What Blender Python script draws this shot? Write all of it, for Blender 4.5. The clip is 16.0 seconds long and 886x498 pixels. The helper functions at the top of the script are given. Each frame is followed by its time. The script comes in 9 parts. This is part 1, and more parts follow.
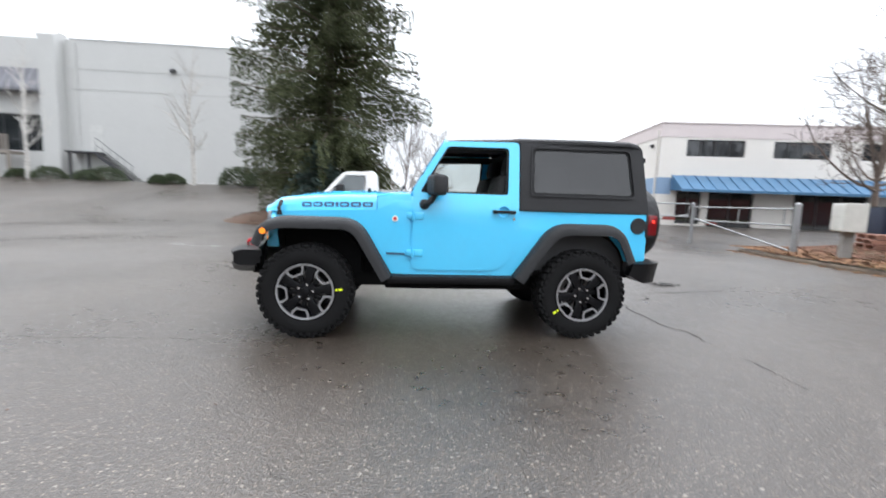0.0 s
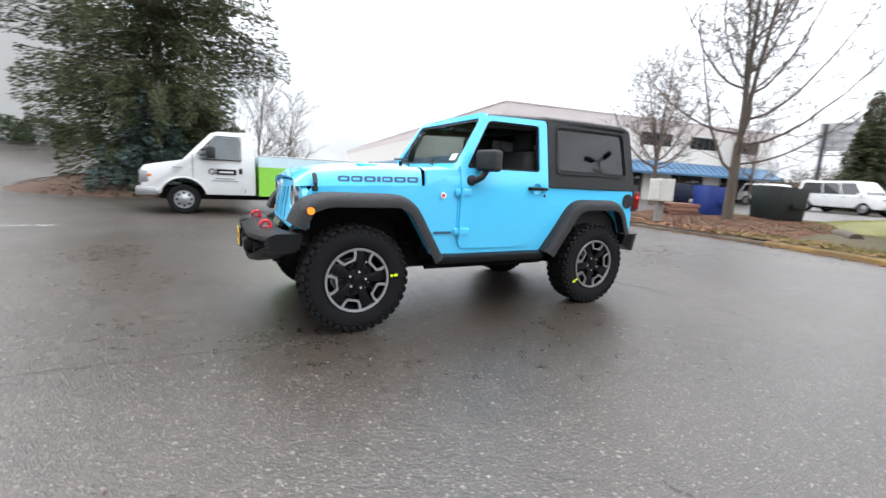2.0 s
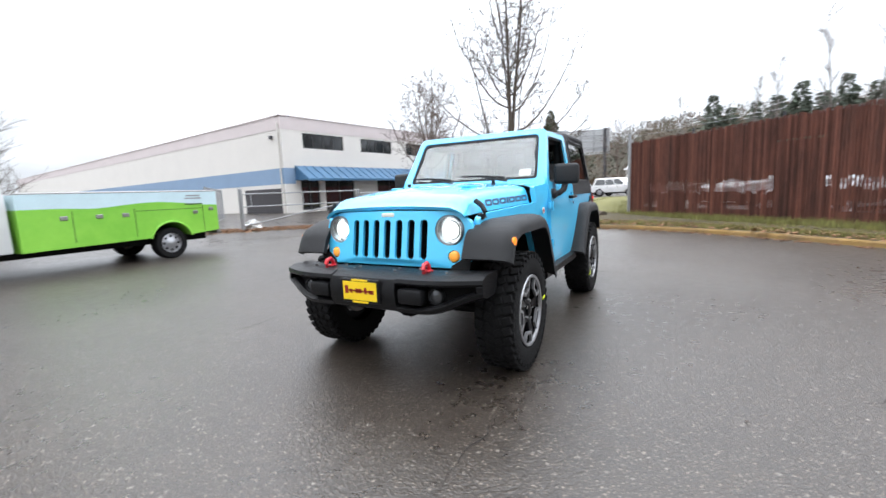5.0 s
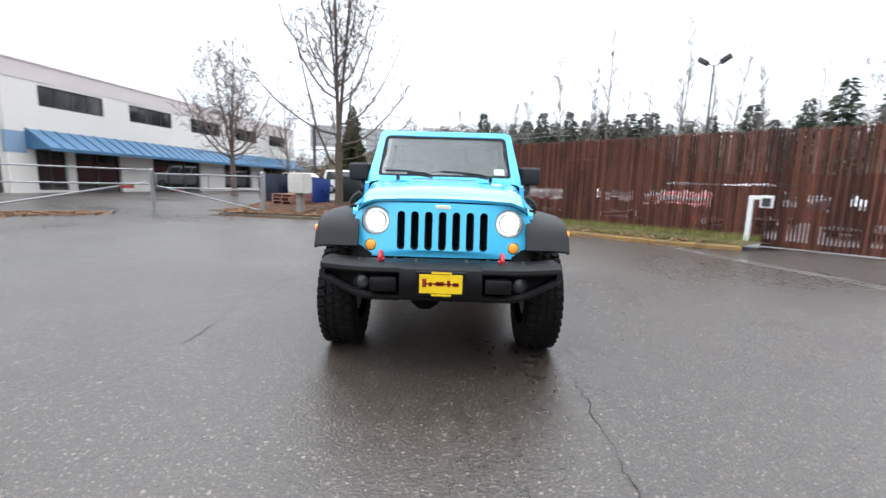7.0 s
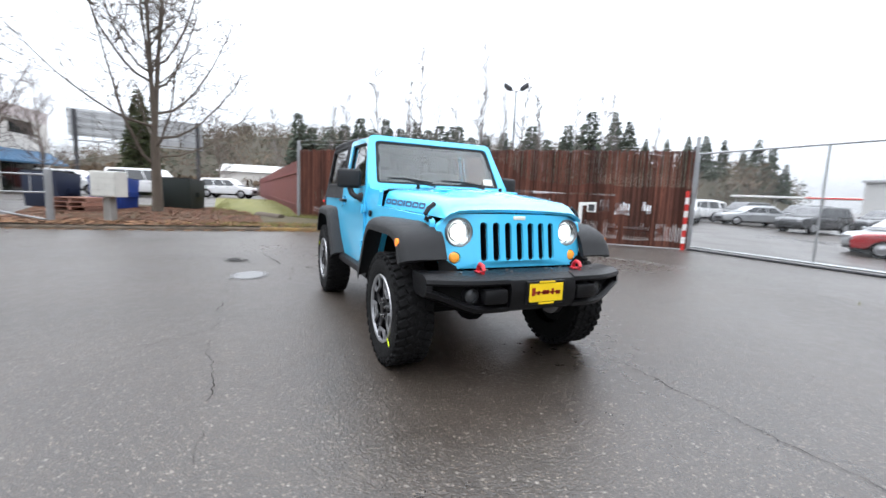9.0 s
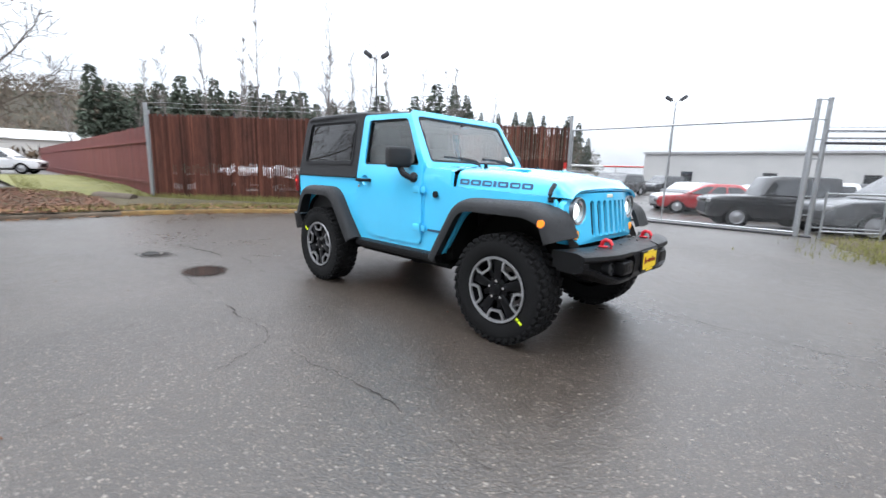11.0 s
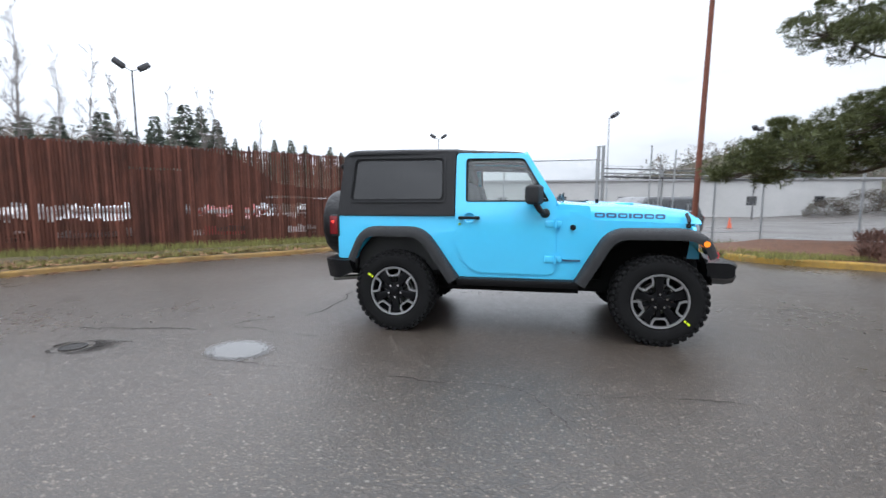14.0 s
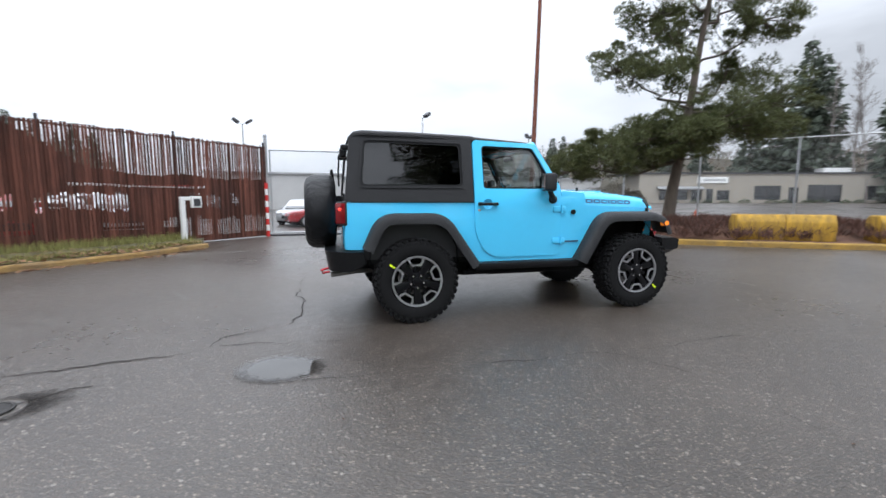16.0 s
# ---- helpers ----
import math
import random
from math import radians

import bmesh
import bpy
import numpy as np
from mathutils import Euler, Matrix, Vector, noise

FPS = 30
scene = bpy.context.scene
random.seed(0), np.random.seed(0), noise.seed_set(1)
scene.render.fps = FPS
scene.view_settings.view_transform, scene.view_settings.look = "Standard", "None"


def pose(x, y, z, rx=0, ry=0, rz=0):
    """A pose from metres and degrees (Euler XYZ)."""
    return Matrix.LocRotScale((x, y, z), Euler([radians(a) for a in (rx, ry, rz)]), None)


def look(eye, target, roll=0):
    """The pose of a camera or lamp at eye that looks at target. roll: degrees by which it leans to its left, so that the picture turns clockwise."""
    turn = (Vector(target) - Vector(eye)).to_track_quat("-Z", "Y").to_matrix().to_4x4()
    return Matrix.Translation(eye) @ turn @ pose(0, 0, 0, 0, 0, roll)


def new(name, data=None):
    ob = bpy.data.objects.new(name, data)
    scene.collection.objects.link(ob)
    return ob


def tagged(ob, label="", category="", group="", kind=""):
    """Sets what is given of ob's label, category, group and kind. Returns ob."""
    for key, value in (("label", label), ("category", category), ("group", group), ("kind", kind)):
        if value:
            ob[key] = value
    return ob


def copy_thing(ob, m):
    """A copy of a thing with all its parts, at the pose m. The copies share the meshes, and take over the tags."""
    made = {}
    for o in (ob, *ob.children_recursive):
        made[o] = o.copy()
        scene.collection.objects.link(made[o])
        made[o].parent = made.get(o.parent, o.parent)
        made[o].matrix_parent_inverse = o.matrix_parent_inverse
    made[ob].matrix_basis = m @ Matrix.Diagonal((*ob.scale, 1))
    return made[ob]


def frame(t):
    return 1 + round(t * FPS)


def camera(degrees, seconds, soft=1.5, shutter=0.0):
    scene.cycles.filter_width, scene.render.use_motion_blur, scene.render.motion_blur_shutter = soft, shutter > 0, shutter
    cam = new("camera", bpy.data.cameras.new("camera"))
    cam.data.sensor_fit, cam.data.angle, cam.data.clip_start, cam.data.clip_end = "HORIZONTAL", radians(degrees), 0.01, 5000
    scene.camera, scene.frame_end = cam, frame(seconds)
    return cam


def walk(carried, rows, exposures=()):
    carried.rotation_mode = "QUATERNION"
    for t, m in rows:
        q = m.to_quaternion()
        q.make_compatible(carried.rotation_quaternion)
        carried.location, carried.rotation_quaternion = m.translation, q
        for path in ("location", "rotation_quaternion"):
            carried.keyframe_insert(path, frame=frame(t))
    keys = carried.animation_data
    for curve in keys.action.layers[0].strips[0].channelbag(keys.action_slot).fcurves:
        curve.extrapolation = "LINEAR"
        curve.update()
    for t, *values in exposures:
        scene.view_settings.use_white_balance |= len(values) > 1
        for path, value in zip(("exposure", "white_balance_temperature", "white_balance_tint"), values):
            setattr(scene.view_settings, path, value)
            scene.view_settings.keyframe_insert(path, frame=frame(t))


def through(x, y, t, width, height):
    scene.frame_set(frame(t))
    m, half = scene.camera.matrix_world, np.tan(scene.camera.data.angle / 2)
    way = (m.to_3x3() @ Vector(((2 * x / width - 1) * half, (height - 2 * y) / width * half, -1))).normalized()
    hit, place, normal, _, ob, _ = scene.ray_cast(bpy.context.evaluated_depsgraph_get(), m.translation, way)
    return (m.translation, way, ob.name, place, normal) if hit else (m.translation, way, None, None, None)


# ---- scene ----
from mathutils import bvhtree

cam = camera(92.3, 16.0, shutter=0.5)
PATH = [
    (0, (0.421, 4.469, 1.187), (0.222, 2.491, 0.971), 1.9),
    (0.5, (0.798, 4.348, 1.164), (0.31, 2.439, 0.818), 2.9),
    (1, (1.214, 4.204, 1.162), (0.559, 2.349, 0.802), 3.2),
    (1.5, (1.67, 3.999, 1.172), (0.984, 2.157, 0.802), 3.1),
    (2, (2.129, 3.821, 1.181), (1.185, 2.089, 0.85), 3.0),
    (2.5, (2.528, 3.557, 1.183), (1.406, 1.933, 0.86), 1.2),
    (3, (2.937, 3.301, 1.192), (1.596, 1.852, 0.872), 0.5),
    (3.2, (3.097, 3.166, 1.227), (1.682, 1.794, 0.889), 1.0),
    (5.3, (4.059, 1.441, 1.208), (2.241, 0.642, 0.97), -2.4),
    (5.5, (4.14, 1.268, 1.199), (2.267, 0.613, 0.957), -1.9),
    (6, (4.275, 0.838, 1.184), (2.346, 0.377, 0.929), -2.3),
    (6.5, (4.374, 0.423, 1.204), (2.415, 0.158, 0.899), 0.8),
    (7, (4.452, 0.022, 1.224), (2.474, 0.018, 0.928), 1.7),
    (7.5, (4.417, -0.404, 1.198), (2.459, -0.18, 0.858), 1.0),
    (8, (4.361, -0.851, 1.203), (2.454, -0.334, 0.897), -0.1),
    (8.5, (4.22, -1.275, 1.186), (2.359, -0.6, 0.899), -0.2),
    (9, (4.056, -1.707, 1.21), (2.26, -0.864, 0.963), 2.4),
    (9.2, (3.996, -1.895, 1.208), (2.264, -0.924, 0.969), 1.9),
    (11.3, (2.735, -3.449, 1.221), (1.49, -1.918, 0.896), 1.9),
    (11.5, (2.571, -3.594, 1.204), (1.428, -1.978, 0.923), 1.9),
    (12, (2.114, -3.855, 1.206), (1.096, -2.157, 0.923), 1.3),
    (12.5, (1.64, -4.119, 1.26), (0.798, -2.326, 0.986), 0.2),
    (13, (1.142, -4.41, 1.234), (0.402, -2.57, 0.978), -0.5),
    (13.5, (0.612, -4.612, 1.244), (0.001, -2.72, 1.027), -0.1),
    (14, (0.099, -4.786, 1.255), (-0.305, -2.839, 1.044), -0.1),
    (14.5, (-0.445, -4.849, 1.21), (-0.648, -2.867, 1.038), 0.0),
    (15, (-0.975, -4.876, 1.204), (-0.888, -2.888, 1.009), 1.9),
    (15.5, (-1.493, -4.799, 1.169), (-1.191, -2.837, 0.921), 0.1),
    (16, (-2.007, -4.682, 1.179), (-1.488, -2.765, 0.941), 0.1),
]
walk(cam, [(t, look(eye, target, roll)) for t, eye, target, roll in PATH], exposures=[(0, .22, 6250, 10), (2, .28, 6250, 10), (3, .30, 6250, 10), (5.5, .16, 6180, 10), (9, .12, 6130, 10), (12, .13, 6080, 10), (13.4, .10, 6080, 10), (14.5, -.22, 6030, 10), (16, -.16, 6060, 10)])

# ---- world and sun: overcast, brighter overhead ----
world = bpy.data.worlds.new("overcast")
scene.world = world
world.use_nodes = True
wt = world.node_tree
wt.nodes.clear()
w_out = wt.nodes.new("ShaderNodeOutputWorld")
w_bg = wt.nodes.new("ShaderNodeBackground")
w_sky = wt.nodes.new("ShaderNodeTexSky")
w_sky.sky_type = "NISHITA"
w_sky.sun_disc = False
w_sky.sun_elevation, w_sky.sun_rotation = radians(32), radians(150)
w_co = wt.nodes.new("ShaderNodeTexCoord")
w_sep = wt.nodes.new("ShaderNodeSeparateXYZ")
w_ramp = wt.nodes.new("ShaderNodeValToRGB")
w_ramp.color_ramp.elements[0].position, w_ramp.color_ramp.elements[0].color = 0.0, (0.98, 1.01, 1.06, 1)
w_ramp.color_ramp.elements[1].position, w_ramp.color_ramp.elements[1].color = 0.9, (4.3, 4.38, 4.52, 1)
e = w_ramp.color_ramp.elements.new(0.45)
e.color = (2.1, 2.15, 2.23, 1)
e = w_ramp.color_ramp.elements.new(0.16)
e.color = (1.30, 1.33, 1.38, 1)
w_map = wt.nodes.new("ShaderNodeMapping")
w_map.inputs["Scale"].default_value = (1, 1, 3.2)
w_noise = wt.nodes.new("ShaderNodeTexNoise")
w_noise.inputs["Scale"].default_value, w_noise.inputs["Detail"].default_value = 1.7, 5
w_cr = wt.nodes.new("ShaderNodeMapRange")
w_cr.inputs["From Min"].default_value, w_cr.inputs["From Max"].default_value = 0.35, 0.62
w_cr.inputs["To Min"].default_value, w_cr.inputs["To Max"].default_value = 0.70, 1.21
w_mul = wt.nodes.new("ShaderNodeVectorMath")
w_mul.operation = "SCALE"
w_mix = wt.nodes.new("ShaderNodeMixRGB")
w_mix.inputs[0].default_value = 0.94
w_scl = wt.nodes.new("ShaderNodeVectorMath")
w_scl.operation = "SCALE"
w_scl.inputs["Scale"].default_value = 0.12
L = wt.links.new
L(w_co.outputs["Generated"], w_sep.inputs[0])
L(w_sep.outputs["Z"], w_ramp.inputs[0])
L(w_co.outputs["Generated"], w_map.inputs[0])
L(w_map.outputs[0], w_noise.inputs["Vector"])
L(w_noise.outputs["Fac"], w_cr.inputs["Value"])
L(w_ramp.outputs[0], w_mul.inputs[0])
L(w_cr.outputs[0], w_mul.inputs["Scale"])
L(w_sky.outputs[0], w_scl.inputs[0])
L(w_scl.outputs[0], w_mix.inputs[1])
L(w_mul.outputs[0], w_mix.inputs[2])
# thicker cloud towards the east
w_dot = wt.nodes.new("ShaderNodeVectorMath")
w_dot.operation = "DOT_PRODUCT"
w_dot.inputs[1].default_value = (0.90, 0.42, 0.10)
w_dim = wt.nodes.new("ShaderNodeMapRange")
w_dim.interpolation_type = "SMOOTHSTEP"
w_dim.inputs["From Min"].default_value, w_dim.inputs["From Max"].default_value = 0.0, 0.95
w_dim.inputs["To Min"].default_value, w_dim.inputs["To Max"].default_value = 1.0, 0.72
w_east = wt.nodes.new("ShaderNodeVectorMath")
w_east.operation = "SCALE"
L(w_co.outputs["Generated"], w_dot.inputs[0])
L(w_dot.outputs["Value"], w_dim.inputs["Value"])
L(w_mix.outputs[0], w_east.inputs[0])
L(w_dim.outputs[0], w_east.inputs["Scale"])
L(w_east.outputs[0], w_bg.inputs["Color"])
L(w_bg.outputs[0], w_out.inputs["Surface"])
w_bg.inputs["Strength"].default_value = 1.0

sun_data = bpy.data.lights.new("sun", "SUN")
sun_data.energy, sun_data.angle, sun_data.color = 0.6, radians(40), (1.0, 0.97, 0.93)
sun = new("sun", sun_data)
sun.matrix_world = look((0, 0, 0), (-0.35, 0.6, -1.1))

# ---- building helpers ----
def bm_new():
    return bmesh.new()


def finish(name, bm, material, smooth=0.0):
    """A mesh object from a bmesh; smooth: the angle in degrees under which edges are shaded round."""
    me = bpy.data.meshes.new(name)
    bmesh.ops.recalc_face_normals(bm, faces=bm.faces)
    if smooth:
        for f in bm.faces:
            f.smooth = True
        for e in bm.edges:
            if len(e.link_faces) == 2 and e.calc_face_angle(0) > radians(smooth):
                e.smooth = False
    bm.to_mesh(me)
    bm.free()
    me.materials.append(material)
    return new(name, me)


def part(name, bm, material, parent, label="", smooth=0.0):
    ob = finish(name, bm, material, smooth)
    ob.parent = parent
    if label:
        tagged(ob, label)
    return ob


def raw(name, verts, faces, material, parent=None, smooth=False):
    """A mesh object straight from lists of corners and faces."""
    me = bpy.data.meshes.new(name)
    me.from_pydata([tuple(v) for v in verts], [], faces)
    if smooth:
        me.polygons.foreach_set("use_smooth", [True] * len(me.polygons))
    me.materials.append(material)
    ob = new(name, me)
    ob.parent = parent
    return ob


def share(name, ob, parent, m):
    """Another object on the same mesh, under parent, at the pose m."""
    o = new(name, ob.data)
    o.parent = parent
    o.matrix_basis = m
    return o


def thing(name, label, category, m=None, group="", kind=""):
    ob = new(name)
    ob.empty_display_size = 0.2
    if m is not None:
        ob.matrix_basis = m
    return tagged(ob, label, category, group, kind)


def box(bm, x0, x1, y0, y1, z0, z1, bevel=0.0, seg=1, m=None):
    r = bmesh.ops.create_cube(bm, size=1.0)
    vs = r["verts"]
    for v in vs:
        v.co = Vector((x0 + (v.co.x + .5) * (x1 - x0), y0 + (v.co.y + .5) * (y1 - y0), z0 + (v.co.z + .5) * (z1 - z0)))
    if bevel:
        es = {e for v in vs for e in v.link_edges}
        out = bmesh.ops.bevel(bm, geom=list(es), offset=bevel, segments=seg, profile=.5, affect="EDGES")
        vs = list({v for f in out["faces"] for v in f.verts} | {v for v in vs if v.is_valid})
    if m is not None:
        bmesh.ops.transform(bm, matrix=m, verts=vs)
    return vs


def prism(bm, pts, axis, a, b, bevel=0.0, seg=2, taper=None):
    """A profile of 2D points, pushed along an axis from a to b. taper(p, k): a change of a point at the end k (0 or 1)."""
    def at(p, w, k):
        u, v = taper(p, k) if taper else p
        return {"x": (w, u, v), "y": (u, w, v), "z": (u, v, w)}[axis]
    lo = [bm.verts.new(at(p, a, 0)) for p in pts]
    hi = [bm.verts.new(at(p, b, 1)) for p in pts]
    n = len(pts)
    fs = [bm.faces.new(lo), bm.faces.new(hi[::-1])]
    for i in range(n):
        fs.append(bm.faces.new((lo[i], hi[i], hi[(i + 1) % n], lo[(i + 1) % n])))
    bmesh.ops.recalc_face_normals(bm, faces=fs)
    if bevel:
        es = {e for f in fs for e in f.edges}
        bmesh.ops.bevel(bm, geom=list(es), offset=bevel, segments=seg, profile=.5, affect="EDGES", clamp_overlap=True)


def ring_prism(bm, outer, inner, axis, a, b):
    """A frame between two profiles with as many points each, pushed from a to b."""
    def at(p, w):
        u, v = p
        return {"x": (w, u, v), "y": (u, w, v), "z": (u, v, w)}[axis]
    n = len(outer)
    V = [[bm.verts.new(at(p, w)) for p in loop] for loop in (outer, inner) for w in (a, b)]
    oa, ob, ia, ib = V
    for i in range(n):
        j = (i + 1) % n
        for q in ((oa[i], oa[j], ob[j], ob[i]), (ia[i], ib[i], ib[j], ia[j]), (oa[i], ia[i], ia[j], oa[j]), (ob[i], ob[j], ib[j], ib[i])):
            bm.faces.new(q)


def rrect(x0, x1, z0, z1, r, n=4):
    """A rounded rectangle as a loop of points."""
    out = []
    for cx, cz, a in ((x1 - r, z1 - r, 0), (x0 + r, z1 - r, 90), (x0 + r, z0 + r, 180), (x1 - r, z0 + r, 270)):
        for k in range(n + 1):
            t = radians(a + 90 * k / n)
            out.append((cx + r * math.cos(t), cz + r * math.sin(t)))
    return out


def rpoly(pts, r, n=4):
    """A polygon with rounded corners; r: one radius or one per corner."""
    out = []
    m = len(pts)
    for i in range(m):
        p, a, b = Vector(pts[i]), Vector(pts[i - 1]), Vector(pts[(i + 1) % m])
        ri = r[i] if isinstance(r, (list, tuple)) else r
        d1, d2 = (a - p), (b - p)
        t = min(ri, d1.length * .48, d2.length * .48)
        if t < 1e-4:
            out.append(tuple(p))
            continue
        p1, p2 = p + d1.normalized() * t, p + d2.normalized() * t
        for k in range(n + 1):
            s = k / n
            out.append(tuple(p1 * (1 - s) ** 2 + p * 2 * s * (1 - s) + p2 * s * s))
    return out


def cyl(bm, p, q, r, r2=None, n=16, caps=True):
    p, q = Vector(p), Vector(q)
    d = q - p
    m = Matrix.Translation((p + q) / 2) @ d.to_track_quat("Z", "Y").to_matrix().to_4x4()
    return bmesh.ops.create_cone(bm, cap_ends=caps, segments=n, radius1=r, radius2=r if r2 is None else r2, depth=d.length, matrix=m)["verts"]


def lathe(bm, prof, axis_m, n=32, a0=0.0, a1=360.0):
    """A profile of (radius, height) turned round the z axis of axis_m."""
    full = abs(a1 - a0) >= 359.9
    cols = n if full else n + 1
    rows = []
    for k in range(cols):
        t = radians(a0 + (a1 - a0) * k / n)
        rows.append([bm.verts.new(axis_m @ Vector((r * math.cos(t), r * math.sin(t), h))) for r, h in prof])
    for k in range(n):
        A, B = rows[k], rows[(k + 1) % cols]
        for i in range(len(prof) - 1):
            bm.faces.new((A[i], B[i], B[i + 1], A[i + 1]))


def tube(bm, pts, r, n=6, closed=False):
    """A round bar along points."""
    pts = [Vector(p) for p in pts]
    rings = []
    m = len(pts)
    for i, p in enumerate(pts):
        d = (pts[min(i + 1, m - 1)] - pts[max(i - 1, 0)]).normalized() if not closed else (pts[(i + 1) % m] - pts[i - 1]).normalized()
        q = d.to_track_quat("Z", "Y").to_matrix()
        rings.append([bm.verts.new(p + q @ Vector((r * math.cos(2 * math.pi * k / n), r * math.sin(2 * math.pi * k / n), 0))) for k in range(n)])
    for i in range(m if closed else m - 1):
        A, B = rings[i], rings[(i + 1) % m]
        for k in range(n):
            bm.faces.new((A[k], A[(k + 1) % n], B[(k + 1) % n], B[k]))
    if not closed:
        bm.faces.new(rings[0][::-1])
        bm.faces.new(rings[-1])


def smoothstep(a, b, x):
    t = min(1.0, max(0.0, (x - a) / (b - a)))
    return t * t * (3 - 2 * t)


# ---- materials ----
def mat(name, base, rough=0.6, metal=0.0, var=0.15, scale=6.0, bump=0.0, bscale=60.0, second=None, coat=0.0, spec=0.5, stretch=(1, 1, 1), rvar=0.1, rand=0.0, island=False, world=False):
    """A surface with a base colour that wanders at two scales, its roughness with it, and a fine relief.
    second: a colour that stains go towards; rand: how far each object's own tone strays."""
    m = bpy.data.materials.new(name)
    m.use_nodes = True
    nt = m.node_tree
    b = nt.nodes["Principled BSDF"]
    N, K = nt.nodes.new, nt.links.new
    co = N("ShaderNodeTexCoord")
    mp = N("ShaderNodeMapping")
    mp.inputs["Scale"].default_value = stretch
    K(N("ShaderNodeNewGeometry").outputs["Position"] if world else co.outputs["Object"], mp.inputs[0])
    n1 = N("ShaderNodeTexNoise")
    n1.inputs["Scale"].default_value, n1.inputs["Detail"].default_value, n1.inputs["Roughness"].default_value = scale, 8, 0.65
    n2 = N("ShaderNodeTexNoise")
    n2.inputs["Scale"].default_value, n2.inputs["Detail"].default_value = scale * 9, 4
    K(mp.outputs[0], n1.inputs["Vector"])
    K(mp.outputs[0], n2.inputs["Vector"])
    mixn = N("ShaderNodeMath")
    mixn.operation = "MULTIPLY_ADD"
    mixn.inputs[1].default_value = 0.35
    K(n2.outputs["Fac"], mixn.inputs[0])
    K(n1.outputs["Fac"], mixn.inputs[2])
    rg = N("ShaderNodeMapRange")
    rg.inputs["From Min"].default_value, rg.inputs["From Max"].default_value = 0.38, 0.98
    K(mixn.outputs[0], rg.inputs["Value"])
    ramp = N("ShaderNodeMixRGB")
    lo = second if second else tuple(c * (1 - var) for c in base)
    hi = tuple(min(1, c * (1 + var)) for c in base)
    ramp.inputs[1].default_value, ramp.inputs[2].default_value = (*lo, 1), (*hi, 1)
    K(rg.outputs[0], ramp.inputs[0])
    col = ramp.outputs[0]
    if rand:
        src = N("ShaderNodeNewGeometry").outputs["Random Per Island"] if island else N("ShaderNodeObjectInfo").outputs["Random"]
        hs = N("ShaderNodeHueSaturation")
        rr = N("ShaderNodeMapRange")
        rr.inputs["To Min"].default_value, rr.inputs["To Max"].default_value = 1 - rand, 1 + rand
        K(src, rr.inputs["Value"])
        K(rr.outputs[0], hs.inputs["Value"])
        K(col, hs.inputs["Color"])
        col = hs.outputs[0]
    K(col, b.inputs["Base Color"])
    rn = N("ShaderNodeMapRange")
    rn.inputs["To Min"].default_value, rn.inputs["To Max"].default_value = max(0.02, rough - rvar), min(1, rough + rvar)
    K(n1.outputs["Fac"], rn.inputs["Value"])
    K(rn.outputs[0], b.inputs["Roughness"])
    b.inputs["Metallic"].default_value = metal
    b.inputs["Specular IOR Level"].default_value = spec
    b.inputs["Coat Weight"].default_value = coat
    b.inputs["Coat Roughness"].default_value = 0.04
    if bump:
        nb = N("ShaderNodeTexNoise")
        nb.inputs["Scale"].default_value, nb.inputs["Detail"].default_value = bscale, 5
        K(mp.outputs[0], nb.inputs["Vector"])
        bp = N("ShaderNodeBump")
        bp.inputs["Strength"].default_value, bp.inputs["Distance"].default_value = bump, 0.02
        K(nb.outputs["Fac"], bp.inputs["Height"])
        K(bp.outputs[0], b.inputs["Normal"])
    return m


def glass(name, tint, rough=0.0, through=0.8, gloss=1.0):
    """A thin pane: clear straight through, with a mirror's gloss at both faces."""
    m = bpy.data.materials.new(name)
    m.use_nodes = True
    nt = m.node_tree
    nt.nodes.clear()
    N, K = nt.nodes.new, nt.links.new
    out, tr, gl, mx, lw = N("ShaderNodeOutputMaterial"), N("ShaderNodeBsdfTransparent"), N("ShaderNodeBsdfGlossy"), N("ShaderNodeMixShader"), N("ShaderNodeLayerWeight")
    tr.inputs[0].default_value = (*[math.sqrt(c * through) for c in tint], 1)
    gl.inputs["Roughness"].default_value = rough
    lw.inputs["Blend"].default_value = 0.5
    pw, ma = N("ShaderNodeMath"), N("ShaderNodeMath")
    pw.operation = "POWER"
    pw.inputs[1].default_value = 5
    ma.operation = "MULTIPLY_ADD"
    ma.use_clamp = True
    ma.inputs[1].default_value, ma.inputs[2].default_value = 0.95 * gloss, 0.045 * gloss
    K(lw.outputs["Facing"], pw.inputs[0])
    K(pw.outputs[0], ma.inputs[0])
    K(ma.outputs[0], mx.inputs[0])
    K(tr.outputs[0], mx.inputs[1])
    K(gl.outputs[0], mx.inputs[2])
    K(mx.outputs[0], out.inputs["Surface"])
    return m


def emitter(name, colour, strength):
    m = bpy.data.materials.new(name)
    m.use_nodes = True
    b = m.node_tree.nodes["Principled BSDF"]
    b.inputs["Base Color"].default_value = (*colour, 1)
    b.inputs["Emission Color"].default_value = (*colour, 1)
    b.inputs["Emission Strength"].default_value = strength
    b.inputs["Roughness"].default_value = 0.1
    return m


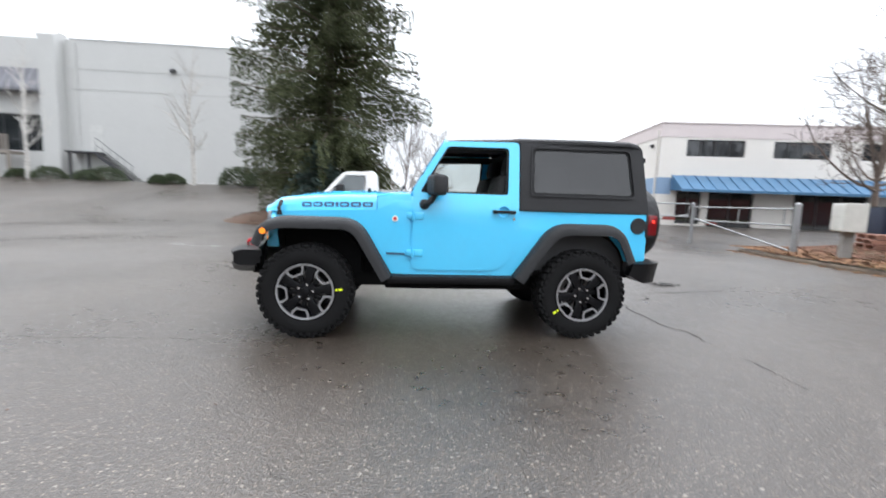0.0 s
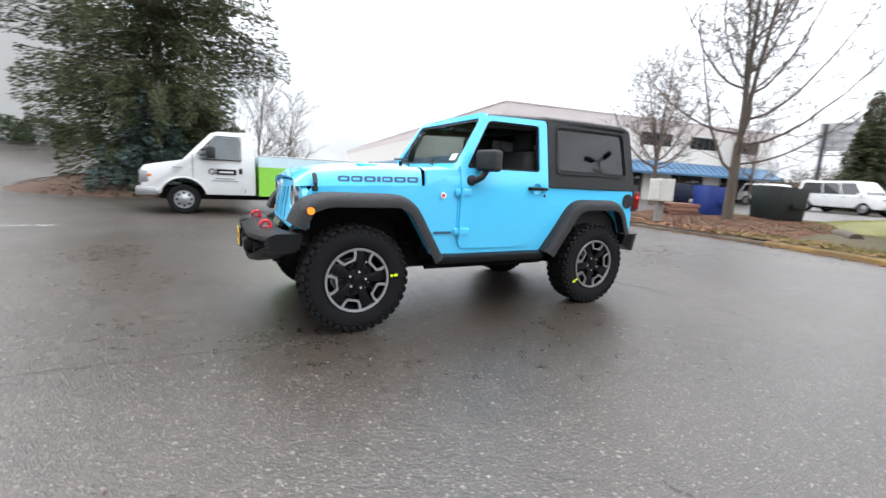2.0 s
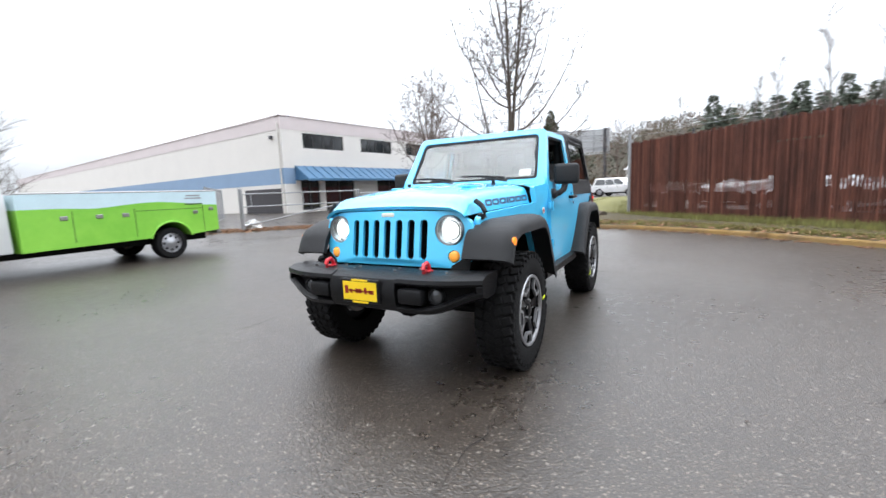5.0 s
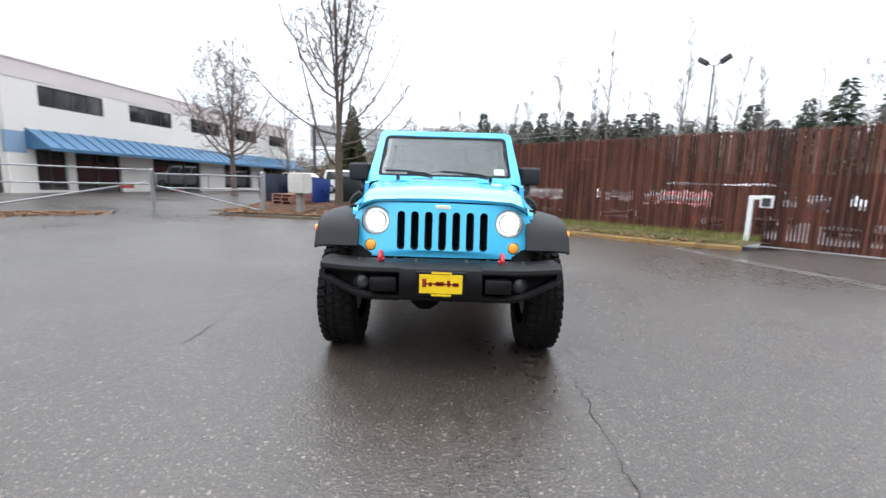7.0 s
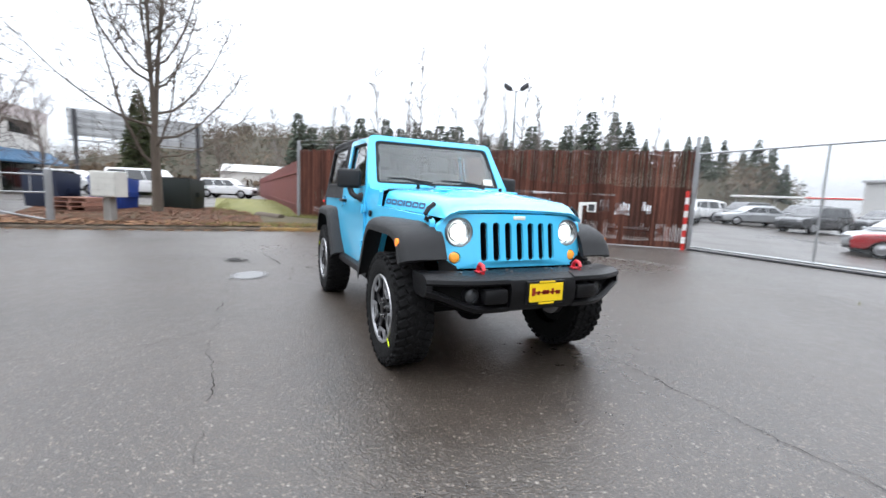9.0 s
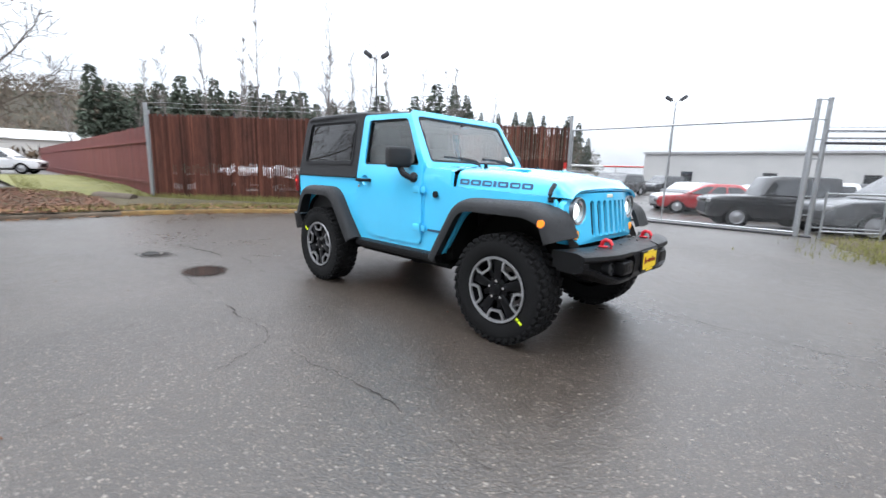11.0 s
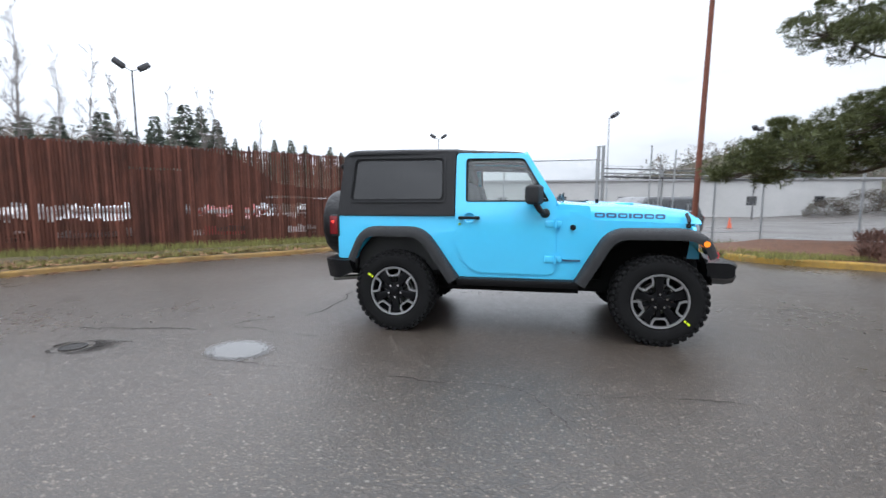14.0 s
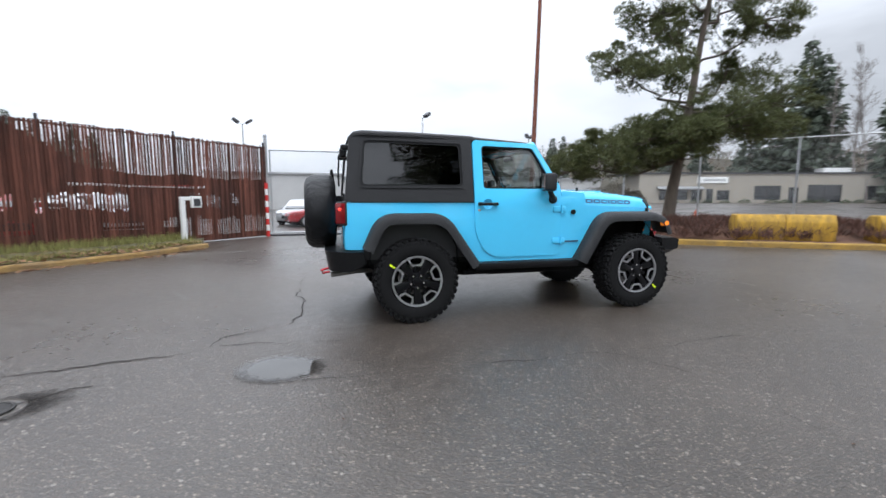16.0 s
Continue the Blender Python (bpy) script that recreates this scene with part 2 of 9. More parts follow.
def asphalt_material():
    """Wet, worn asphalt: dark binder, stone chips of several tones and sizes, damp patches and drier ones."""
    m = bpy.data.materials.new("asphalt")
    m.use_nodes = True
    nt = m.node_tree
    b = nt.nodes["Principled BSDF"]
    N, K = nt.nodes.new, nt.links.new
    co = N("ShaderNodeTexCoord")

    def noise_at(scale, detail, rough=0.5, shift=(0, 0, 0)):
        mp, n = N("ShaderNodeMapping"), N("ShaderNodeTexNoise")
        mp.inputs["Location"].default_value = shift
        n.inputs["Scale"].default_value, n.inputs["Detail"].default_value, n.inputs["Roughness"].default_value = scale, detail, rough
        K(co.outputs["Object"], mp.inputs[0])
        K(mp.outputs[0], n.inputs["Vector"])
        return n.outputs["Fac"]

    def span(value, a, c, lo=0.0, hi=1.0):
        r = N("ShaderNodeMapRange")
        for key, v in (("From Min", a), ("From Max", c), ("To Min", lo), ("To Max", hi)):
            r.inputs[key].default_value = v
        K(value, r.inputs["Value"])
        return r.outputs[0]

    def maths(op, p, q):
        n = N("ShaderNodeMath")
        n.operation = op
        for k, v in enumerate((p, q)):
            if isinstance(v, float):
                n.inputs[k].default_value = v
            else:
                K(v, n.inputs[k])
        return n.outputs[0]

    def chips(scale, near, far, least):
        """Stones in a cell pattern: how much of a stone is at a place, its cell's own tone, the distance to its middle."""
        v = N("ShaderNodeTexVoronoi")
        v.inputs["Scale"].default_value = scale
        K(co.outputs["Object"], v.inputs["Vector"])
        sep = N("ShaderNodeSeparateColor")
        K(v.outputs["Color"], sep.inputs[0])
        size = maths("MULTIPLY", sep.outputs[1], 0.22)
        body = span(maths("SUBTRACT", v.outputs["Distance"], size), near, far, 1.0, 0.0)
        return maths("MULTIPLY", body, span(sep.outputs[0], least, least + 0.12)), sep.outputs[2], v.outputs["Distance"]

    wide, fine = noise_at(0.35, 7, 0.6), noise_at(120, 4, 0.6)
    blot = noise_at(9, 5, 0.6, (3, 1, 0))
    tone = N("ShaderNodeMixRGB")
    tone.inputs[1].default_value, tone.inputs[2].default_value = (0.0270, 0.0212, 0.0164, 1), (0.0465, 0.037, 0.0294, 1)
    K(span(wide, 0.36, 0.64), tone.inputs[0])
    grain = N("ShaderNodeMixRGB")
    grain.blend_type = "MULTIPLY"
    grain.inputs[0].default_value = 1.0
    K(tone.outputs[0], grain.inputs[1])
    K(maths("MULTIPLY", span(fine, 0.3, 0.7, 0.3, 1.7), span(blot, 0.3, 0.7, 0.75, 1.25)), grain.inputs[2])
    col = grain.outputs[0]
    height = maths("MULTIPLY", fine, 0.6)
    for scale, near, far, least, share_, dull, pale in ((38.0, 0.07, 0.27, 0.68, 0.78, (0.052, 0.040, 0.032, 1), (0.255, 0.228, 0.195, 1)), (64.0, 0.08, 0.36, 0.50, 0.8, (0.066, 0.047, 0.034, 1), (0.245, 0.204, 0.163, 1)), (120.0, 0.10, 0.38, 0.40, 0.8, (0.036, 0.030, 0.025, 1), (0.19, 0.16, 0.13, 1))):
        amount, cell, dist = chips(scale, near, far, least)
        hue = N("ShaderNodeMixRGB")
        hue.inputs[1].default_value, hue.inputs[2].default_value = dull, pale
        K(maths("POWER", cell, 3.2), hue.inputs[0])
        mx = N("ShaderNodeMixRGB")
        K(maths("MULTIPLY", amount, share_), mx.inputs[0])
        K(col, mx.inputs[1])
        K(hue.outputs[0], mx.inputs[2])
        col = mx.outputs[0]
        height = maths("SUBTRACT", height, maths("MULTIPLY", dist, 0.55))
    K(col, b.inputs["Base Color"])
    K(maths("ADD", span(noise_at(0.22, 5, 0.5, (7.3, 2.1, 0)), 0.35, 0.66, 0.27, 0.45), span(blot, 0.3, 0.7, -0.06, 0.06)), b.inputs["Roughness"])
    b.inputs["Specular IOR Level"].default_value = 0.68
    bp = N("ShaderNodeBump")
    bp.inputs["Strength"].default_value, bp.inputs["Distance"].default_value = 0.33, 0.008
    K(height, bp.inputs["Height"])
    K(bp.outputs[0], b.inputs["Normal"])
    return m


M_asphalt = asphalt_material()
M_grass_soil = mat("grass soil", (0.078, 0.063, 0.028), 0.95, var=0.35, scale=1.2, bump=0.9, bscale=50, second=(0.040, 0.031, 0.020))
M_mulch = mat("bark mulch", (0.13, 0.062, 0.036), 0.95, var=0.4, scale=7, bump=1.0, bscale=45, second=(0.05, 0.028, 0.018))
M_leaf_litter = mat("fallen leaves", (0.19, 0.10, 0.05), 0.9, var=0.4, scale=9, rand=0.4, island=True)
M_grass = mat("grass blades", (0.19, 0.185, 0.052), 0.7, var=0.3, scale=4, rand=0.45, island=True)
M_kerb_old = mat("worn kerb with traces of yellow", (0.27, 0.165, 0.045), 0.85, var=0.35, scale=1.4, bump=0.6, bscale=30, second=(0.11, 0.075, 0.045), world=True)
M_kerb_yellow = mat("worn yellow kerb", (0.33, 0.195, 0.026), 0.8, var=0.35, scale=2.2, bump=0.6, bscale=30, second=(0.10, 0.066, 0.032), world=True)
M_kerb_dirty = mat("dirty kerb concrete", (0.135, 0.105, 0.075), 0.9, var=0.35, scale=2.5, bump=0.7, bscale=30, second=(0.06, 0.042, 0.03), world=True)
M_concrete = mat("concrete", (0.24, 0.23, 0.215), 0.8, var=0.2, scale=2, bump=0.5, bscale=25)
M_slat = mat("rust-brown slat", (0.116, 0.044, 0.030), 0.85, var=0.42, scale=1.1, stretch=(2.2, 2.2, 0.45), bump=0.4, bscale=30, second=(0.034, 0.0195, 0.016), rand=0.48, world=True, spec=0.2)
M_fence_red = mat("faded red fence board", (0.155, 0.038, 0.032), 0.75, var=0.3, scale=3, stretch=(4, 4, 0.5), bump=0.3, rand=0.2)
M_galv = mat("galvanised steel", (0.42, 0.43, 0.44), 0.45, metal=0.85, var=0.15, scale=12)
M_galv_dull = mat("dull weathered steel pipe", (0.30, 0.305, 0.31), 0.55, metal=0.5, var=0.2, scale=6)
M_rust_pole = mat("rusted pole", (0.155, 0.05, 0.03), 0.8, var=0.35, scale=5, bump=0.4, second=(0.10, 0.035, 0.02))
M_white_paint = mat("white painted steel", (0.74, 0.74, 0.72), 0.5, var=0.08, scale=4)
M_red_paint = mat("red paint", (0.55, 0.03, 0.025), 0.45, var=0.15, scale=8)
M_wall_grey = mat("grey painted tilt-up concrete", (0.50, 0.50, 0.485), 0.85, var=0.05, scale=0.4, bump=0.15, bscale=20)
M_wall_cream = mat("cream stucco wall", (0.72, 0.69, 0.645), 0.85, var=0.04, scale=0.6, bump=0.2, bscale=25)
M_wall_pink = mat("pale pink parapet band", (0.64, 0.57, 0.56), 0.85, var=0.05, scale=0.6)
M_wall_blue = mat("pale blue wall band", (0.23, 0.33, 0.47), 0.8, var=0.06, scale=0.8)
M_roof_blue = mat("blue standing seam metal", (0.085, 0.19, 0.32), 0.35, metal=0.3, var=0.12, scale=1.5)
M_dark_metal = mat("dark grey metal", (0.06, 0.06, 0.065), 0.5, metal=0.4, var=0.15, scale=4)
M_win_dark = mat("dark window glass", (0.018, 0.021, 0.024), 0.04, var=0.4, scale=1.2, rvar=0.02, spec=0.9)
M_win_frame = mat("dark window frame", (0.05, 0.05, 0.05), 0.5, var=0.1, scale=5)
M_bark = mat("bark", (0.105, 0.083, 0.064), 0.9, var=0.4, scale=6, stretch=(3, 3, 0.6), bump=0.9, bscale=18)
M_bark_grey = mat("grey-brown twig bark", (0.15, 0.115, 0.095), 0.9, var=0.3, scale=6, bump=0.5)
M_birch = mat("white birch bark", (0.62, 0.60, 0.56), 0.8, var=0.2, scale=3, stretch=(1, 1, 4), second=(0.22, 0.20, 0.18))
M_needle = mat("dark conifer needles", (0.066, 0.076, 0.034), 0.75, var=0.35, scale=2.5, rand=0.5, island=True, spec=0.3)
M_needle_pine = mat("pine needles", (0.094, 0.105, 0.040), 0.7, var=0.35, scale=2.5, rand=0.5, island=True, spec=0.3)
# distance haze is put into this paler, bluer needle colour of the skyline firs
M_needle_haze = mat("far conifer needles", (0.095, 0.112, 0.085), 0.9, var=0.3, scale=1.5, rand=0.4, island=True, spec=0.2)
M_shrub = mat("shrub leaves", (0.045, 0.062, 0.026), 0.7, var=0.35, scale=3, rand=0.5, island=True)
M_shrub_brown = mat("dry ground shrub", (0.10, 0.048, 0.034), 0.85, var=0.35, scale=3, rand=0.5, island=True)
M_hill = mat("wooded hillside", (0.046, 0.044, 0.033), 1.0, var=0.4, scale=0.05, second=(0.062, 0.052, 0.041), spec=0.1)
M_yellow = mat("yellow painted concrete", (0.44, 0.255, 0.020), 0.75, var=0.5, scale=3.2, bump=0.6, bscale=30, second=(0.055, 0.034, 0.018), stretch=(2.6, 2.6, .5))
M_puddle = mat("standing water", (0.035, 0.032, 0.029), 0.02, var=0.2, scale=3, rvar=0.01, spec=1.0)
M_crack = mat("open asphalt crack", (0.024, 0.020, 0.017), 0.9, var=0.3, scale=12)

# ---- ground ----
def ground_height(x, y):
    """The yard is level; the drive climbs to the grey building, and the beige one stands a little higher."""
    up = 1.95 * smoothstep(-12.5, -27.0, y) * smoothstep(-5.0, 5.0, x)
    up += 0.34 * smoothstep(-9.0, -17.0, y) * (1 - smoothstep(-5.0, 5.0, x))
    up += 0.25 * smoothstep(-9.5, -18.0, x) * (1 - smoothstep(-9.0, -17.0, y))
    up -= 0.42 * smoothstep(9.5, 17.0, y) * (1 - smoothstep(0.0, -12.0, x) * .6)
    up += 0.92 * smoothstep(26.0, 42.0, x) * smoothstep(12.0, 30.0, y)
    return up


def axis_steps(lo, hi, step):
    near = list(np.arange(lo, hi + 1e-6, step))
    far, d = [], step
    while d < 1500:
        d *= 1.5
        far.append(d)
    return [lo - sum(far[:k + 1]) for k in reversed(range(len(far)))] + near + [hi + sum(far[:k + 1]) for k in range(len(far))]


gx, gy = axis_steps(-40, 40, 1.0), axis_steps(-40, 40, 1.0)
gv = [(x, y, ground_height(x, y)) for y in gy for x in gx]
gf = [(j * len(gx) + i, j * len(gx) + i + 1, (j + 1) * len(gx) + i + 1, (j + 1) * len(gx) + i) for j in range(len(gy) - 1) for i in range(len(gx) - 1)]
ground = tagged(raw("ground", gv, gf, M_asphalt, smooth=True), "wet dark asphalt yard with pale stone chips", "ground", kind="structure")


def strip(name, line, width, z0, z1, material, label, side=1, category="kerb"):
    """A raised band along a line of points, width to its left (side 1) or right (-1), with rounded edges."""
    pts = [Vector((*p, 0)) for p in line]
    nor = []
    for i in range(len(pts)):
        d = (pts[min(i + 1, len(pts) - 1)] - pts[max(i - 1, 0)]).normalized()
        nor.append(Vector((-d.y, d.x, 0)) * side)
    prof = [(0, z0), (0.012, z1 - 0.03), (0.035, z1), (width - 0.03, z1), (width, z1 - 0.03), (width, z0)]
    vs, fs = [], []
    for p, n in zip(pts, nor):
        for w, z in prof:
            q = p + n * w
            vs.append((q.x, q.y, z + ground_height(q.x, q.y)))
    k = len(prof)
    for i in range(len(pts) - 1):
        for j in range(k - 1):
            fs.append((i * k + j, i * k + j + 1, (i + 1) * k + j + 1, (i + 1) * k + j))
    fs += [tuple(range(k)), tuple(range((len(pts) - 1) * k, len(pts) * k))[::-1]]
    return tagged(raw(name, vs, fs, material), label, category, kind="structure")


def curve_points(pts, step=0.4):
    """Points at even steps along a smooth line through the given ones."""
    P = [Vector((*p, 0)) for p in pts]
    P = [2 * P[0] - P[1]] + P + [2 * P[-1] - P[-2]]
    out = []
    for i in range(1, len(P) - 2):
        a, b, c, d = P[i - 1:i + 3]
        n = max(1, int((c - b).length / step))
        for k in range(n):
            t = k / n
            q = 0.5 * ((2 * b) + (c - a) * t + (2 * a - 5 * b + 4 * c - d) * t * t + (3 * b - a - 3 * c + d) * t ** 3)
            out.append((q.x, q.y))
    out.append((P[-2].x, P[-2].y))
    return out


KERB_N = curve_points([(-9.9, -7.6), (-9.45, -5.2), (-9.3, -3.0), (-9.15, -0.9), (-8.68, 1.0), (-7.6, 2.75), (-6.5, 3.95), (-5.55, 5.0), (-4.75, 6.5)])
KERB_E = curve_points([(4.35, 5.8), (4.75, 5.3), (5.4, 4.85), (6.6, 4.3), (7.75, 3.45), (9.1, 2.62), (10.3, 2.02), (14.0, 0.6), (20.0, -2.2)])
KERB_W = [p for p in KERB_N if p[1] <= -.9]
strip("kerb_fence_side", KERB_N[len(KERB_W) - 1:], 0.16, -0.05, 0.10, M_kerb_old, "worn kerb with faded yellow paint", 1)
strip("kerb_mailbox_side", KERB_W, 0.16, -0.05, 0.085, M_kerb_dirty, "low dirty concrete kerb strewn with dead leaves", 1)
strip("kerb_pine_side", KERB_E, 0.17, -0.05, 0.14, M_kerb_yellow, "yellow painted concrete kerb round the planting bed", 1)

FENCE_C, FENCE_G = Vector((-13.0, 0.2, 0)), Vector((-3.8, 9.42, 0))


def bed(name, front, back, z, material, label, category, bulge=0.06):
    """A planted strip between two lines, slightly crowned."""
    n, rows = 60, 8
    vs, fs = [], []
    for i in range(n + 1):
        s = i / n
        def along(line):
            u = s * (len(line) - 1)
            k = min(int(u), len(line) - 2)
            a, b = Vector((*line[k], 0)), Vector((*line[k + 1], 0))
            return a + (b - a) * (u - k)
        a, b = along(front), along(back)
        for j in range(rows + 1):
            t = j / rows
            p = a + (b - a) * t
            h = z + bulge * min(1, .2 + 5 * s) * math.sin(math.pi * t) * min(1, t * 3, (1 - t) * 3) + 0.035 * noise.noise(Vector((p.x * 1.7, p.y * 1.7, 3)))
            vs.append((p.x, p.y, h + ground_height(p.x, p.y)))
    for i in range(n):
        for j in range(rows):
            q = i * (rows + 1) + j
            fs.append((q, q + 1, q + rows + 2, q + rows + 1))
    return tagged(raw(name, vs, fs, material, smooth=True), label, category, kind="structure")


def offset_line(line, w, side=1):
    out = []
    for i, p in enumerate(line):
        a, b = Vector(line[max(i - 1, 0)]), Vector(line[min(i + 1, len(line) - 1)])
        d = (b - a).normalized()
        out.append((p[0] - d.y * w * side, p[1] + d.x * w * side))
    return out


verge_front = offset_line(KERB_N, 0.15)
verge = bed("verge_fence_side", verge_front, [(-17.5, -8.5), (-17.0, -4.0), (-16.5, -1.0), (-13.3, 0.4), (-11.3, 2.3), (-8.0, 5.4), (-5.2, 7.9)], 0.10, M_grass_soil, "grass verge with dead leaves behind the kerb", "grass verge")
bed("bed_pine_side", offset_line(KERB_E, 0.16), [(3.6, 8.0), (5.0, 8.7), (8.0, 8.6), (11.0, 7.6), (14.0, 6.5), (18.0, 5.0), (23.0, 3.0)], 0.11, M_mulch, "mulch planting bed behind a yellow kerb", "planting bed", 0.30)


def blades(name, count, area, hmin, hmax, width, material, label, parent=None, seed=1, keep=None, category="grass"):
    """Many thin blades scattered by area(rnd) -> (x, y, z)."""
    rnd = random.Random(seed)
    vs, fs = [], []
    while len(fs) < count:
        x, y, z = area(rnd)
        if keep and not keep(x, y, rnd):
            continue
        h, a = rnd.uniform(hmin, hmax), rnd.uniform(0, 6.283)
        lean = rnd.uniform(0, 0.5) * h
        dx, dy = math.cos(a) * width / 2, math.sin(a) * width / 2
        k = len(vs)
        vs += [(x - dx, y - dy, z), (x + dx, y + dy, z), (x - dy / width * lean, y + dx / width * lean, z + h)]
        fs.append((k, k + 1, k + 2))
    ob = raw(name, vs, fs, material, parent)
    return tagged(ob, label, category, kind="stuff")


def on_verge(rnd):
    s = rnd.random()
    k = int(s * (len(verge_front) - 1))
    p = Vector(verge_front[k])
    q = Vector(verge_front[min(k + 1, len(verge_front) - 1)])
    d = (q - p).normalized() if (q - p).length else Vector((1, 0))
    w = abs(rnd.gauss(0, 0.7))
    p = p + (q - p) * rnd.random()
    return p.x - d.y * w, p.y + d.x * w, 0.11


def near_fence(rnd):
    s = rnd.random() * .80
    p = FENCE_C + (FENCE_G - FENCE_C) * s
    d = (FENCE_G - FENCE_C).normalized()
    w = abs(rnd.gauss(0, 0.35))
    return p.x + d.y * w, p.y - d.x * w, 0.12


blades("grass", 16000, lambda r: (lambda p: p if p[1] > -1.5 + r.gauss(0, 1.2) else (p[0], p[1], -5))(on_verge(r)), 0.03, 0.11, 0.018, M_grass, "short yellow-green winter grass tufts", seed=3)
blades("tall_grass", 8000, near_fence, 0.05, 0.24, 0.018, M_grass, "taller dry grass along the fence foot", seed=4)


def litter(name, count, area, size, material, label, seed):
    rnd = random.Random(seed)
    vs, fs = [], []
    for _ in range(count):
        x, y, z = area(rnd)
        a, s, t = rnd.uniform(0, 6.28), size * rnd.uniform(0.5, 1.3), rnd.uniform(-0.3, 0.3)
        c, d = math.cos(a) * s, math.sin(a) * s
        k = len(vs)
        vs += [(x - c, y - d, z), (x + d * .5, y - c * .5, z + s * t), (x + c, y + d, z + s * .2), (x - d * .5, y + c * .5, z + s * .3)]
        fs.append((k, k + 1, k + 2, k + 3))
    return tagged(raw(name, vs, fs, material), label, "leaves", kind="stuff")


litter("fallen_leaves", 5200, lambda r: (lambda p: (p[0] + r.uniform(-2.4, .0), p[1] + r.uniform(-.4, .4), 0.14))(KERB_N[int(r.random() ** 1.5 * (len(KERB_N) - 1))]), 0.06, M_leaf_litter, "brown fallen leaves on the verge", 5)
litter("kerb_leaves", 2200, lambda r: (lambda p: (p[0] + abs(r.gauss(0, .12)), p[1] - abs(r.gauss(0, .1)), 0.006))(KERB_N[int(r.random() * (len(KERB_N) - 1))]), 0.035, M_leaf_litter, "wet leaves washed along the kerb", 6)
litter("asphalt_debris", 130, lambda r: (r.uniform(-9, 12), r.uniform(-9, 8), 0.004), 0.014, M_mulch, "bits of bark and grit on the asphalt", 8)


def ribbon(name, pts, width, material, label, z=0.004, seed=1, category="crack", broken=0.0):
    """A thin ragged band on the asphalt along a smooth line; broken: how far it thins out and stops on the way."""
    rnd = random.Random(seed)
    line = curve_points(pts, 0.045 if broken else 0.09)
    vs, fs, last = [], [], False
    for i, p in enumerate(line):
        a, b = Vector(line[max(i - 1, 0)]), Vector(line[min(i + 1, len(line) - 1)])
        d = (b - a).normalized()
        j = 0.05 * noise.noise(Vector((p[0] * 2.5, p[1] * 2.5, seed))) + rnd.uniform(-.012, .012)
        w = width * (0.35 + 1.1 * abs(noise.noise(Vector((p[0] * 1.3, p[1] * 1.3, seed + 5)))))
        if broken:
            j += .03 * noise.noise(Vector((p[0] * 9, p[1] * 9, seed + 2)))
            w = width * (1.0 - broken + 2.2 * noise.noise(Vector((p[0] * 2.1, p[1] * 2.1, seed + 5))) + rnd.uniform(-.3, .3))
        x, y = p[0] - d.y * j, p[1] + d.x * j
        shown = w > .15 * width
        w = max(w, .15 * width)
        vs += [(x - d.y * w, y + d.x * w, z + ground_height(x, y)), (x + d.y * w, y - d.x * w, z + ground_height(x, y))]
        if i and shown and last:
            k = 2 * i
            fs.append((k - 2, k - 1, k + 1, k))
        last = shown
    return tagged(raw(name, vs, fs, material), label, category, kind="structure")

# the rough lawn between the verge and the red fence
bed("lawn", [(-31.0, -3.6), (-24.0, -3.2), (-17.0, -2.9), (-12.9, -2.3)], [(-31.0, .6), (-24.0, .4), (-17.0, .2), (-12.9, .1)], 0.125, mat("winter lawn", (0.17, 0.155, 0.055), 0.95, var=0.35, scale=1.5, bump=0.8, bscale=40, second=(0.10, 0.11, 0.035)), "yellow-green winter lawn beside the red fence", "lawn")
blades("lawn_grass", 9000, lambda r: (lambda u: (-12.6 - 17 * u, r.uniform(-2.8, .1), .13 + ground_height(-12.6 - 17 * u, -1)))(r.random() ** 1.6), .03, .09, .014, M_grass, "short yellow-green grass of the lawn", seed=91)

# ---- buildings ----
def wall_with_openings(name, parent, length, z0, z1, thick, holes, material, label=""):
    """A wall in its own plane (x along, y inward, z up) with rectangular holes cut through it."""
    xs = sorted({0.0, length, *[h[0] for h in holes], *[h[1] for h in holes]})
    zs = sorted({z0, z1, *[h[2] for h in holes], *[h[3] for h in holes]})
    bm = bm_new()
    def solid(i, j):
        cx, cz = (xs[i] + xs[i + 1]) / 2, (zs[j] + zs[j + 1]) / 2
        return not any(a < cx < b and c < cz < d for a, b, c, d in holes)
    cache = {}
    def V(x, y, z):
        k = (round(x, 4), y, round(z, 4))
        if k not in cache:
            cache[k] = bm.verts.new(k)
        return cache[k]
    nx, nz = len(xs) - 1, len(zs) - 1
    for i in range(nx):
        for j in range(nz):
            if not solid(i, j):
                continue
            a, b, c, d = xs[i], xs[i + 1], zs[j], zs[j + 1]
            bm.faces.new((V(a, 0, c), V(b, 0, c), V(b, 0, d), V(a, 0, d)))
            bm.faces.new((V(a, thick, c), V(a, thick, d), V(b, thick, d), V(b, thick, c)))
            for di, dj, q in ((-1, 0, ((a, c), (a, d))), (1, 0, ((b, c), (b, d))), (0, -1, ((a, c), (b, c))), (0, 1, ((a, d), (b, d)))):
                ii, jj = i + di, j + dj
                if not (0 <= ii < nx and 0 <= jj < nz) or not solid(ii, jj):
                    (p, q0), (r, s) = q
                    bm.faces.new((V(p, 0, q0), V(p, thick, q0), V(r, thick, s), V(r, 0, s)))
    return part(name, bm, material, parent, label)


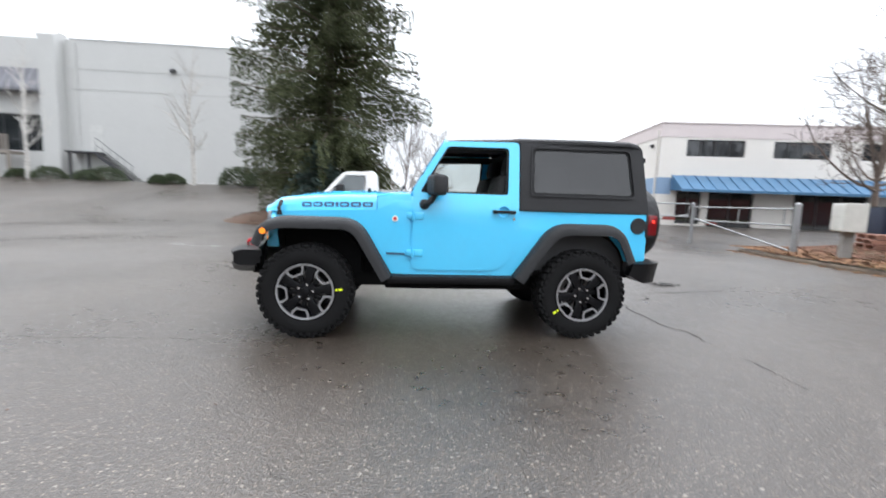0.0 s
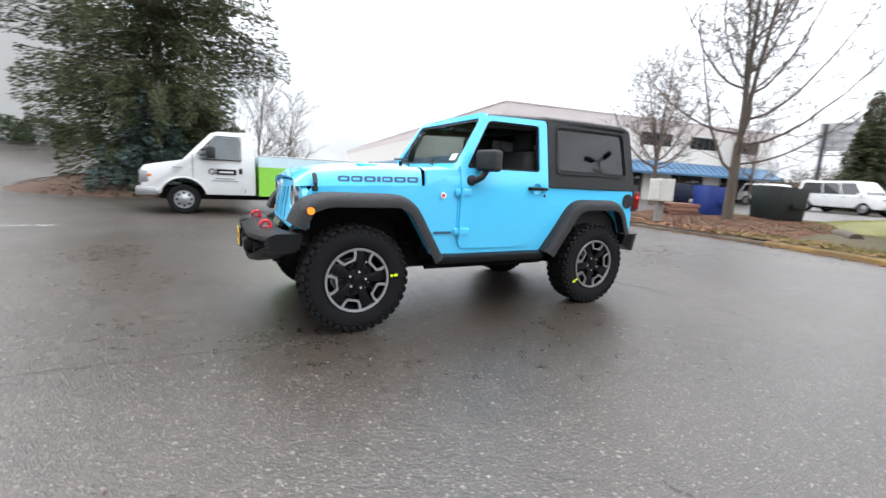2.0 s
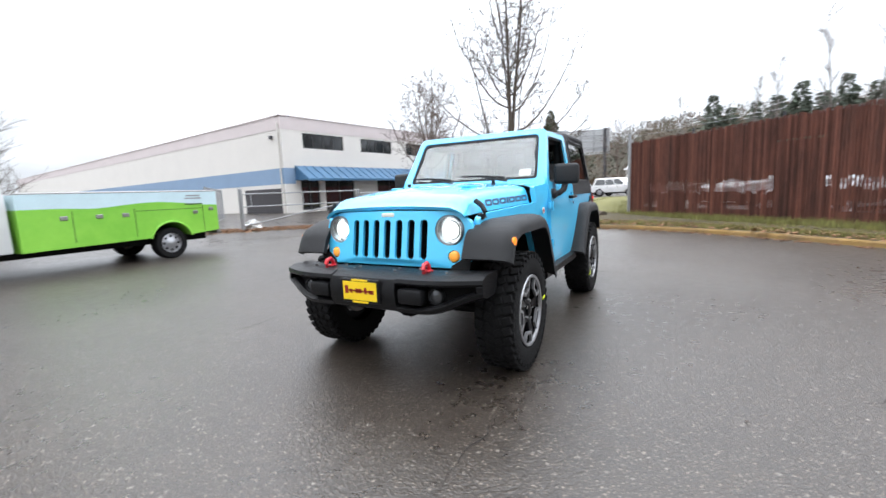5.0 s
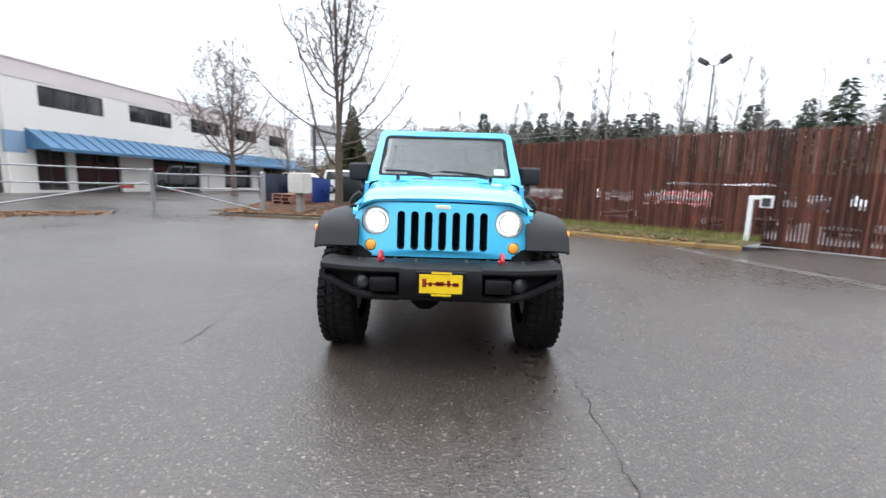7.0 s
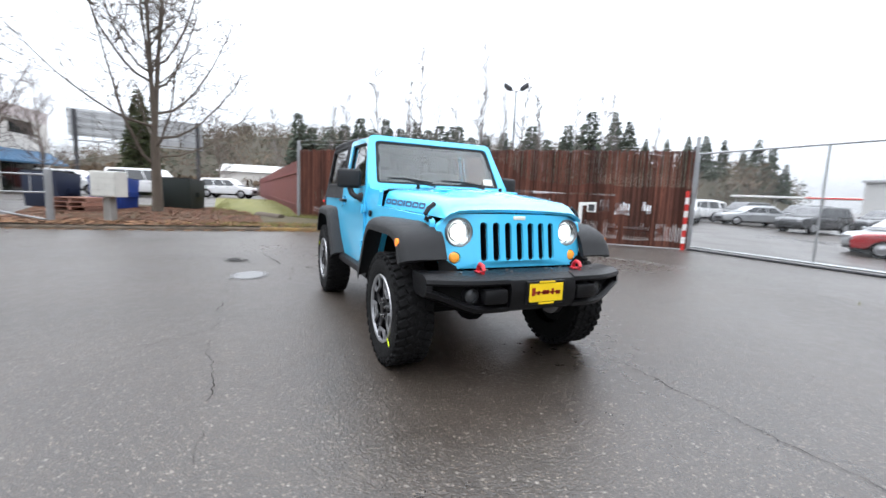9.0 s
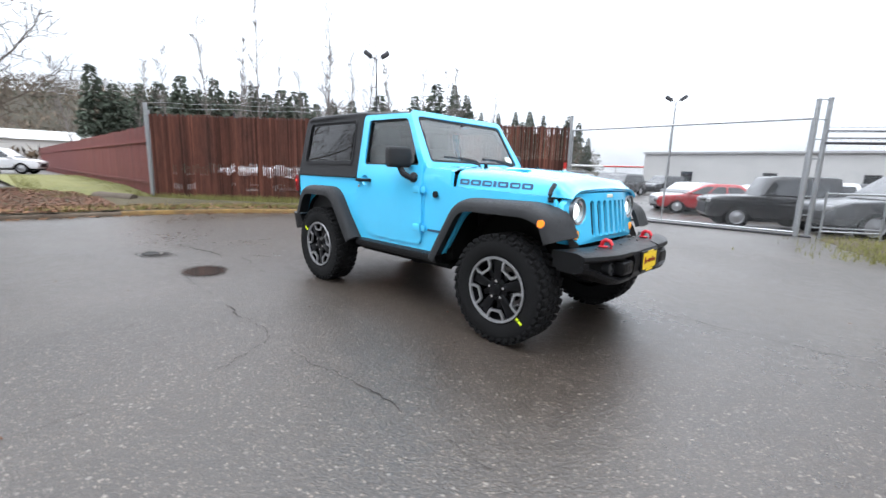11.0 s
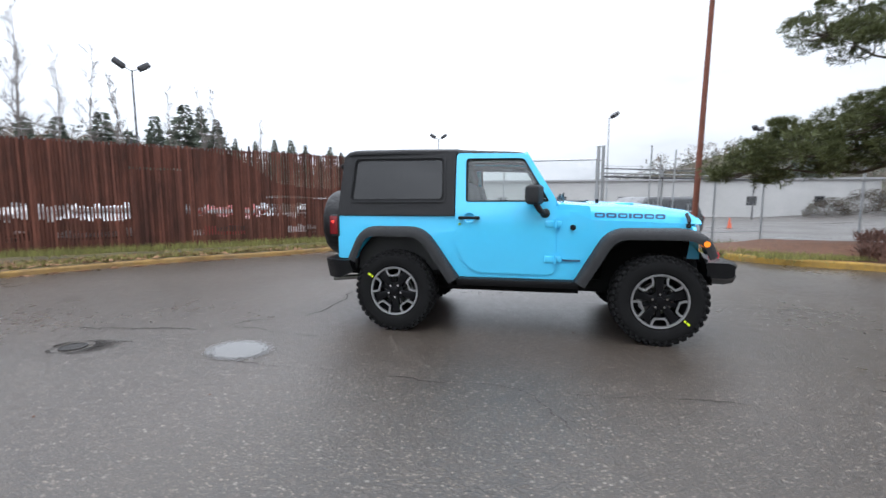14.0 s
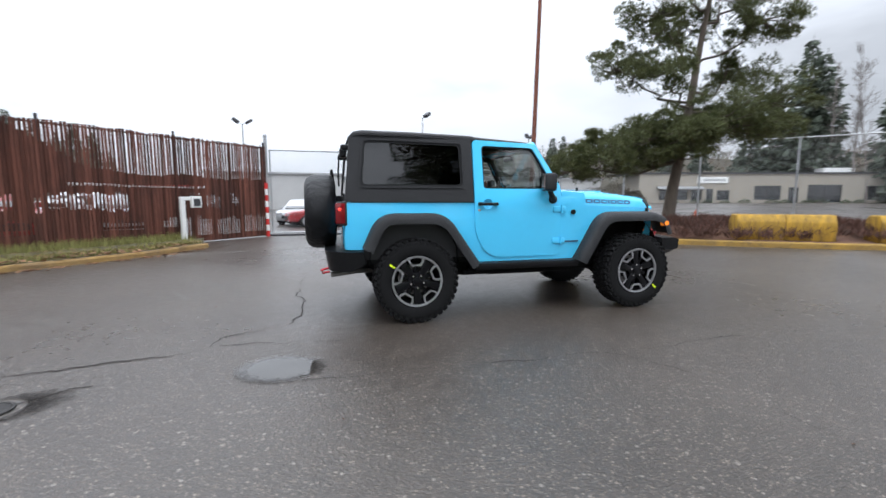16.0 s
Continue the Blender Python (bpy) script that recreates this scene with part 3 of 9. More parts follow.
def window(parent, x0, x1, z0, z1, y, panes, depth=0.08, frame_mat=None, bar=0.05):
    """A window unit in a wall's hole: frame, mullions and one pane in each light."""
    frame_mat = frame_mat or M_win_frame
    bm = bm_new()
    for a, b, c, d in ((x0, x1, z0, z0 + bar), (x0, x1, z1 - bar, z1), (x0, x0 + bar, z0 + bar, z1 - bar), (x1 - bar, x1, z0 + bar, z1 - bar)):
        box(bm, a, b, y, y + depth, c, d)
    step = (x1 - x0 - bar) / panes
    for k in range(1, panes):
        box(bm, x0 + k * step, x0 + k * step + bar, y + .004, y + depth, z0 + bar, z1 - bar)
    w = part("window", bm, frame_mat, parent)
    for k in range(panes):
        bm = bm_new()
        box(bm, x0 + bar + k * step, x0 + (k + 1) * step, y + depth * .5, y + depth * .5 + .012, z0 + bar, z1 - bar)
        part("pane", bm, M_win_dark, w)
    return w


# the beige two-storey building with a blue awning
beige = thing("office_building", "cream two-storey commercial building with blue metal awning", "building", pose(-14.1, -18.8, 0.30, 0, 0, 180 - 8.4) @ Matrix.Diagonal((1, -1, 1, 1)))
BL, BH = 24.9, 5.75
holes = []
for k in range(5):
    a = 1.45 + 4.75 * k
    holes.append((a, a + 3.2 - .1 * k, 3.96, 4.88))
shop = [(1.1, 2.5, 0.15, 2.02), (2.9, 5.4, 0.0, 2.02), (7.6, 11.6, 0.0, 2.02), (14.2, 17.6, 0.25, 2.02), (19.4, 23.5, 0.0, 2.02)]


def flip():
    return Matrix.Diagonal((1, -1, 1, 1))


def beige_front():
    w = wall_with_openings("front_wall", beige, BL, 0.0, 5.0, 0.3, holes + shop, M_wall_cream)
    w.matrix_basis = flip()
    bm = bm_new()
    box(bm, -0.02, BL + .02, -0.3, 0.02, 5.0, BH)
    box(bm, -0.06, BL + .06, -0.34, 0.06, BH, BH + 0.07)
    part("parapet", bm, M_wall_pink, beige, "pale pink parapet band")
    bm = bm_new()
    box(bm, -0.006, 0.75, -0.1, 0.006, 1.80, 2.74)
    part("band", bm, M_wall_blue, beige, "pale blue painted band")
    for a, b, c, d in holes:
        win = window(beige, a, b, c, d, -0.16, 4)
    for i, (a, b, c, d) in enumerate(shop):
        window(beige, a, b, c, d, -0.2, max(2, int((b - a) / 1.1)), bar=0.07)
    # the side wall, going back from the corner
    bm = bm_new()
    box(bm, 0.0, 0.3, -78, -0.3, 0, 5.0)
    part("side_wall", bm, M_wall_cream, beige)
    bm = bm_new()
    box(bm, -0.02, 0.3, -78, -0.3, 5.0, BH)
    box(bm, -0.06, 0.34, -78, -0.34, BH, BH + 0.07)
    part("parapet", bm, M_wall_pink, beige, "pale pink parapet band")
    bm = bm_new()
    box(bm, -0.008, 0.1, -78, -0.0, 1.80, 2.74)
    part("band", bm, M_wall_blue, beige, "pale blue painted band")
    bm = bm_new()
    box(bm, -0.03, 0.05, -4.6, -0.45, 0.0, 1.55)
    gd = part("garage_door", bm, mat("dark roller door", (0.055, 0.05, 0.055), .5, metal=.3, var=.2, scale=3), beige, "dark roller door")
    for k in range(9):
        bm = bm_new()
        box(bm, -0.045, -0.031, -4.6, -0.45, .12 + k * .16, .15 + k * .16)
        part("slat", bm, M_dark_metal, gd)
    bm = bm_new()
    box(bm, 0.35, BL - .3, -78, -0.35, BH - 0.6, BH - 0.4)
    part("roof", bm, M_dark_metal, beige)
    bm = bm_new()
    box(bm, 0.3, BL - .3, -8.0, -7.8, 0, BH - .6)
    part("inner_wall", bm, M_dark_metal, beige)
    bm = bm_new()
    box(bm, BL - .3, BL, -78, -0.3, 0, 5.0)
    part("side_wall", bm, M_wall_cream, beige)
    bm = bm_new()
    box(bm, BL - .3, BL + .02, -78, -0.3, 5.0, BH)
    part("parapet", bm, M_wall_pink, beige, "pale pink parapet band")
    bm = bm_new()
    cyl(bm, (-0.06, -0.25, 0), (-0.06, -0.25, 5.4), 0.05, n=8)
    part("downpipe", bm, M_wall_cream, beige)
    bm = bm_new()
    box(bm, -0.16, -0.0, -1.1, -0.85, 4.5, 4.68, .02)
    part("wall_lamp", bm, M_dark_metal, beige)


beige_front()


def awning(parent, x0, x1, zt, zb, out):
    """A sloping metal awning: a sheet with raised seams, a fascia, and closed ends."""
    bm = bm_new()
    prism(bm, [(0.0, zt), (out, zb), (out, zb - 0.05), (0.0, zb - 0.05)], "x", x0, x1)
    aw = part("awning", bm, M_roof_blue, parent, "blue standing seam metal awning")
    sl = math.atan2(zt - zb, out)
    ln = math.hypot(out, zt - zb)
    bm = bm_new()
    box(bm, -0.02, 0.02, 0, ln, 0, 0.045)
    seam = part("seam", bm, M_roof_blue, aw)
    n = int((x1 - x0) / 0.62)
    for k in range(n + 1):
        m = pose(x0 + 0.02 + k * (x1 - x0 - .04) / n, 0, zt + .003, -math.degrees(sl), 0, 0)
        if k == 0:
            seam.matrix_basis = m
        else:
            share("seam", seam, aw, m)
    bm = bm_new()
    box(bm, x0 - .01, x1 + .01, out - .01, out + .03, zb - .12, zb + .02)
    part("fascia", bm, M_roof_blue, aw)


awning(beige, 0.75, 24.6, 2.88, 2.05, 1.25)

# the grey tilt-up building
grey = thing("warehouse_building", "large grey tilt-up concrete building with two reveal lines", "building", pose(24.6, -30.2, 2.05, 0, 0, 179.4) @ Matrix.Diagonal((1, -1, 1, 1)))
GH = 10.0


def grey_front():
    w = wall_with_openings("front_wall", grey, 9.0, 0, GH, 0.3, [(0.6, 7.35, 1.95, 4.6)], M_wall_grey)
    w.matrix_basis = flip() @ pose(-9.0, 0.15, 0)
    window(grey, -8.4, -1.65, 1.95, 4.6, -0.4, 6)
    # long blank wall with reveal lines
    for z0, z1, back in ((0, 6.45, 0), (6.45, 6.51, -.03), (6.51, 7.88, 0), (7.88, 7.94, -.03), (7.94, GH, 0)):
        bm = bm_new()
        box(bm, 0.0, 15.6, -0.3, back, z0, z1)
        part("reveal" if back else "wall_panel", bm, M_wall_grey, grey)
    bm = bm_new()
    box(bm, 0.0, 15.6, -0.34, 0.04, GH, GH + .06)
    part("coping", bm, mat("coping metal", (0.42, 0.42, 0.42), .5, scale=2), grey)
    bm = bm_new()
    tube(bm, [(.45, .06, 0.2), (.45, .06, GH - .2)], .05, 8)
    part("downpipe", bm, M_wall_grey, grey)
    bm = bm_new()
    box(bm, 15.3, 15.6, -30, -0.3, 0, GH)
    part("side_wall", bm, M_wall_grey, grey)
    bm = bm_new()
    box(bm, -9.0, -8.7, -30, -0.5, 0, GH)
    part("side_wall", bm, M_wall_grey, grey)
    bm = bm_new()
    box(bm, -8.6, 15.2, -30, -0.35, GH - .5, GH - .3)
    part("roof", bm, M_dark_metal, grey)
    bm = bm_new()
    prism(bm, [(-0.5, 0.0), (0.75, 0.0), (0.75, GH + .05), (0.15, GH + .35), (-.5, GH + .35)], "x", -1.6, -0.45)
    part("buttress", bm, M_wall_grey, grey)
    bm = bm_new()
    prism(bm, [(-.15, 7.85), (.75, 6.3), (.75, 6.1), (-.15, 6.1)], "x", -9, -1.62)
    cn = part("canopy", bm, mat("grey canopy metal", (0.17, 0.17, 0.19), .5, metal=.3, scale=3), grey, "dark grey ribbed canopy")
    for k in range(14):
        bm = bm_new()
        tube(bm, [(-8.8 + k * .54, -.13, 7.87), (-8.8 + k * .54, .77, 6.32)], .03, 5)
        part("rib", bm, M_dark_metal, cn)
    bm = bm_new()
    box(bm, 7.0, 7.35, 0.0, 0.22, 8.05, 8.28, .03)
    box(bm, 7.05, 7.3, 0.2, 0.42, 7.98, 8.15, .03)
    part("flood_light", bm, M_dark_metal, grey)
    # door with landing and stair
    bm = bm_new()
    box(bm, 1.15, 2.1, 0.0, 0.05, 1.98, 4.0, .01)
    part("door", bm, mat("grey door", (0.53, 0.53, 0.51), .6, scale=2), grey)
    st = new("stair")
    st.parent = grey
    bm = bm_new()
    box(bm, .1, 2.2, 0.05, 1.1, 1.86, 1.98)
    box(bm, .25, .37, .85, 1.0, 0, 1.86)
    box(bm, 1.5, 1.62, .85, 1.0, 0, 1.86)
    part("landing", bm, M_dark_metal, st)
    bm = bm_new()
    box(bm, 0, .26, 0.1, 1.1, -0.04, 0.0)
    tr = part("tread", bm, M_dark_metal, st)
    for k in range(10):
        m = pose(2.2 + k * .24, 0, 1.80 - k * .18)
        if k == 0:
            tr.matrix_basis = m
        else:
            share("tread", tr, st, m)
    bm = bm_new()
    prism(bm, [(2.2, 1.95), (4.65, .05), (4.65, -.15), (2.2, 1.65)], "y", 1.1, 1.15)
    part("stringer", bm, M_dark_metal, st)
    bm = bm_new()
    y = 1.1
    tube(bm, [(2.2, y, 2.95), (4.7, y, 1.0)], .02)
    tube(bm, [(2.2, y, 2.45), (4.7, y, .5)], .016)
    for k in range(6):
        tube(bm, [(2.2 + k * .48, y, 2.0 - k * .37), (2.2 + k * .48, y, 2.95 - k * .37)], .016)
    part("handrail", bm, M_dark_metal, st)
    tim = mat("weathered timber", (0.25, 0.22, 0.19), .8, scale=3)
    bm = bm_new()
    box(bm, -5.4, -3.3, .2, 1.5, 1.6, 1.8)
    box(bm, -5.4, -3.3, 1.42, 1.54, 2.82, 2.90)
    box(bm, -3.5, -3.34, 1.3, 1.46, 0, 1.6)
    bal = part("balcony", bm, tim, grey, "weathered timber landing rail")
    bm = bm_new()
    box(bm, -.05, .05, 1.46, 1.50, 1.8, 2.82)
    pk = part("picket", bm, tim, bal)
    for k in range(10):
        if k == 0:
            pk.matrix_basis = pose(-5.3, 0, 0)
        else:
            share("picket", pk, bal, pose(-5.3 + k * .215, 0, 0))


grey_front()

# ---- the slatted fence ----
fence = thing("slat_fence", "tall rust-brown slatted fence with ragged gaps and grass at its foot", "fence")
F_dir = (FENCE_G - FENCE_C)
F_len = F_dir.length
F_dir.normalize()
F_ang = math.degrees(math.atan2(F_dir.y, F_dir.x))
fence.matrix_basis = pose(FENCE_C.x, FENCE_C.y, 0.08, 0, 0, F_ang)


def slat_fence():
    rnd = random.Random(21)
    bm = bm_new()
    box(bm, -0.0255, 0.0255, -0.008, 0.008, 0, 1.0, .003)
    picket = part("picket", bm, M_slat, fence)
    bm = bm_new()
    box(bm, -0.076, 0.076, -0.008, 0.008, 0, 1.0)
    board = part("board", bm, M_slat, fence)
    first = [True, True]

    def put(kind, x, y, z0, h, tilt):
        src = picket if kind == 0 else board
        m = pose(x, y, z0, 0, tilt, rnd.uniform(-4, 4)) @ Matrix.Diagonal((1, 1, h, 1))
        if first[kind]:
            src.matrix_basis, first[kind] = m, False
        else:
            share(("picket", "board")[kind], src, fence, m)
    n = int(F_len / 0.07)
    for k in range(n):
        x = 0.06 + k * 0.07
        s = x / F_len
        top = 2.63 + rnd.uniform(-.018, .022) - (0.05 if rnd.random() < .04 else 0)
        foot = -.06 if s > .80 else .03
        put(0, x, 0.0, foot, top - foot, rnd.uniform(-.25, .25))
        if k % 2:
            continue
        # the backing boards: full height far from the gate, lower towards it
        wave = noise.noise(Vector((x * .9, 0, 4)))
        h = 2.58 - .95 * smoothstep(.50, .72, s) + (.16 * wave if s > .55 else 0)
        h = min(2.58, h + rnd.uniform(-.02, .02))
        # rows of missing boards: a long band at waist height, a broken one below it
        solid = .385 < s < .475 or s < .03
        ragged = rnd.uniform(-.055, .055)
        cuts = []
        if not solid and (s > .86 or noise.noise(Vector((x * .8, 7, 1))) > -.10) and rnd.random() < .84:
            cuts.append(((.10 if s > .80 else .36) + .05 * noise.noise(Vector((x, 1, 1))), .56 + .10 * noise.noise(Vector((x * .9, 2, 2))) + ragged))
        if not solid and noise.noise(Vector((x * .45, 3, 6))) > -.22 and rnd.random() < .88:
            cuts.append((.84 + .14 * noise.noise(Vector((x * .7, 5, 2))) + ragged, 1.16 + .12 * noise.noise(Vector((x * .5, 9, 3))) + ragged))
        if .385 < s < .475:
            cuts.append((2.02, 2.08))
        if .62 < s < .85:
            cuts.append((1.34, 1.40 + .05 * noise.noise(Vector((x, 4, 4)))))
        z = foot + .01
        for c0, c1 in cuts + [(h, h)]:
            if min(c0, h) - z > .04:
                put(1, x + .07, .02, z, min(c0, h) - z, rnd.uniform(-.3, .3))
            z = max(z, c1)
    for z in (0.72, 1.45, 2.58):
        bm = bm_new()
        cyl(bm, (0, .05, z), (F_len, .05, z), .021, n=8)
        part("rail", bm, M_dark_metal, fence)
    for k in range(6):
        bm = bm_new()
        cyl(bm, (k * F_len / 5, .06, 0), (k * F_len / 5, .06, 2.75), .03, n=8)
        part("post", bm, M_dark_metal if k else M_galv, fence)
    for z, y in ((2.82, -.03), (2.95, -.1)):
        bm = bm_new()
        tube(bm, [(x * F_len / 20, y + .05, z + .02 * math.sin(x * 2)) for x in range(0, 9)], .004, 4)
        part("barbed_wire", bm, M_galv, fence)
    # the corner post
    bm = bm_new()
    cyl(bm, (-.05, .0, -.1), (-.05, .0, 2.95), .055, n=12)
    part("corner_post", bm, M_galv, fence)


# the red fence that leads away from the corner
red_fence = thing("board_fence", "faded red board fence leading away from the corner post", "fence", pose(FENCE_C.x - .05, FENCE_C.y, .06, 0, 0, 180))


def board_fence():
    rnd = random.Random(5)
    bm = bm_new()
    box(bm, -.07, .07, -.012, .012, 0, 1, .004)
    b = part("board", bm, M_fence_red, red_fence)
    for k in range(300):
        m = pose(.1 + k * .15, 0, 0, 0, rnd.uniform(-.3, .3), 0) @ Matrix.Diagonal((1, 1, 2.3 + rnd.uniform(-.03, .03), 1))
        if k:
            share("board", b, red_fence, m)
        else:
            b.matrix_basis = m
    for z in (.5, 1.8):
        bm = bm_new()
        box(bm, 0, 45, .014, .06, z, z + .09)
        part("rail", bm, M_fence_red, red_fence)

# ---- the blue off-road car ----
M_blue = mat("bright sky blue car paint", (0.092, 0.575, 0.91), 0.20, var=0.03, scale=1.5, coat=0.6, rvar=0.04)
M_black_plastic = mat("black textured plastic", (0.020, 0.0205, 0.022), 0.58, spec=0.33, var=0.2, scale=14, bump=0.35, bscale=700)
M_hardtop = mat("black grained hardtop", (0.0178, 0.0178, 0.0192), 0.55, spec=0.30, var=0.15, scale=9, bump=0.35, bscale=600)
M_black = mat("satin black steel", (0.007, 0.007, 0.0078), 0.34, spec=0.22, var=0.25, scale=9, bump=0.2, bscale=400)
M_under = mat("dirty underbody black", (0.007, 0.007, 0.007), 0.85, spec=0.15, var=0.4, scale=6)
M_rubber = mat("tyre rubber", (0.0078, 0.0077, 0.008), 0.75, spec=0.18, var=0.3, scale=12, bump=0.3, bscale=250)
M_wheel_black = mat("gloss black wheel", (0.005, 0.005, 0.006), 0.3, spec=0.2, var=0.2, scale=10)
M_silver = mat("machined aluminium", (0.40, 0.40, 0.41), 0.42, metal=0.85, var=0.1, scale=15)
M_chrome = mat("chrome", (0.8, 0.8, 0.8), 0.08, metal=1.0, var=0.03, scale=4, rvar=0.02)
M_tow = mat("red tow hook enamel", (0.55, 0.015, 0.025), 0.35, var=0.12, scale=14)
M_head = emitter("lit headlight", (1.0, 0.98, 0.94), 2.2)
M_signal = emitter("lit turn signal lens", (0.92, 0.36, 0.05), 0.26)
M_orange_lit = emitter("lit amber lens", (1.0, 0.26, 0.02), 0.6)
M_tail = mat("red tail lens", (0.17, 0.006, 0.009), 0.12, var=0.2, scale=25)
M_tail_lit = emitter("lit red lens", (1.0, 0.05, 0.03), 1.0)
M_glass_front = glass("windscreen glass", (0.86, 0.95, 0.94), 0.0, 0.80, 1.75)
M_glass_side = glass("side glass", (0.80, 0.87, 0.85), 0.0, 0.80, 1.5)
M_glass_tint = glass("dark tinted glass", (0.22, 0.23, 0.26), 0.0, 0.12, 1.5)
M_seat = mat("black seat cloth", (0.020, 0.020, 0.021), 0.85, var=0.3, scale=12, bump=0.3, bscale=200)
M_dash = mat("black dashboard", (0.022, 0.022, 0.023), 0.6, var=0.2, scale=8)
M_plate_yellow = mat("yellow dealer plate", (0.90, 0.62, 0.01), 0.4, var=0.06, scale=9)
M_plate_red = mat("dark red print", (0.30, 0.02, 0.01), 0.5, var=0.1, scale=20)
M_decal = mat("slate decal", (0.035, 0.09, 0.17), 0.5, var=0.1, scale=20)
# paint, not a lamp: a weak emission is added to brighten the tyre marks
M_mark_glow = emitter("fluorescent paint mark", (0.62, 0.75, 0.02), 0.25)
M_label = mat("paper label", (0.80, 0.80, 0.70), 0.7, var=0.05, scale=20)
M_steel = mat("bare steel", (0.30, 0.29, 0.28), 0.4, metal=0.9, var=0.25, scale=12)


def plate(bm, outer, holes, axis, a, b):
    """A flat sheet with holes cut through it, from a to b along an axis."""
    def at(p, w):
        u, v = p
        return Vector({"x": (w, u, v), "y": (u, w, v), "z": (u, v, w)}[axis])
    loops = []
    es = []
    for loop in [outer] + holes:
        vs = [bm.verts.new(at(p, a)) for p in loop]
        loops.append(vs)
        es += [bm.edges.new((vs[i], vs[(i + 1) % len(vs)])) for i in range(len(vs))]
    out = bmesh.ops.triangle_fill(bm, edges=es, use_beauty=True, use_dissolve=False)
    fs = [f for f in out["geom"] if isinstance(f, bmesh.types.BMFace)]
    d = at((0, 0), b) - at((0, 0), a)
    new_of = {v: bm.verts.new(v.co + d) for loop in loops for v in loop}
    for f in fs:
        bm.faces.new([new_of[v] for v in reversed(f.verts)])
    for vs in loops:
        for i in range(len(vs)):
            p, q = vs[i], vs[(i + 1) % len(vs)]
            bm.faces.new((p, q, new_of[q], new_of[p]))
    return loops


def bend(bm, fn, start=0):
    for v in list(bm.verts)[start:]:
        v.co = Vector(fn(v.co))


def side_y(x, z):
    """Half width of the body's skin at a place along it and a height."""
    y = 0.747 - 0.180 * (max(0, z - 1.13) if abs(z - 1.13) > 0.09 else (z - 1.04) ** 2 / 0.36)
    if z < 0.9:
        y -= 0.02 * ((0.9 - z) / 0.36) ** 2
    y -= 0.030 * smoothstep(-0.7, -1.85, x)
    if x > 0.33:
        y -= 0.135 * ((x - 0.33) / 1.27) ** 1.1
    return y


def skin(bm, s, base=0.747):
    """Lays a flat side panel, drawn at y = base, onto the body's skin on side s."""
    for v in bm.verts:
        v.co.y = s * (v.co.y - base + side_y(v.co.x, v.co.z))


off_roader = thing("car", "bright sky-blue two-door off-road car with black hardtop", "car")
off_roader.matrix_basis = pose(0, 0.008, 0)


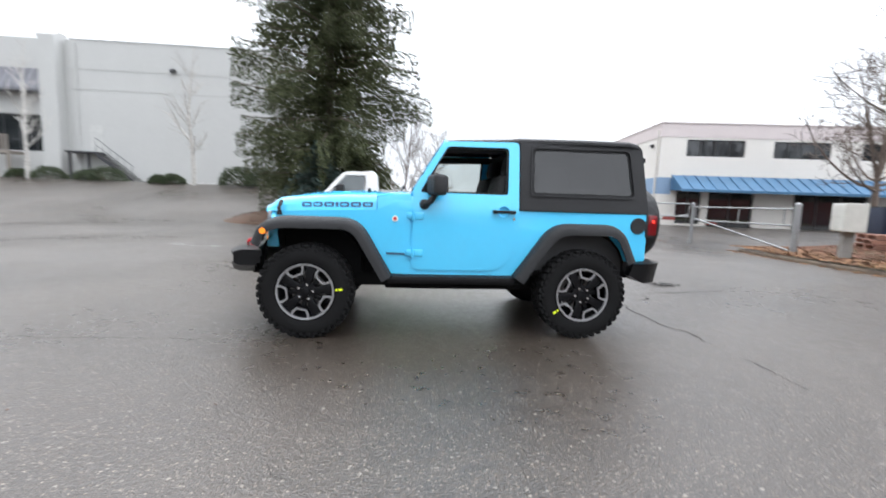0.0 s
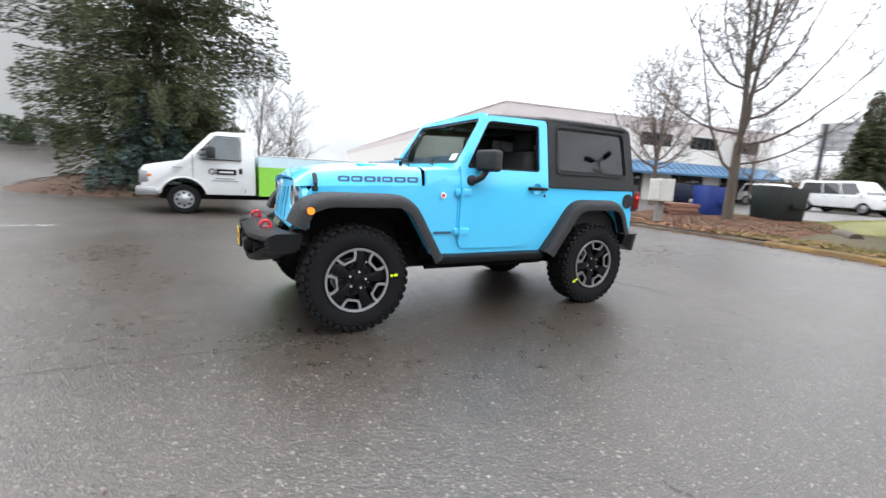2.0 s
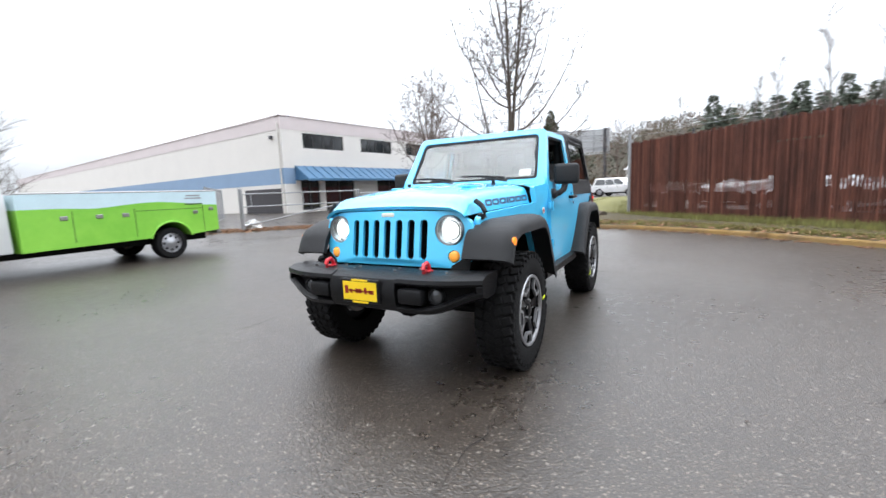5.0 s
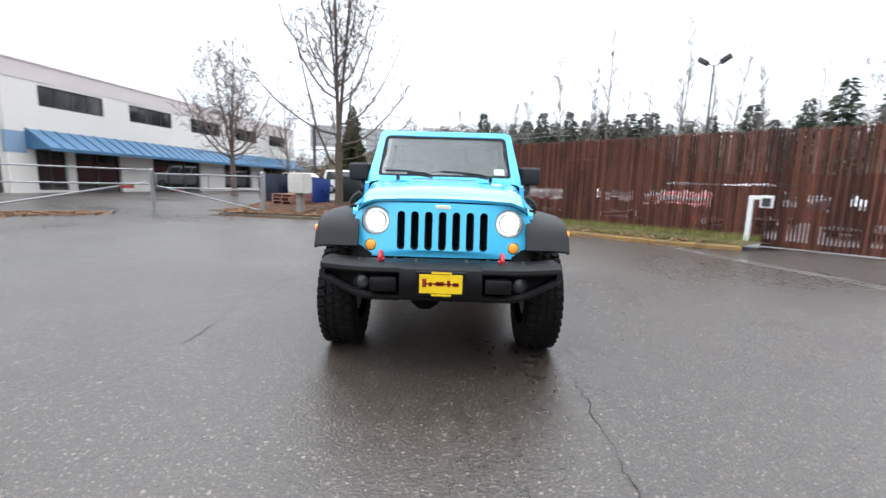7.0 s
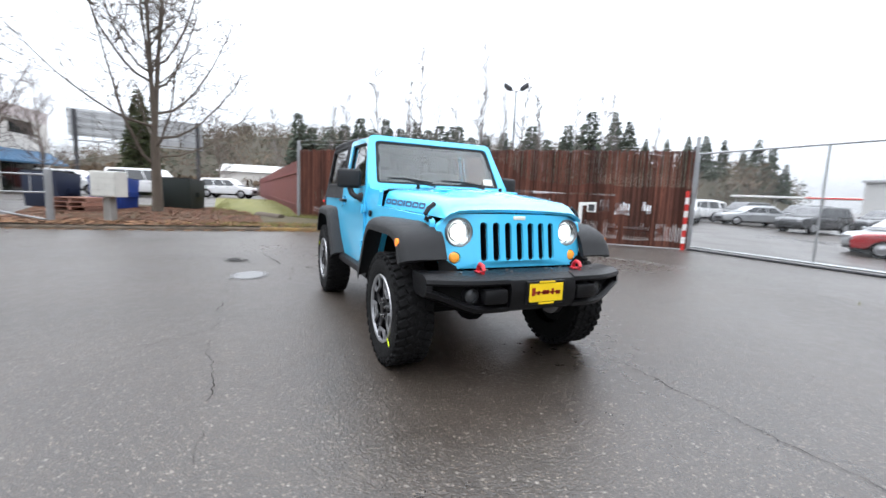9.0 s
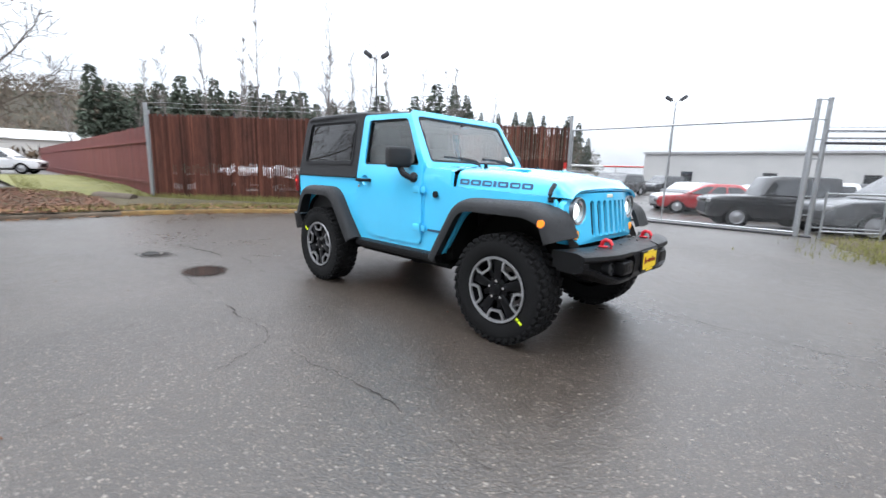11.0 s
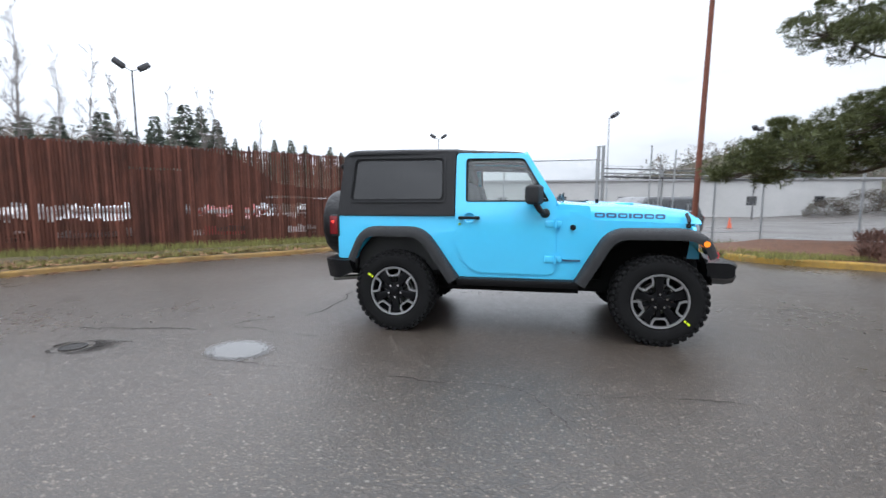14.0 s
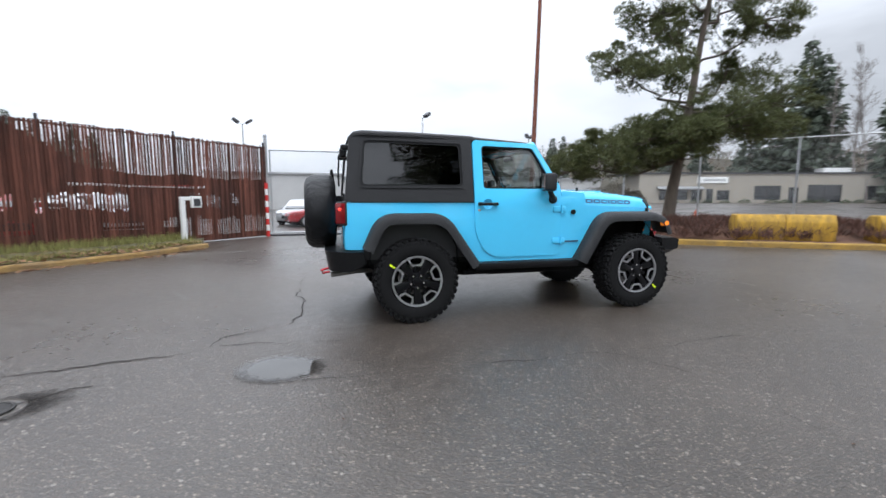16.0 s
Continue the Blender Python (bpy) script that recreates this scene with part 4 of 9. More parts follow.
def car_side(s):
    # tub side with the rear wheel opening
    bm = bm_new()
    pts = rpoly([(-1.85, .70), (-1.85, 1.135), (.334, 1.135), (.334, .545), (-.63, .545), (-.76, .80), (-.93, .965), (-1.46, .965), (-1.60, .80), (-1.64, .70)], [.03, .02, .005, .01, .03, .1, .12, .12, .1, .02])
    plate(bm, pts, [], "y", .747, .70)
    skin(bm, s)
    part("side_panel", bm, M_blue, off_roader, smooth=30)
    # front wing side
    bm = bm_new()
    pts = rpoly([(.3345, .545), (.3345, 1.255), (.62, 1.235), (.62, 1.108), (1.46, 1.072), (1.515, 1.05), (1.515, .957), (1.44, .955), (.86, .955), (.76, .88), (.56, .545)], [.01, .03, .02, .01, .02, .03, .01, .02, .1, .05, .02])
    plate(bm, pts, [], "y", .747, .71)
    skin(bm, s)
    part("front_wing", bm, M_blue, off_roader, smooth=30)
    # door
    door = new("door")
    door.parent = off_roader
    bm = bm_new()
    outer = rpoly([(.318, 1.30), (.318, .592), (-.47, .592), (-.618, .84), (-.622, 1.745), (.055, 1.727)], [.03, .07, .16, .12, .05, .06], 6)
    hole = rpoly([(-.522, 1.272), (-.530, 1.690), (.028, 1.683), (.262, 1.272)], [.03, .04, .05, .03])
    dish = [(-.485 + .05 * math.cos(k * math.pi / 10), 1.12 + .05 * math.sin(k * math.pi / 10)) for k in range(20)]
    plate(bm, outer, [hole, dish], "y", .757, .725)
    for z in (.72, .84, .96, 1.05, 1.09, 1.13, 1.17, 1.22):
        bmesh.ops.bisect_plane(bm, geom=bm.verts[:] + bm.edges[:] + bm.faces[:], plane_co=(0, 0, z), plane_no=(0, 0, 1))
    skin(bm, s)
    part("skin", bm, M_blue, door, smooth=30)
    bm = bm_new()
    h2 = rpoly([(-.505, 1.287), (-.513, 1.675), (.018, 1.668), (.235, 1.287)], [.02, .03, .04, .02])
    plate(bm, rpoly([(-.524, 1.270), (-.532, 1.692), (.030, 1.685), (.264, 1.270)], [.02, .03, .04, .02]), [h2], "y", .742, .722)
    skin(bm, s)
    part("window_seal", bm, M_black, door)
    bm = bm_new()
    plate(bm, h2, [], "y", .728, .724)
    skin(bm, s)
    if s < 0:
        part("pane", bm, M_glass_side, door).visible_shadow = False
    else:
        bm.free()
    # hinges
    for z in (.742, 1.068):
        hg = new("hinge")
        hg.parent = door
        bm = bm_new()
        y = side_y(.27, z) + .004
        box(bm, .225, .312, s * (y + .006) - .012, s * (y + .006) + .012, z - .03, z + .03, .008, 2)
        box(bm, .322, .372, s * (y + .004) - .012, s * (y + .004) + .012, z - .028, z + .028, .008, 2)
        part("leaf", bm, M_blue, hg, smooth=40)
        bm = bm_new()
        cyl(bm, (.317, s * (y + .022), z - .04), (.317, s * (y + .022), z + .04), .011, n=10)
        part("pin", bm, M_blue, hg, smooth=40)
    # handle
    hd = new("handle")
    hd.parent = door
    y = side_y(-.48, 1.12)
    bm = bm_new()
    box(bm, -.585, -.385, s * (y + .042) - .011, s * (y + .042) + .011, 1.108, 1.136, .010, 2)
    for x in (-.565, -.405):
        box(bm, x - .022, x + .022, s * (y + .018) - .02, s * (y + .018) + .02, 1.106, 1.138, .008, 2)
    part("bar", bm, M_black, hd, smooth=40)
    bm = bm_new()
    lathe(bm, [(.0005, -.024), (.030, -.021), (.044, -.012), (.051, .0006), (.054, .0006)], pose(-.485, s * (y + .010), 1.12, -90 * s, 0, 0), 20)
    part("recess", bm, M_blue, hd, smooth=50)
    bm = bm_new()
    cyl(bm, (-.575, s * (y + .004), 1.062), (-.575, s * (y + .016), 1.062), .013, n=12)
    part("lock", bm, M_chrome, door)
    # mirror
    mi = new("side_mirror")
    mi.parent = off_roader
    bm = bm_new()
    turn = pose(.125, s * .845, 0) @ pose(0, 0, 0, 0, 0, s * 16) @ pose(-.125, -s * .845, 0)
    box(bm, .065, .185, s * .845 - .105, s * .845 + .105, 1.248, 1.422, .03, 3)
    bmesh.ops.transform(bm, matrix=turn, verts=bm.verts)
    part("housing", bm, M_black_plastic, mi, "black plastic mirror housing", smooth=50)
    bm = bm_new()
    box(bm, .058, .066, s * .845 - .088, s * .845 + .088, 1.268, 1.405, .003)
    bmesh.ops.transform(bm, matrix=turn, verts=bm.verts)
    part("mirror_glass", bm, M_chrome, mi, "mirror glass")
    bm = bm_new()
    tube(bm, [(.215, s * .735, 1.168), (.205, s * .80, 1.172), (.17, s * .83, 1.20), (.135, s * .84, 1.26)], .026, 10)
    bmesh.ops.create_icosphere(bm, subdivisions=2, radius=.046, matrix=Matrix.Translation((.222, s * .752, 1.168)))
    part("arm", bm, M_black_plastic, mi, smooth=60)
    # rocker rail
    bm = bm_new()
    prism(bm, [(s * .70, .465), (s * .765, .47), (s * .785, .50), (s * .775, .535), (s * .735, .55), (s * .70, .55)], "x", -.60, .53)
    part("rocker_rail", bm, M_black, off_roader, smooth=50)
    # hardtop side
    ht = new("hardtop_side")
    ht.parent = off_roader
    bm = bm_new()
    outer = rpoly([(-.632, 1.143), (-.632, 1.765), (-1.745, 1.785), (-1.80, 1.74), (-1.852, 1.143)], [.005, .01, .03, .03, .01])
    hole = rpoly([(-.735, 1.285), (-.745, 1.700), (-1.672, 1.712), (-1.715, 1.285)], [.045, .045, .05, .05])
    plate(bm, outer, [hole], "y", .757, .71)
    skin(bm, s)
    part("panel", bm, M_hardtop, ht, smooth=30)
    bm = bm_new()
    plate(bm, rpoly([(-.722, 1.272), (-.732, 1.713), (-1.684, 1.725), (-1.729, 1.272)], [.05, .05, .055, .055]), [hole], "y", .766, .752)
    skin(bm, s)
    part("rim", bm, M_hardtop, ht, smooth=30)
    bm = bm_new()
    inner = rpoly([(-.755, 1.305), (-.765, 1.680), (-1.655, 1.692), (-1.693, 1.305)], [.04, .04, .045, .045])
    plate(bm, rpoly([(-.733, 1.283), (-.743, 1.702), (-1.674, 1.714), (-1.717, 1.283)], [.045, .045, .05, .05]), [inner], "y", .752, .735)
    skin(bm, s)
    part("glass_seal", bm, M_black, ht)
    bm = bm_new()
    plate(bm, inner, [], "y", .746, .741)
    skin(bm, s)
    g = part("pane", bm, M_glass_tint, ht, "dark tinted quarter glass")
    g.visible_shadow = False
    # tail lamp
    tl = new("tail_light")
    tl.parent = off_roader
    bm = bm_new()
    y = side_y(-1.85, 1.03)
    box(bm, -1.925, -1.835, min(s * (y - .10), s * (y + .008)), max(s * (y - .10), s * (y + .008)), .925, 1.145, .012, 2)
    part("housing", bm, M_black_plastic, tl, smooth=40)
    bm = bm_new()
    box(bm, -1.938, -1.852, min(s * (y - .08), s * (y + .016)), max(s * (y - .08), s * (y + .016)), .945, 1.132, .010, 2)
    part("lens", bm, M_tail, tl, "red tail lens", smooth=40)
    bm = bm_new()
    bmesh.ops.create_icosphere(bm, subdivisions=2, radius=.020, matrix=Matrix.Translation((-1.90, s * (y + .004), 1.075)))
    part("bulb", bm, M_tail_lit, tl, "glowing red bulb")
    # fender flares
    def flare(path, y_in, y_out, name, lip=.095):
        path = rpoly(path, [0] + [.16] * (len(path) - 2) + [0], 6)
        bm = bm_new()
        prof = [(0.0, .0), (.55, .004), (.80, -.006), (.93, -.024), (1.0, -.055), (1.0, -lip), (.965, -lip), (.95, -.06), (.55, -.035), (0, -.035)]
        rows = []
        m = len(path)
        for i, p in enumerate(path):
            a, b = Vector(path[max(i - 1, 0)]), Vector(path[min(i + 1, m - 1)])
            d = (b - a).normalized()
            nrm = Vector((-d.y, d.x))
            if nrm.y < 0 and abs(d.x) > .05:
                nrm = -nrm
            rows.append([bm.verts.new((p[0] + nrm.x * h, s * (y_in(p[0]) + (y_out - y_in(p[0])) * k), p[1] + nrm.y * h)) for k, h in prof])
        n = len(prof)
        for i in range(m - 1):
            for j in range(n):
                bm.faces.new((rows[i][j], rows[i][(j + 1) % n], rows[i + 1][(j + 1) % n], rows[i + 1][j]))
        bm.faces.new(rows[0])
        bm.faces.new(rows[-1][::-1])
        return part(name, bm, M_black_plastic, off_roader, "black plastic wheel arch flare", smooth=40)
    flare([(.495, .545), (.78, 1.035), (1.44, 1.035), (1.60, .975), (1.668, .815)], lambda x: side_y(x, .95) - .035 if x < 1.45 else .56 + .04 * (1.668 - x), .862, "fender_flare")
    flare([(-1.705, .72), (-1.56, 1.035), (-.92, 1.035), (-.585, .55)], lambda x: side_y(x, .95) - .03, .862, "fender_flare")
    # side marker
    bm = bm_new()
    cyl(bm, (1.548, s * .80, .912), (1.549, s * .8635, .912), .030, .025, n=20)
    part("side_marker", bm, M_orange_lit, off_roader, "amber side marker lamp", smooth=40)
    # hood latch
    lt = new("hood_latch")
    lt.parent = off_roader
    yl = side_y(1.474, 1.08)
    bm = bm_new()
    box(bm, 1.452, 1.497, s * (yl - .01) - .018, s * (yl - .01) + .018, 1.035, 1.075, .008, 2)
    part("base", bm, M_black, lt, smooth=40)
    bm = bm_new()
    tube(bm, [(1.475, s * (yl + .012), 1.05), (1.475, s * (yl + .015), 1.09), (1.473, s * (yl - .005), 1.125), (1.47, s * (yl - .05), 1.158)], .017, 8)
    part("strap", bm, M_black_plastic, lt, smooth=60)
    # lettering stands as plain blocks
    dc = new("hood_decal")
    dc.parent = off_roader
    dc["label"] = "slate-coloured block decal along the hood side"
    xs = 1.296
    for w, kind in ((.088, 0), (.085, 1), (.088, 0), (.026, 2), (.084, 1), (.092, 3), (.092, 0)):
        bm = bm_new()
        x0, x1 = xs - w, xs
        if kind == 2:
            loop, hl = rrect(x0, x1, 1.128, 1.172, .004, 2), []
        else:
            loop = rrect(x0, x1, 1.128, 1.172, .012, 3)
            hl = [rrect(x0 + .020, x1 - (.020 if kind != 1 else .012), 1.142, 1.158, .004, 2)]
        plate(bm, loop, hl, "y", .6005, .599)
        for v in bm.verts:
            k = (v.co.z - 1.128) / .044
            v.co = Vector((v.co.x, s * (v.co.y - .60 + hood_side_y(v.co.x, v.co.z) + .003), v.co.z - .028 * (v.co.x - .7)))
        part("glyph_block", bm, M_decal, dc)
        xs -= w + .012
    bm = bm_new()
    box(bm, .385, .545, s * (side_y(.46, .735) + .0005) - .001, s * (side_y(.46, .735) + .0005) + .003, .722, .740)
    part("model_badge", bm, M_decal, off_roader, "thin dark model badge")


def hood_half(x):
    return 0.672 - 0.112 * smoothstep(0.45, 1.62, x)


def hood_top(x):
    return 1.283 - 0.028 * (x - .62) - 0.085 * max(0.0, x - .9) ** 1.5 - (0.055 * smoothstep(1.50, 1.60, x))


def hood_seam(x):
    return 1.108 - .036 * (x - .62) / .84


def hood_side_y(x, z):
    k = (hood_top(x) - z) / max(.02, hood_top(x) - hood_seam(x))
    return hood_half(x) * (0.93 + 0.07 * min(1, max(0, k)) ** .7)


def car_front():
    # hood
    bm = bm_new()
    us = [0, .12, .24, .36, .48, .60, .72, .82, .89, .935]
    rows = []
    xs = [.635, .75, .9, 1.05, 1.2, 1.32, 1.42, 1.50, 1.555, 1.59, 1.605]
    for x in xs:
        hw, zt, zs = hood_half(x), hood_top(x), hood_seam(x)
        if x > 1.58:
            zs = min(zs, zt - .02)
        half = []
        for u in us:
            dome = .014 * (1 - smoothstep(.36, .50, u)) * smoothstep(1.52, 1.2, x)
            half.append((u * hw, zt - .014 - .022 * u ** 2 - .02 * smoothstep(.82, .95, u) + dome))
        for k in (.25, .5, .75, 1.0):
            z = (zt - .056) + (zs - (zt - .056)) * k
            half.append((hw * (.935 + .065 * k ** .5), z))
        left = [bm.verts.new((x, y, z)) for y, z in half]
        right = [bm.verts.new((x, -y, z)) for y, z in half[1:]]
        rows.append(list(reversed(right)) + left)
    for A, B in zip(rows, rows[1:]):
        for j in range(len(A) - 1):
            bm.faces.new((A[j], B[j], B[j + 1], A[j + 1]))
    # underside lip at the front
    lip = [bm.verts.new((v.co.x - .012, v.co.y, v.co.z - .02)) for v in rows[-1]]
    for j in range(len(lip) - 1):
        bm.faces.new((rows[-1][j], lip[j], lip[j + 1], rows[-1][j + 1]))
    part("hood", bm, M_blue, off_roader, smooth=45)
    # hood vents and bumpers
    for s in (1, -1):
        bm = bm_new()
        zt = hood_top(.98)
        box(bm, .90, 1.07, s * .30 - .055, s * .30 + .055, zt - .026, zt - .008, .012, 2)
        part("hood_vent", bm, M_blue, off_roader, "", smooth=40)
        bm = bm_new()
        cyl(bm, (.72, s * .40, hood_top(.72) - .02), (.72, s * .40, hood_top(.72) + .018), .016, n=10)
        part("hood_bumper", bm, M_black, off_roader)
    # cowl
    bm = bm_new()
    rows = []
    for x, zc in ((.30, 1.275), (.42, 1.286), (.52, 1.276), (.628, 1.270)):
        hw = side_y(x, 1.11) - .01
        half = [(0, zc), (.3, zc - .003), (.5, zc - .012), (.62, zc - .022), (hw - .02, zc - .045), (hw, zc - .09), (hw, 1.11)]
        left = [bm.verts.new((x, y, z)) for y, z in half]
        right = [bm.verts.new((x, -y, z)) for y, z in half[1:]]
        rows.append(list(reversed(right)) + left)
    for A, B in zip(rows, rows[1:]):
        for j in range(len(A) - 1):
            bm.faces.new((A[j], B[j], B[j + 1], A[j + 1]))
    part("cowl", bm, M_blue, off_roader, smooth=45)
    # grille
    bm = bm_new()
    outer = rpoly([(-.535, .742), (-.60, .90), (-.60, 1.02), (-.48, 1.098), (0, 1.108), (.48, 1.098), (.60, 1.02), (.60, .90), (.535, .742)], [.03, .1, .1, .12, .3, .12, .1, .1, .03])
    holes = [rrect(-.276 + .092 * k - .026, -.276 + .092 * k + .026, .792, 1.048, .024, 4) for k in range(7)]
    circ = lambda cy, cz, r, n=28: [(cy + r * math.cos(2 * math.pi * k / n), cz + r * math.sin(2 * math.pi * k / n)) for k in range(n)]
    for s in (1, -1):
        holes.append(circ(s * .446, .977, .094))
        holes.append(circ(s * .482, .815, .040, 18))
    plate(bm, outer, holes, "x", 0.0, -.045)

    def shape(co):
        return (1.672 - (co.z - .742) * .16 - .075 * (co.y / .6) ** 2 + co.x, co.y, co.z)
    bend(bm, shape)
    gr = part("grille", bm, M_blue, off_roader, smooth=30)
    gx = lambda y, z: 1.672 - (z - .742) * .16 - .075 * (y / .6) ** 2
    bm = bm_new()
    box(bm, 1.46, 1.54, -.52, .52, .76, 1.07)
    part("radiator", bm, M_under, off_roader, "black radiator behind the slots")
    for k in range(7):
        y = -.276 + .092 * k
        bm = bm_new()
        ring_prism(bm, [(a, b) for a, b in rrect(y - .026, y + .026, .792, 1.048, .024, 3)], [(a, b) for a, b in rrect(y - .020, y + .020, .798, 1.042, .019, 3)], "x", -.11, -.02)
        bend(bm, lambda co: (gx(co.y, co.z) + co.x, co.y, co.z))
        part("slot_liner", bm, M_black, gr)
    # side returns of the grille shell
    for s in (1, -1):
        bm = bm_new()
        vs = []
        for z in (.75, .85, .95, 1.03):
            w = .545 if z < .8 else (.585 if z < .9 else .60)
            if z > 1.0:
                w = .592
            vs.append((bm.verts.new((gx(w, z) - .03, s * w, z)), bm.verts.new((1.50, s * (w - .0), z))))
        for (a, b), (c, d) in zip(vs, vs[1:]):
            bm.faces.new((a, b, d, c))
        part("grille_return", bm, M_blue, gr)
        # headlight
        hl = new("headlight")
        hl.parent = off_roader
        x = gx(.446, .977)
        ax = Matrix.Translation((x, s * .446, .977)) @ Matrix.Rotation(radians(90), 4, "Y")
        bm = bm_new()
        lathe(bm, [(.097, -.03), (.099, .004), (.092, .012), (.085, .004), (.083, -.03)], ax, 36)
        part("bezel", bm, mat("dull headlight bezel", (.16, .17, .18), .3, metal=.7, var=.1, scale=20), hl, "dull chrome headlight bezel", smooth=50)
        bm = bm_new()
        lathe(bm, [(.085, .0), (.070, .010), (.04, .018), (.0005, .021)], ax, 32)
        g = part("lens", bm, M_glass_front, hl, "clear headlight lens", smooth=60)
        g.visible_shadow = False
        bm = bm_new()
        lathe(bm, [(.084, -.004), (.06, -.03), (.046, -.045)], ax, 32)
        part("reflector", bm, mat("headlight reflector", (.58, .59, .60), .22, metal=.9, var=.05, scale=20), hl, smooth=60)
        bm = bm_new()
        lathe(bm, [(.056, -.026), (.038, -.012), (.0005, -.006)], ax, 24)
        part("bulb", bm, M_head, hl, "lit headlight bulb", smooth=60)
        x = gx(.482, .815)
        ax = Matrix.Translation((x, s * .482, .815)) @ Matrix.Rotation(radians(90), 4, "Y")
        bm = bm_new()
        lathe(bm, [(.035, -.02), (.033, .002), (.023, .007), (.0005, .009)], ax, 24)
        part("turn_signal", bm, M_signal, off_roader, "amber turn signal lens", smooth=60)
    bm = bm_new()
    x = gx(0, 1.078)
    box(bm, x - .006, x + .004, -.05, .05, 1.066, 1.092, .004)
    part("grille_badge", bm, M_label, gr, "small pale badge bar")
    # windscreen frame, built flat and laid back
    tilt = math.degrees(math.atan2(.29, .475))
    ws = new("windshield")
    ws.parent = off_roader
    ws.matrix_basis = Matrix.Translation((.372, 0, 1.262)) @ Matrix.Rotation(radians(-tilt), 4, "Y")
    H = .590
    bm = bm_new()
    outer = rpoly([(-.712, 0), (-.650, H), (.650, H), (.712, 0)], [.02, .06, .06, .02])
    hole = rpoly([(-.640, .062), (-.596, H - .060), (.596, H - .060), (.640, .062)], [.04, .05, .05, .04])
    plate(bm, outer, [hole], "x", .0, -.055)
    bend(bm, lambda c: (c.x - .03 * (c.y / .7) ** 2, c.y, c.z))
    part("frame", bm, M_blue, ws, smooth=30)
    bm = bm_new()
    h2 = rpoly([(-.612, .088), (-.572, H - .084), (.572, H - .084), (.612, .088)], [.04, .05, .05, .04])
    plate(bm, rpoly([(-.641, .061), (-.597, H - .059), (.597, H - .059), (.641, .061)], [.04, .05, .05, .04]), [h2], "x", -.010, -.022)
    bend(bm, lambda c: (c.x - .03 * (c.y / .7) ** 2, c.y, c.z))
    part("seal", bm, M_black, ws)
    bm = bm_new()
    plate(bm, h2, [], "x", -.014, -.018)
    bend(bm, lambda c: (c.x - .03 * (c.y / .7) ** 2, c.y, c.z))
    g = part("pane", bm, M_glass_front, ws, "clear windscreen glass")
    g.visible_shadow = False
    bm = bm_new()
    box(bm, -.026, -.0245, .475, .575, .10, .165)
    part("paper_label", bm, M_label, ws, "white paper window label")
    bm = bm_new()
    box(bm, -.10, -.07, -.11, .11, H - .14, H - .085, .015, 2)
    box(bm, -.08, -.02, -.012, .012, H - .10, H - .08)
    part("rear_view_mirror", bm, M_black, ws, smooth=40)
    for y0, y1 in ((-.50, -.16), (.02, .36)):
        wp = new("wiper")
        wp.parent = off_roader
        bm = bm_new()
        tube(bm, [(.425, y1 + .05, 1.29), (.415, y1 - .08, 1.315), (.405, (y0 + y1) / 2 - .02, 1.335)], .009, 6)
        part("arm", bm, M_black, wp)
        bm = bm_new()
        tube(bm, [(.395, y0 - .06, 1.350), (.400, (y0 + y1) / 2, 1.342), (.408, y1 + .02, 1.322)], .010, 6)
        part("blade", bm, M_black, wp)


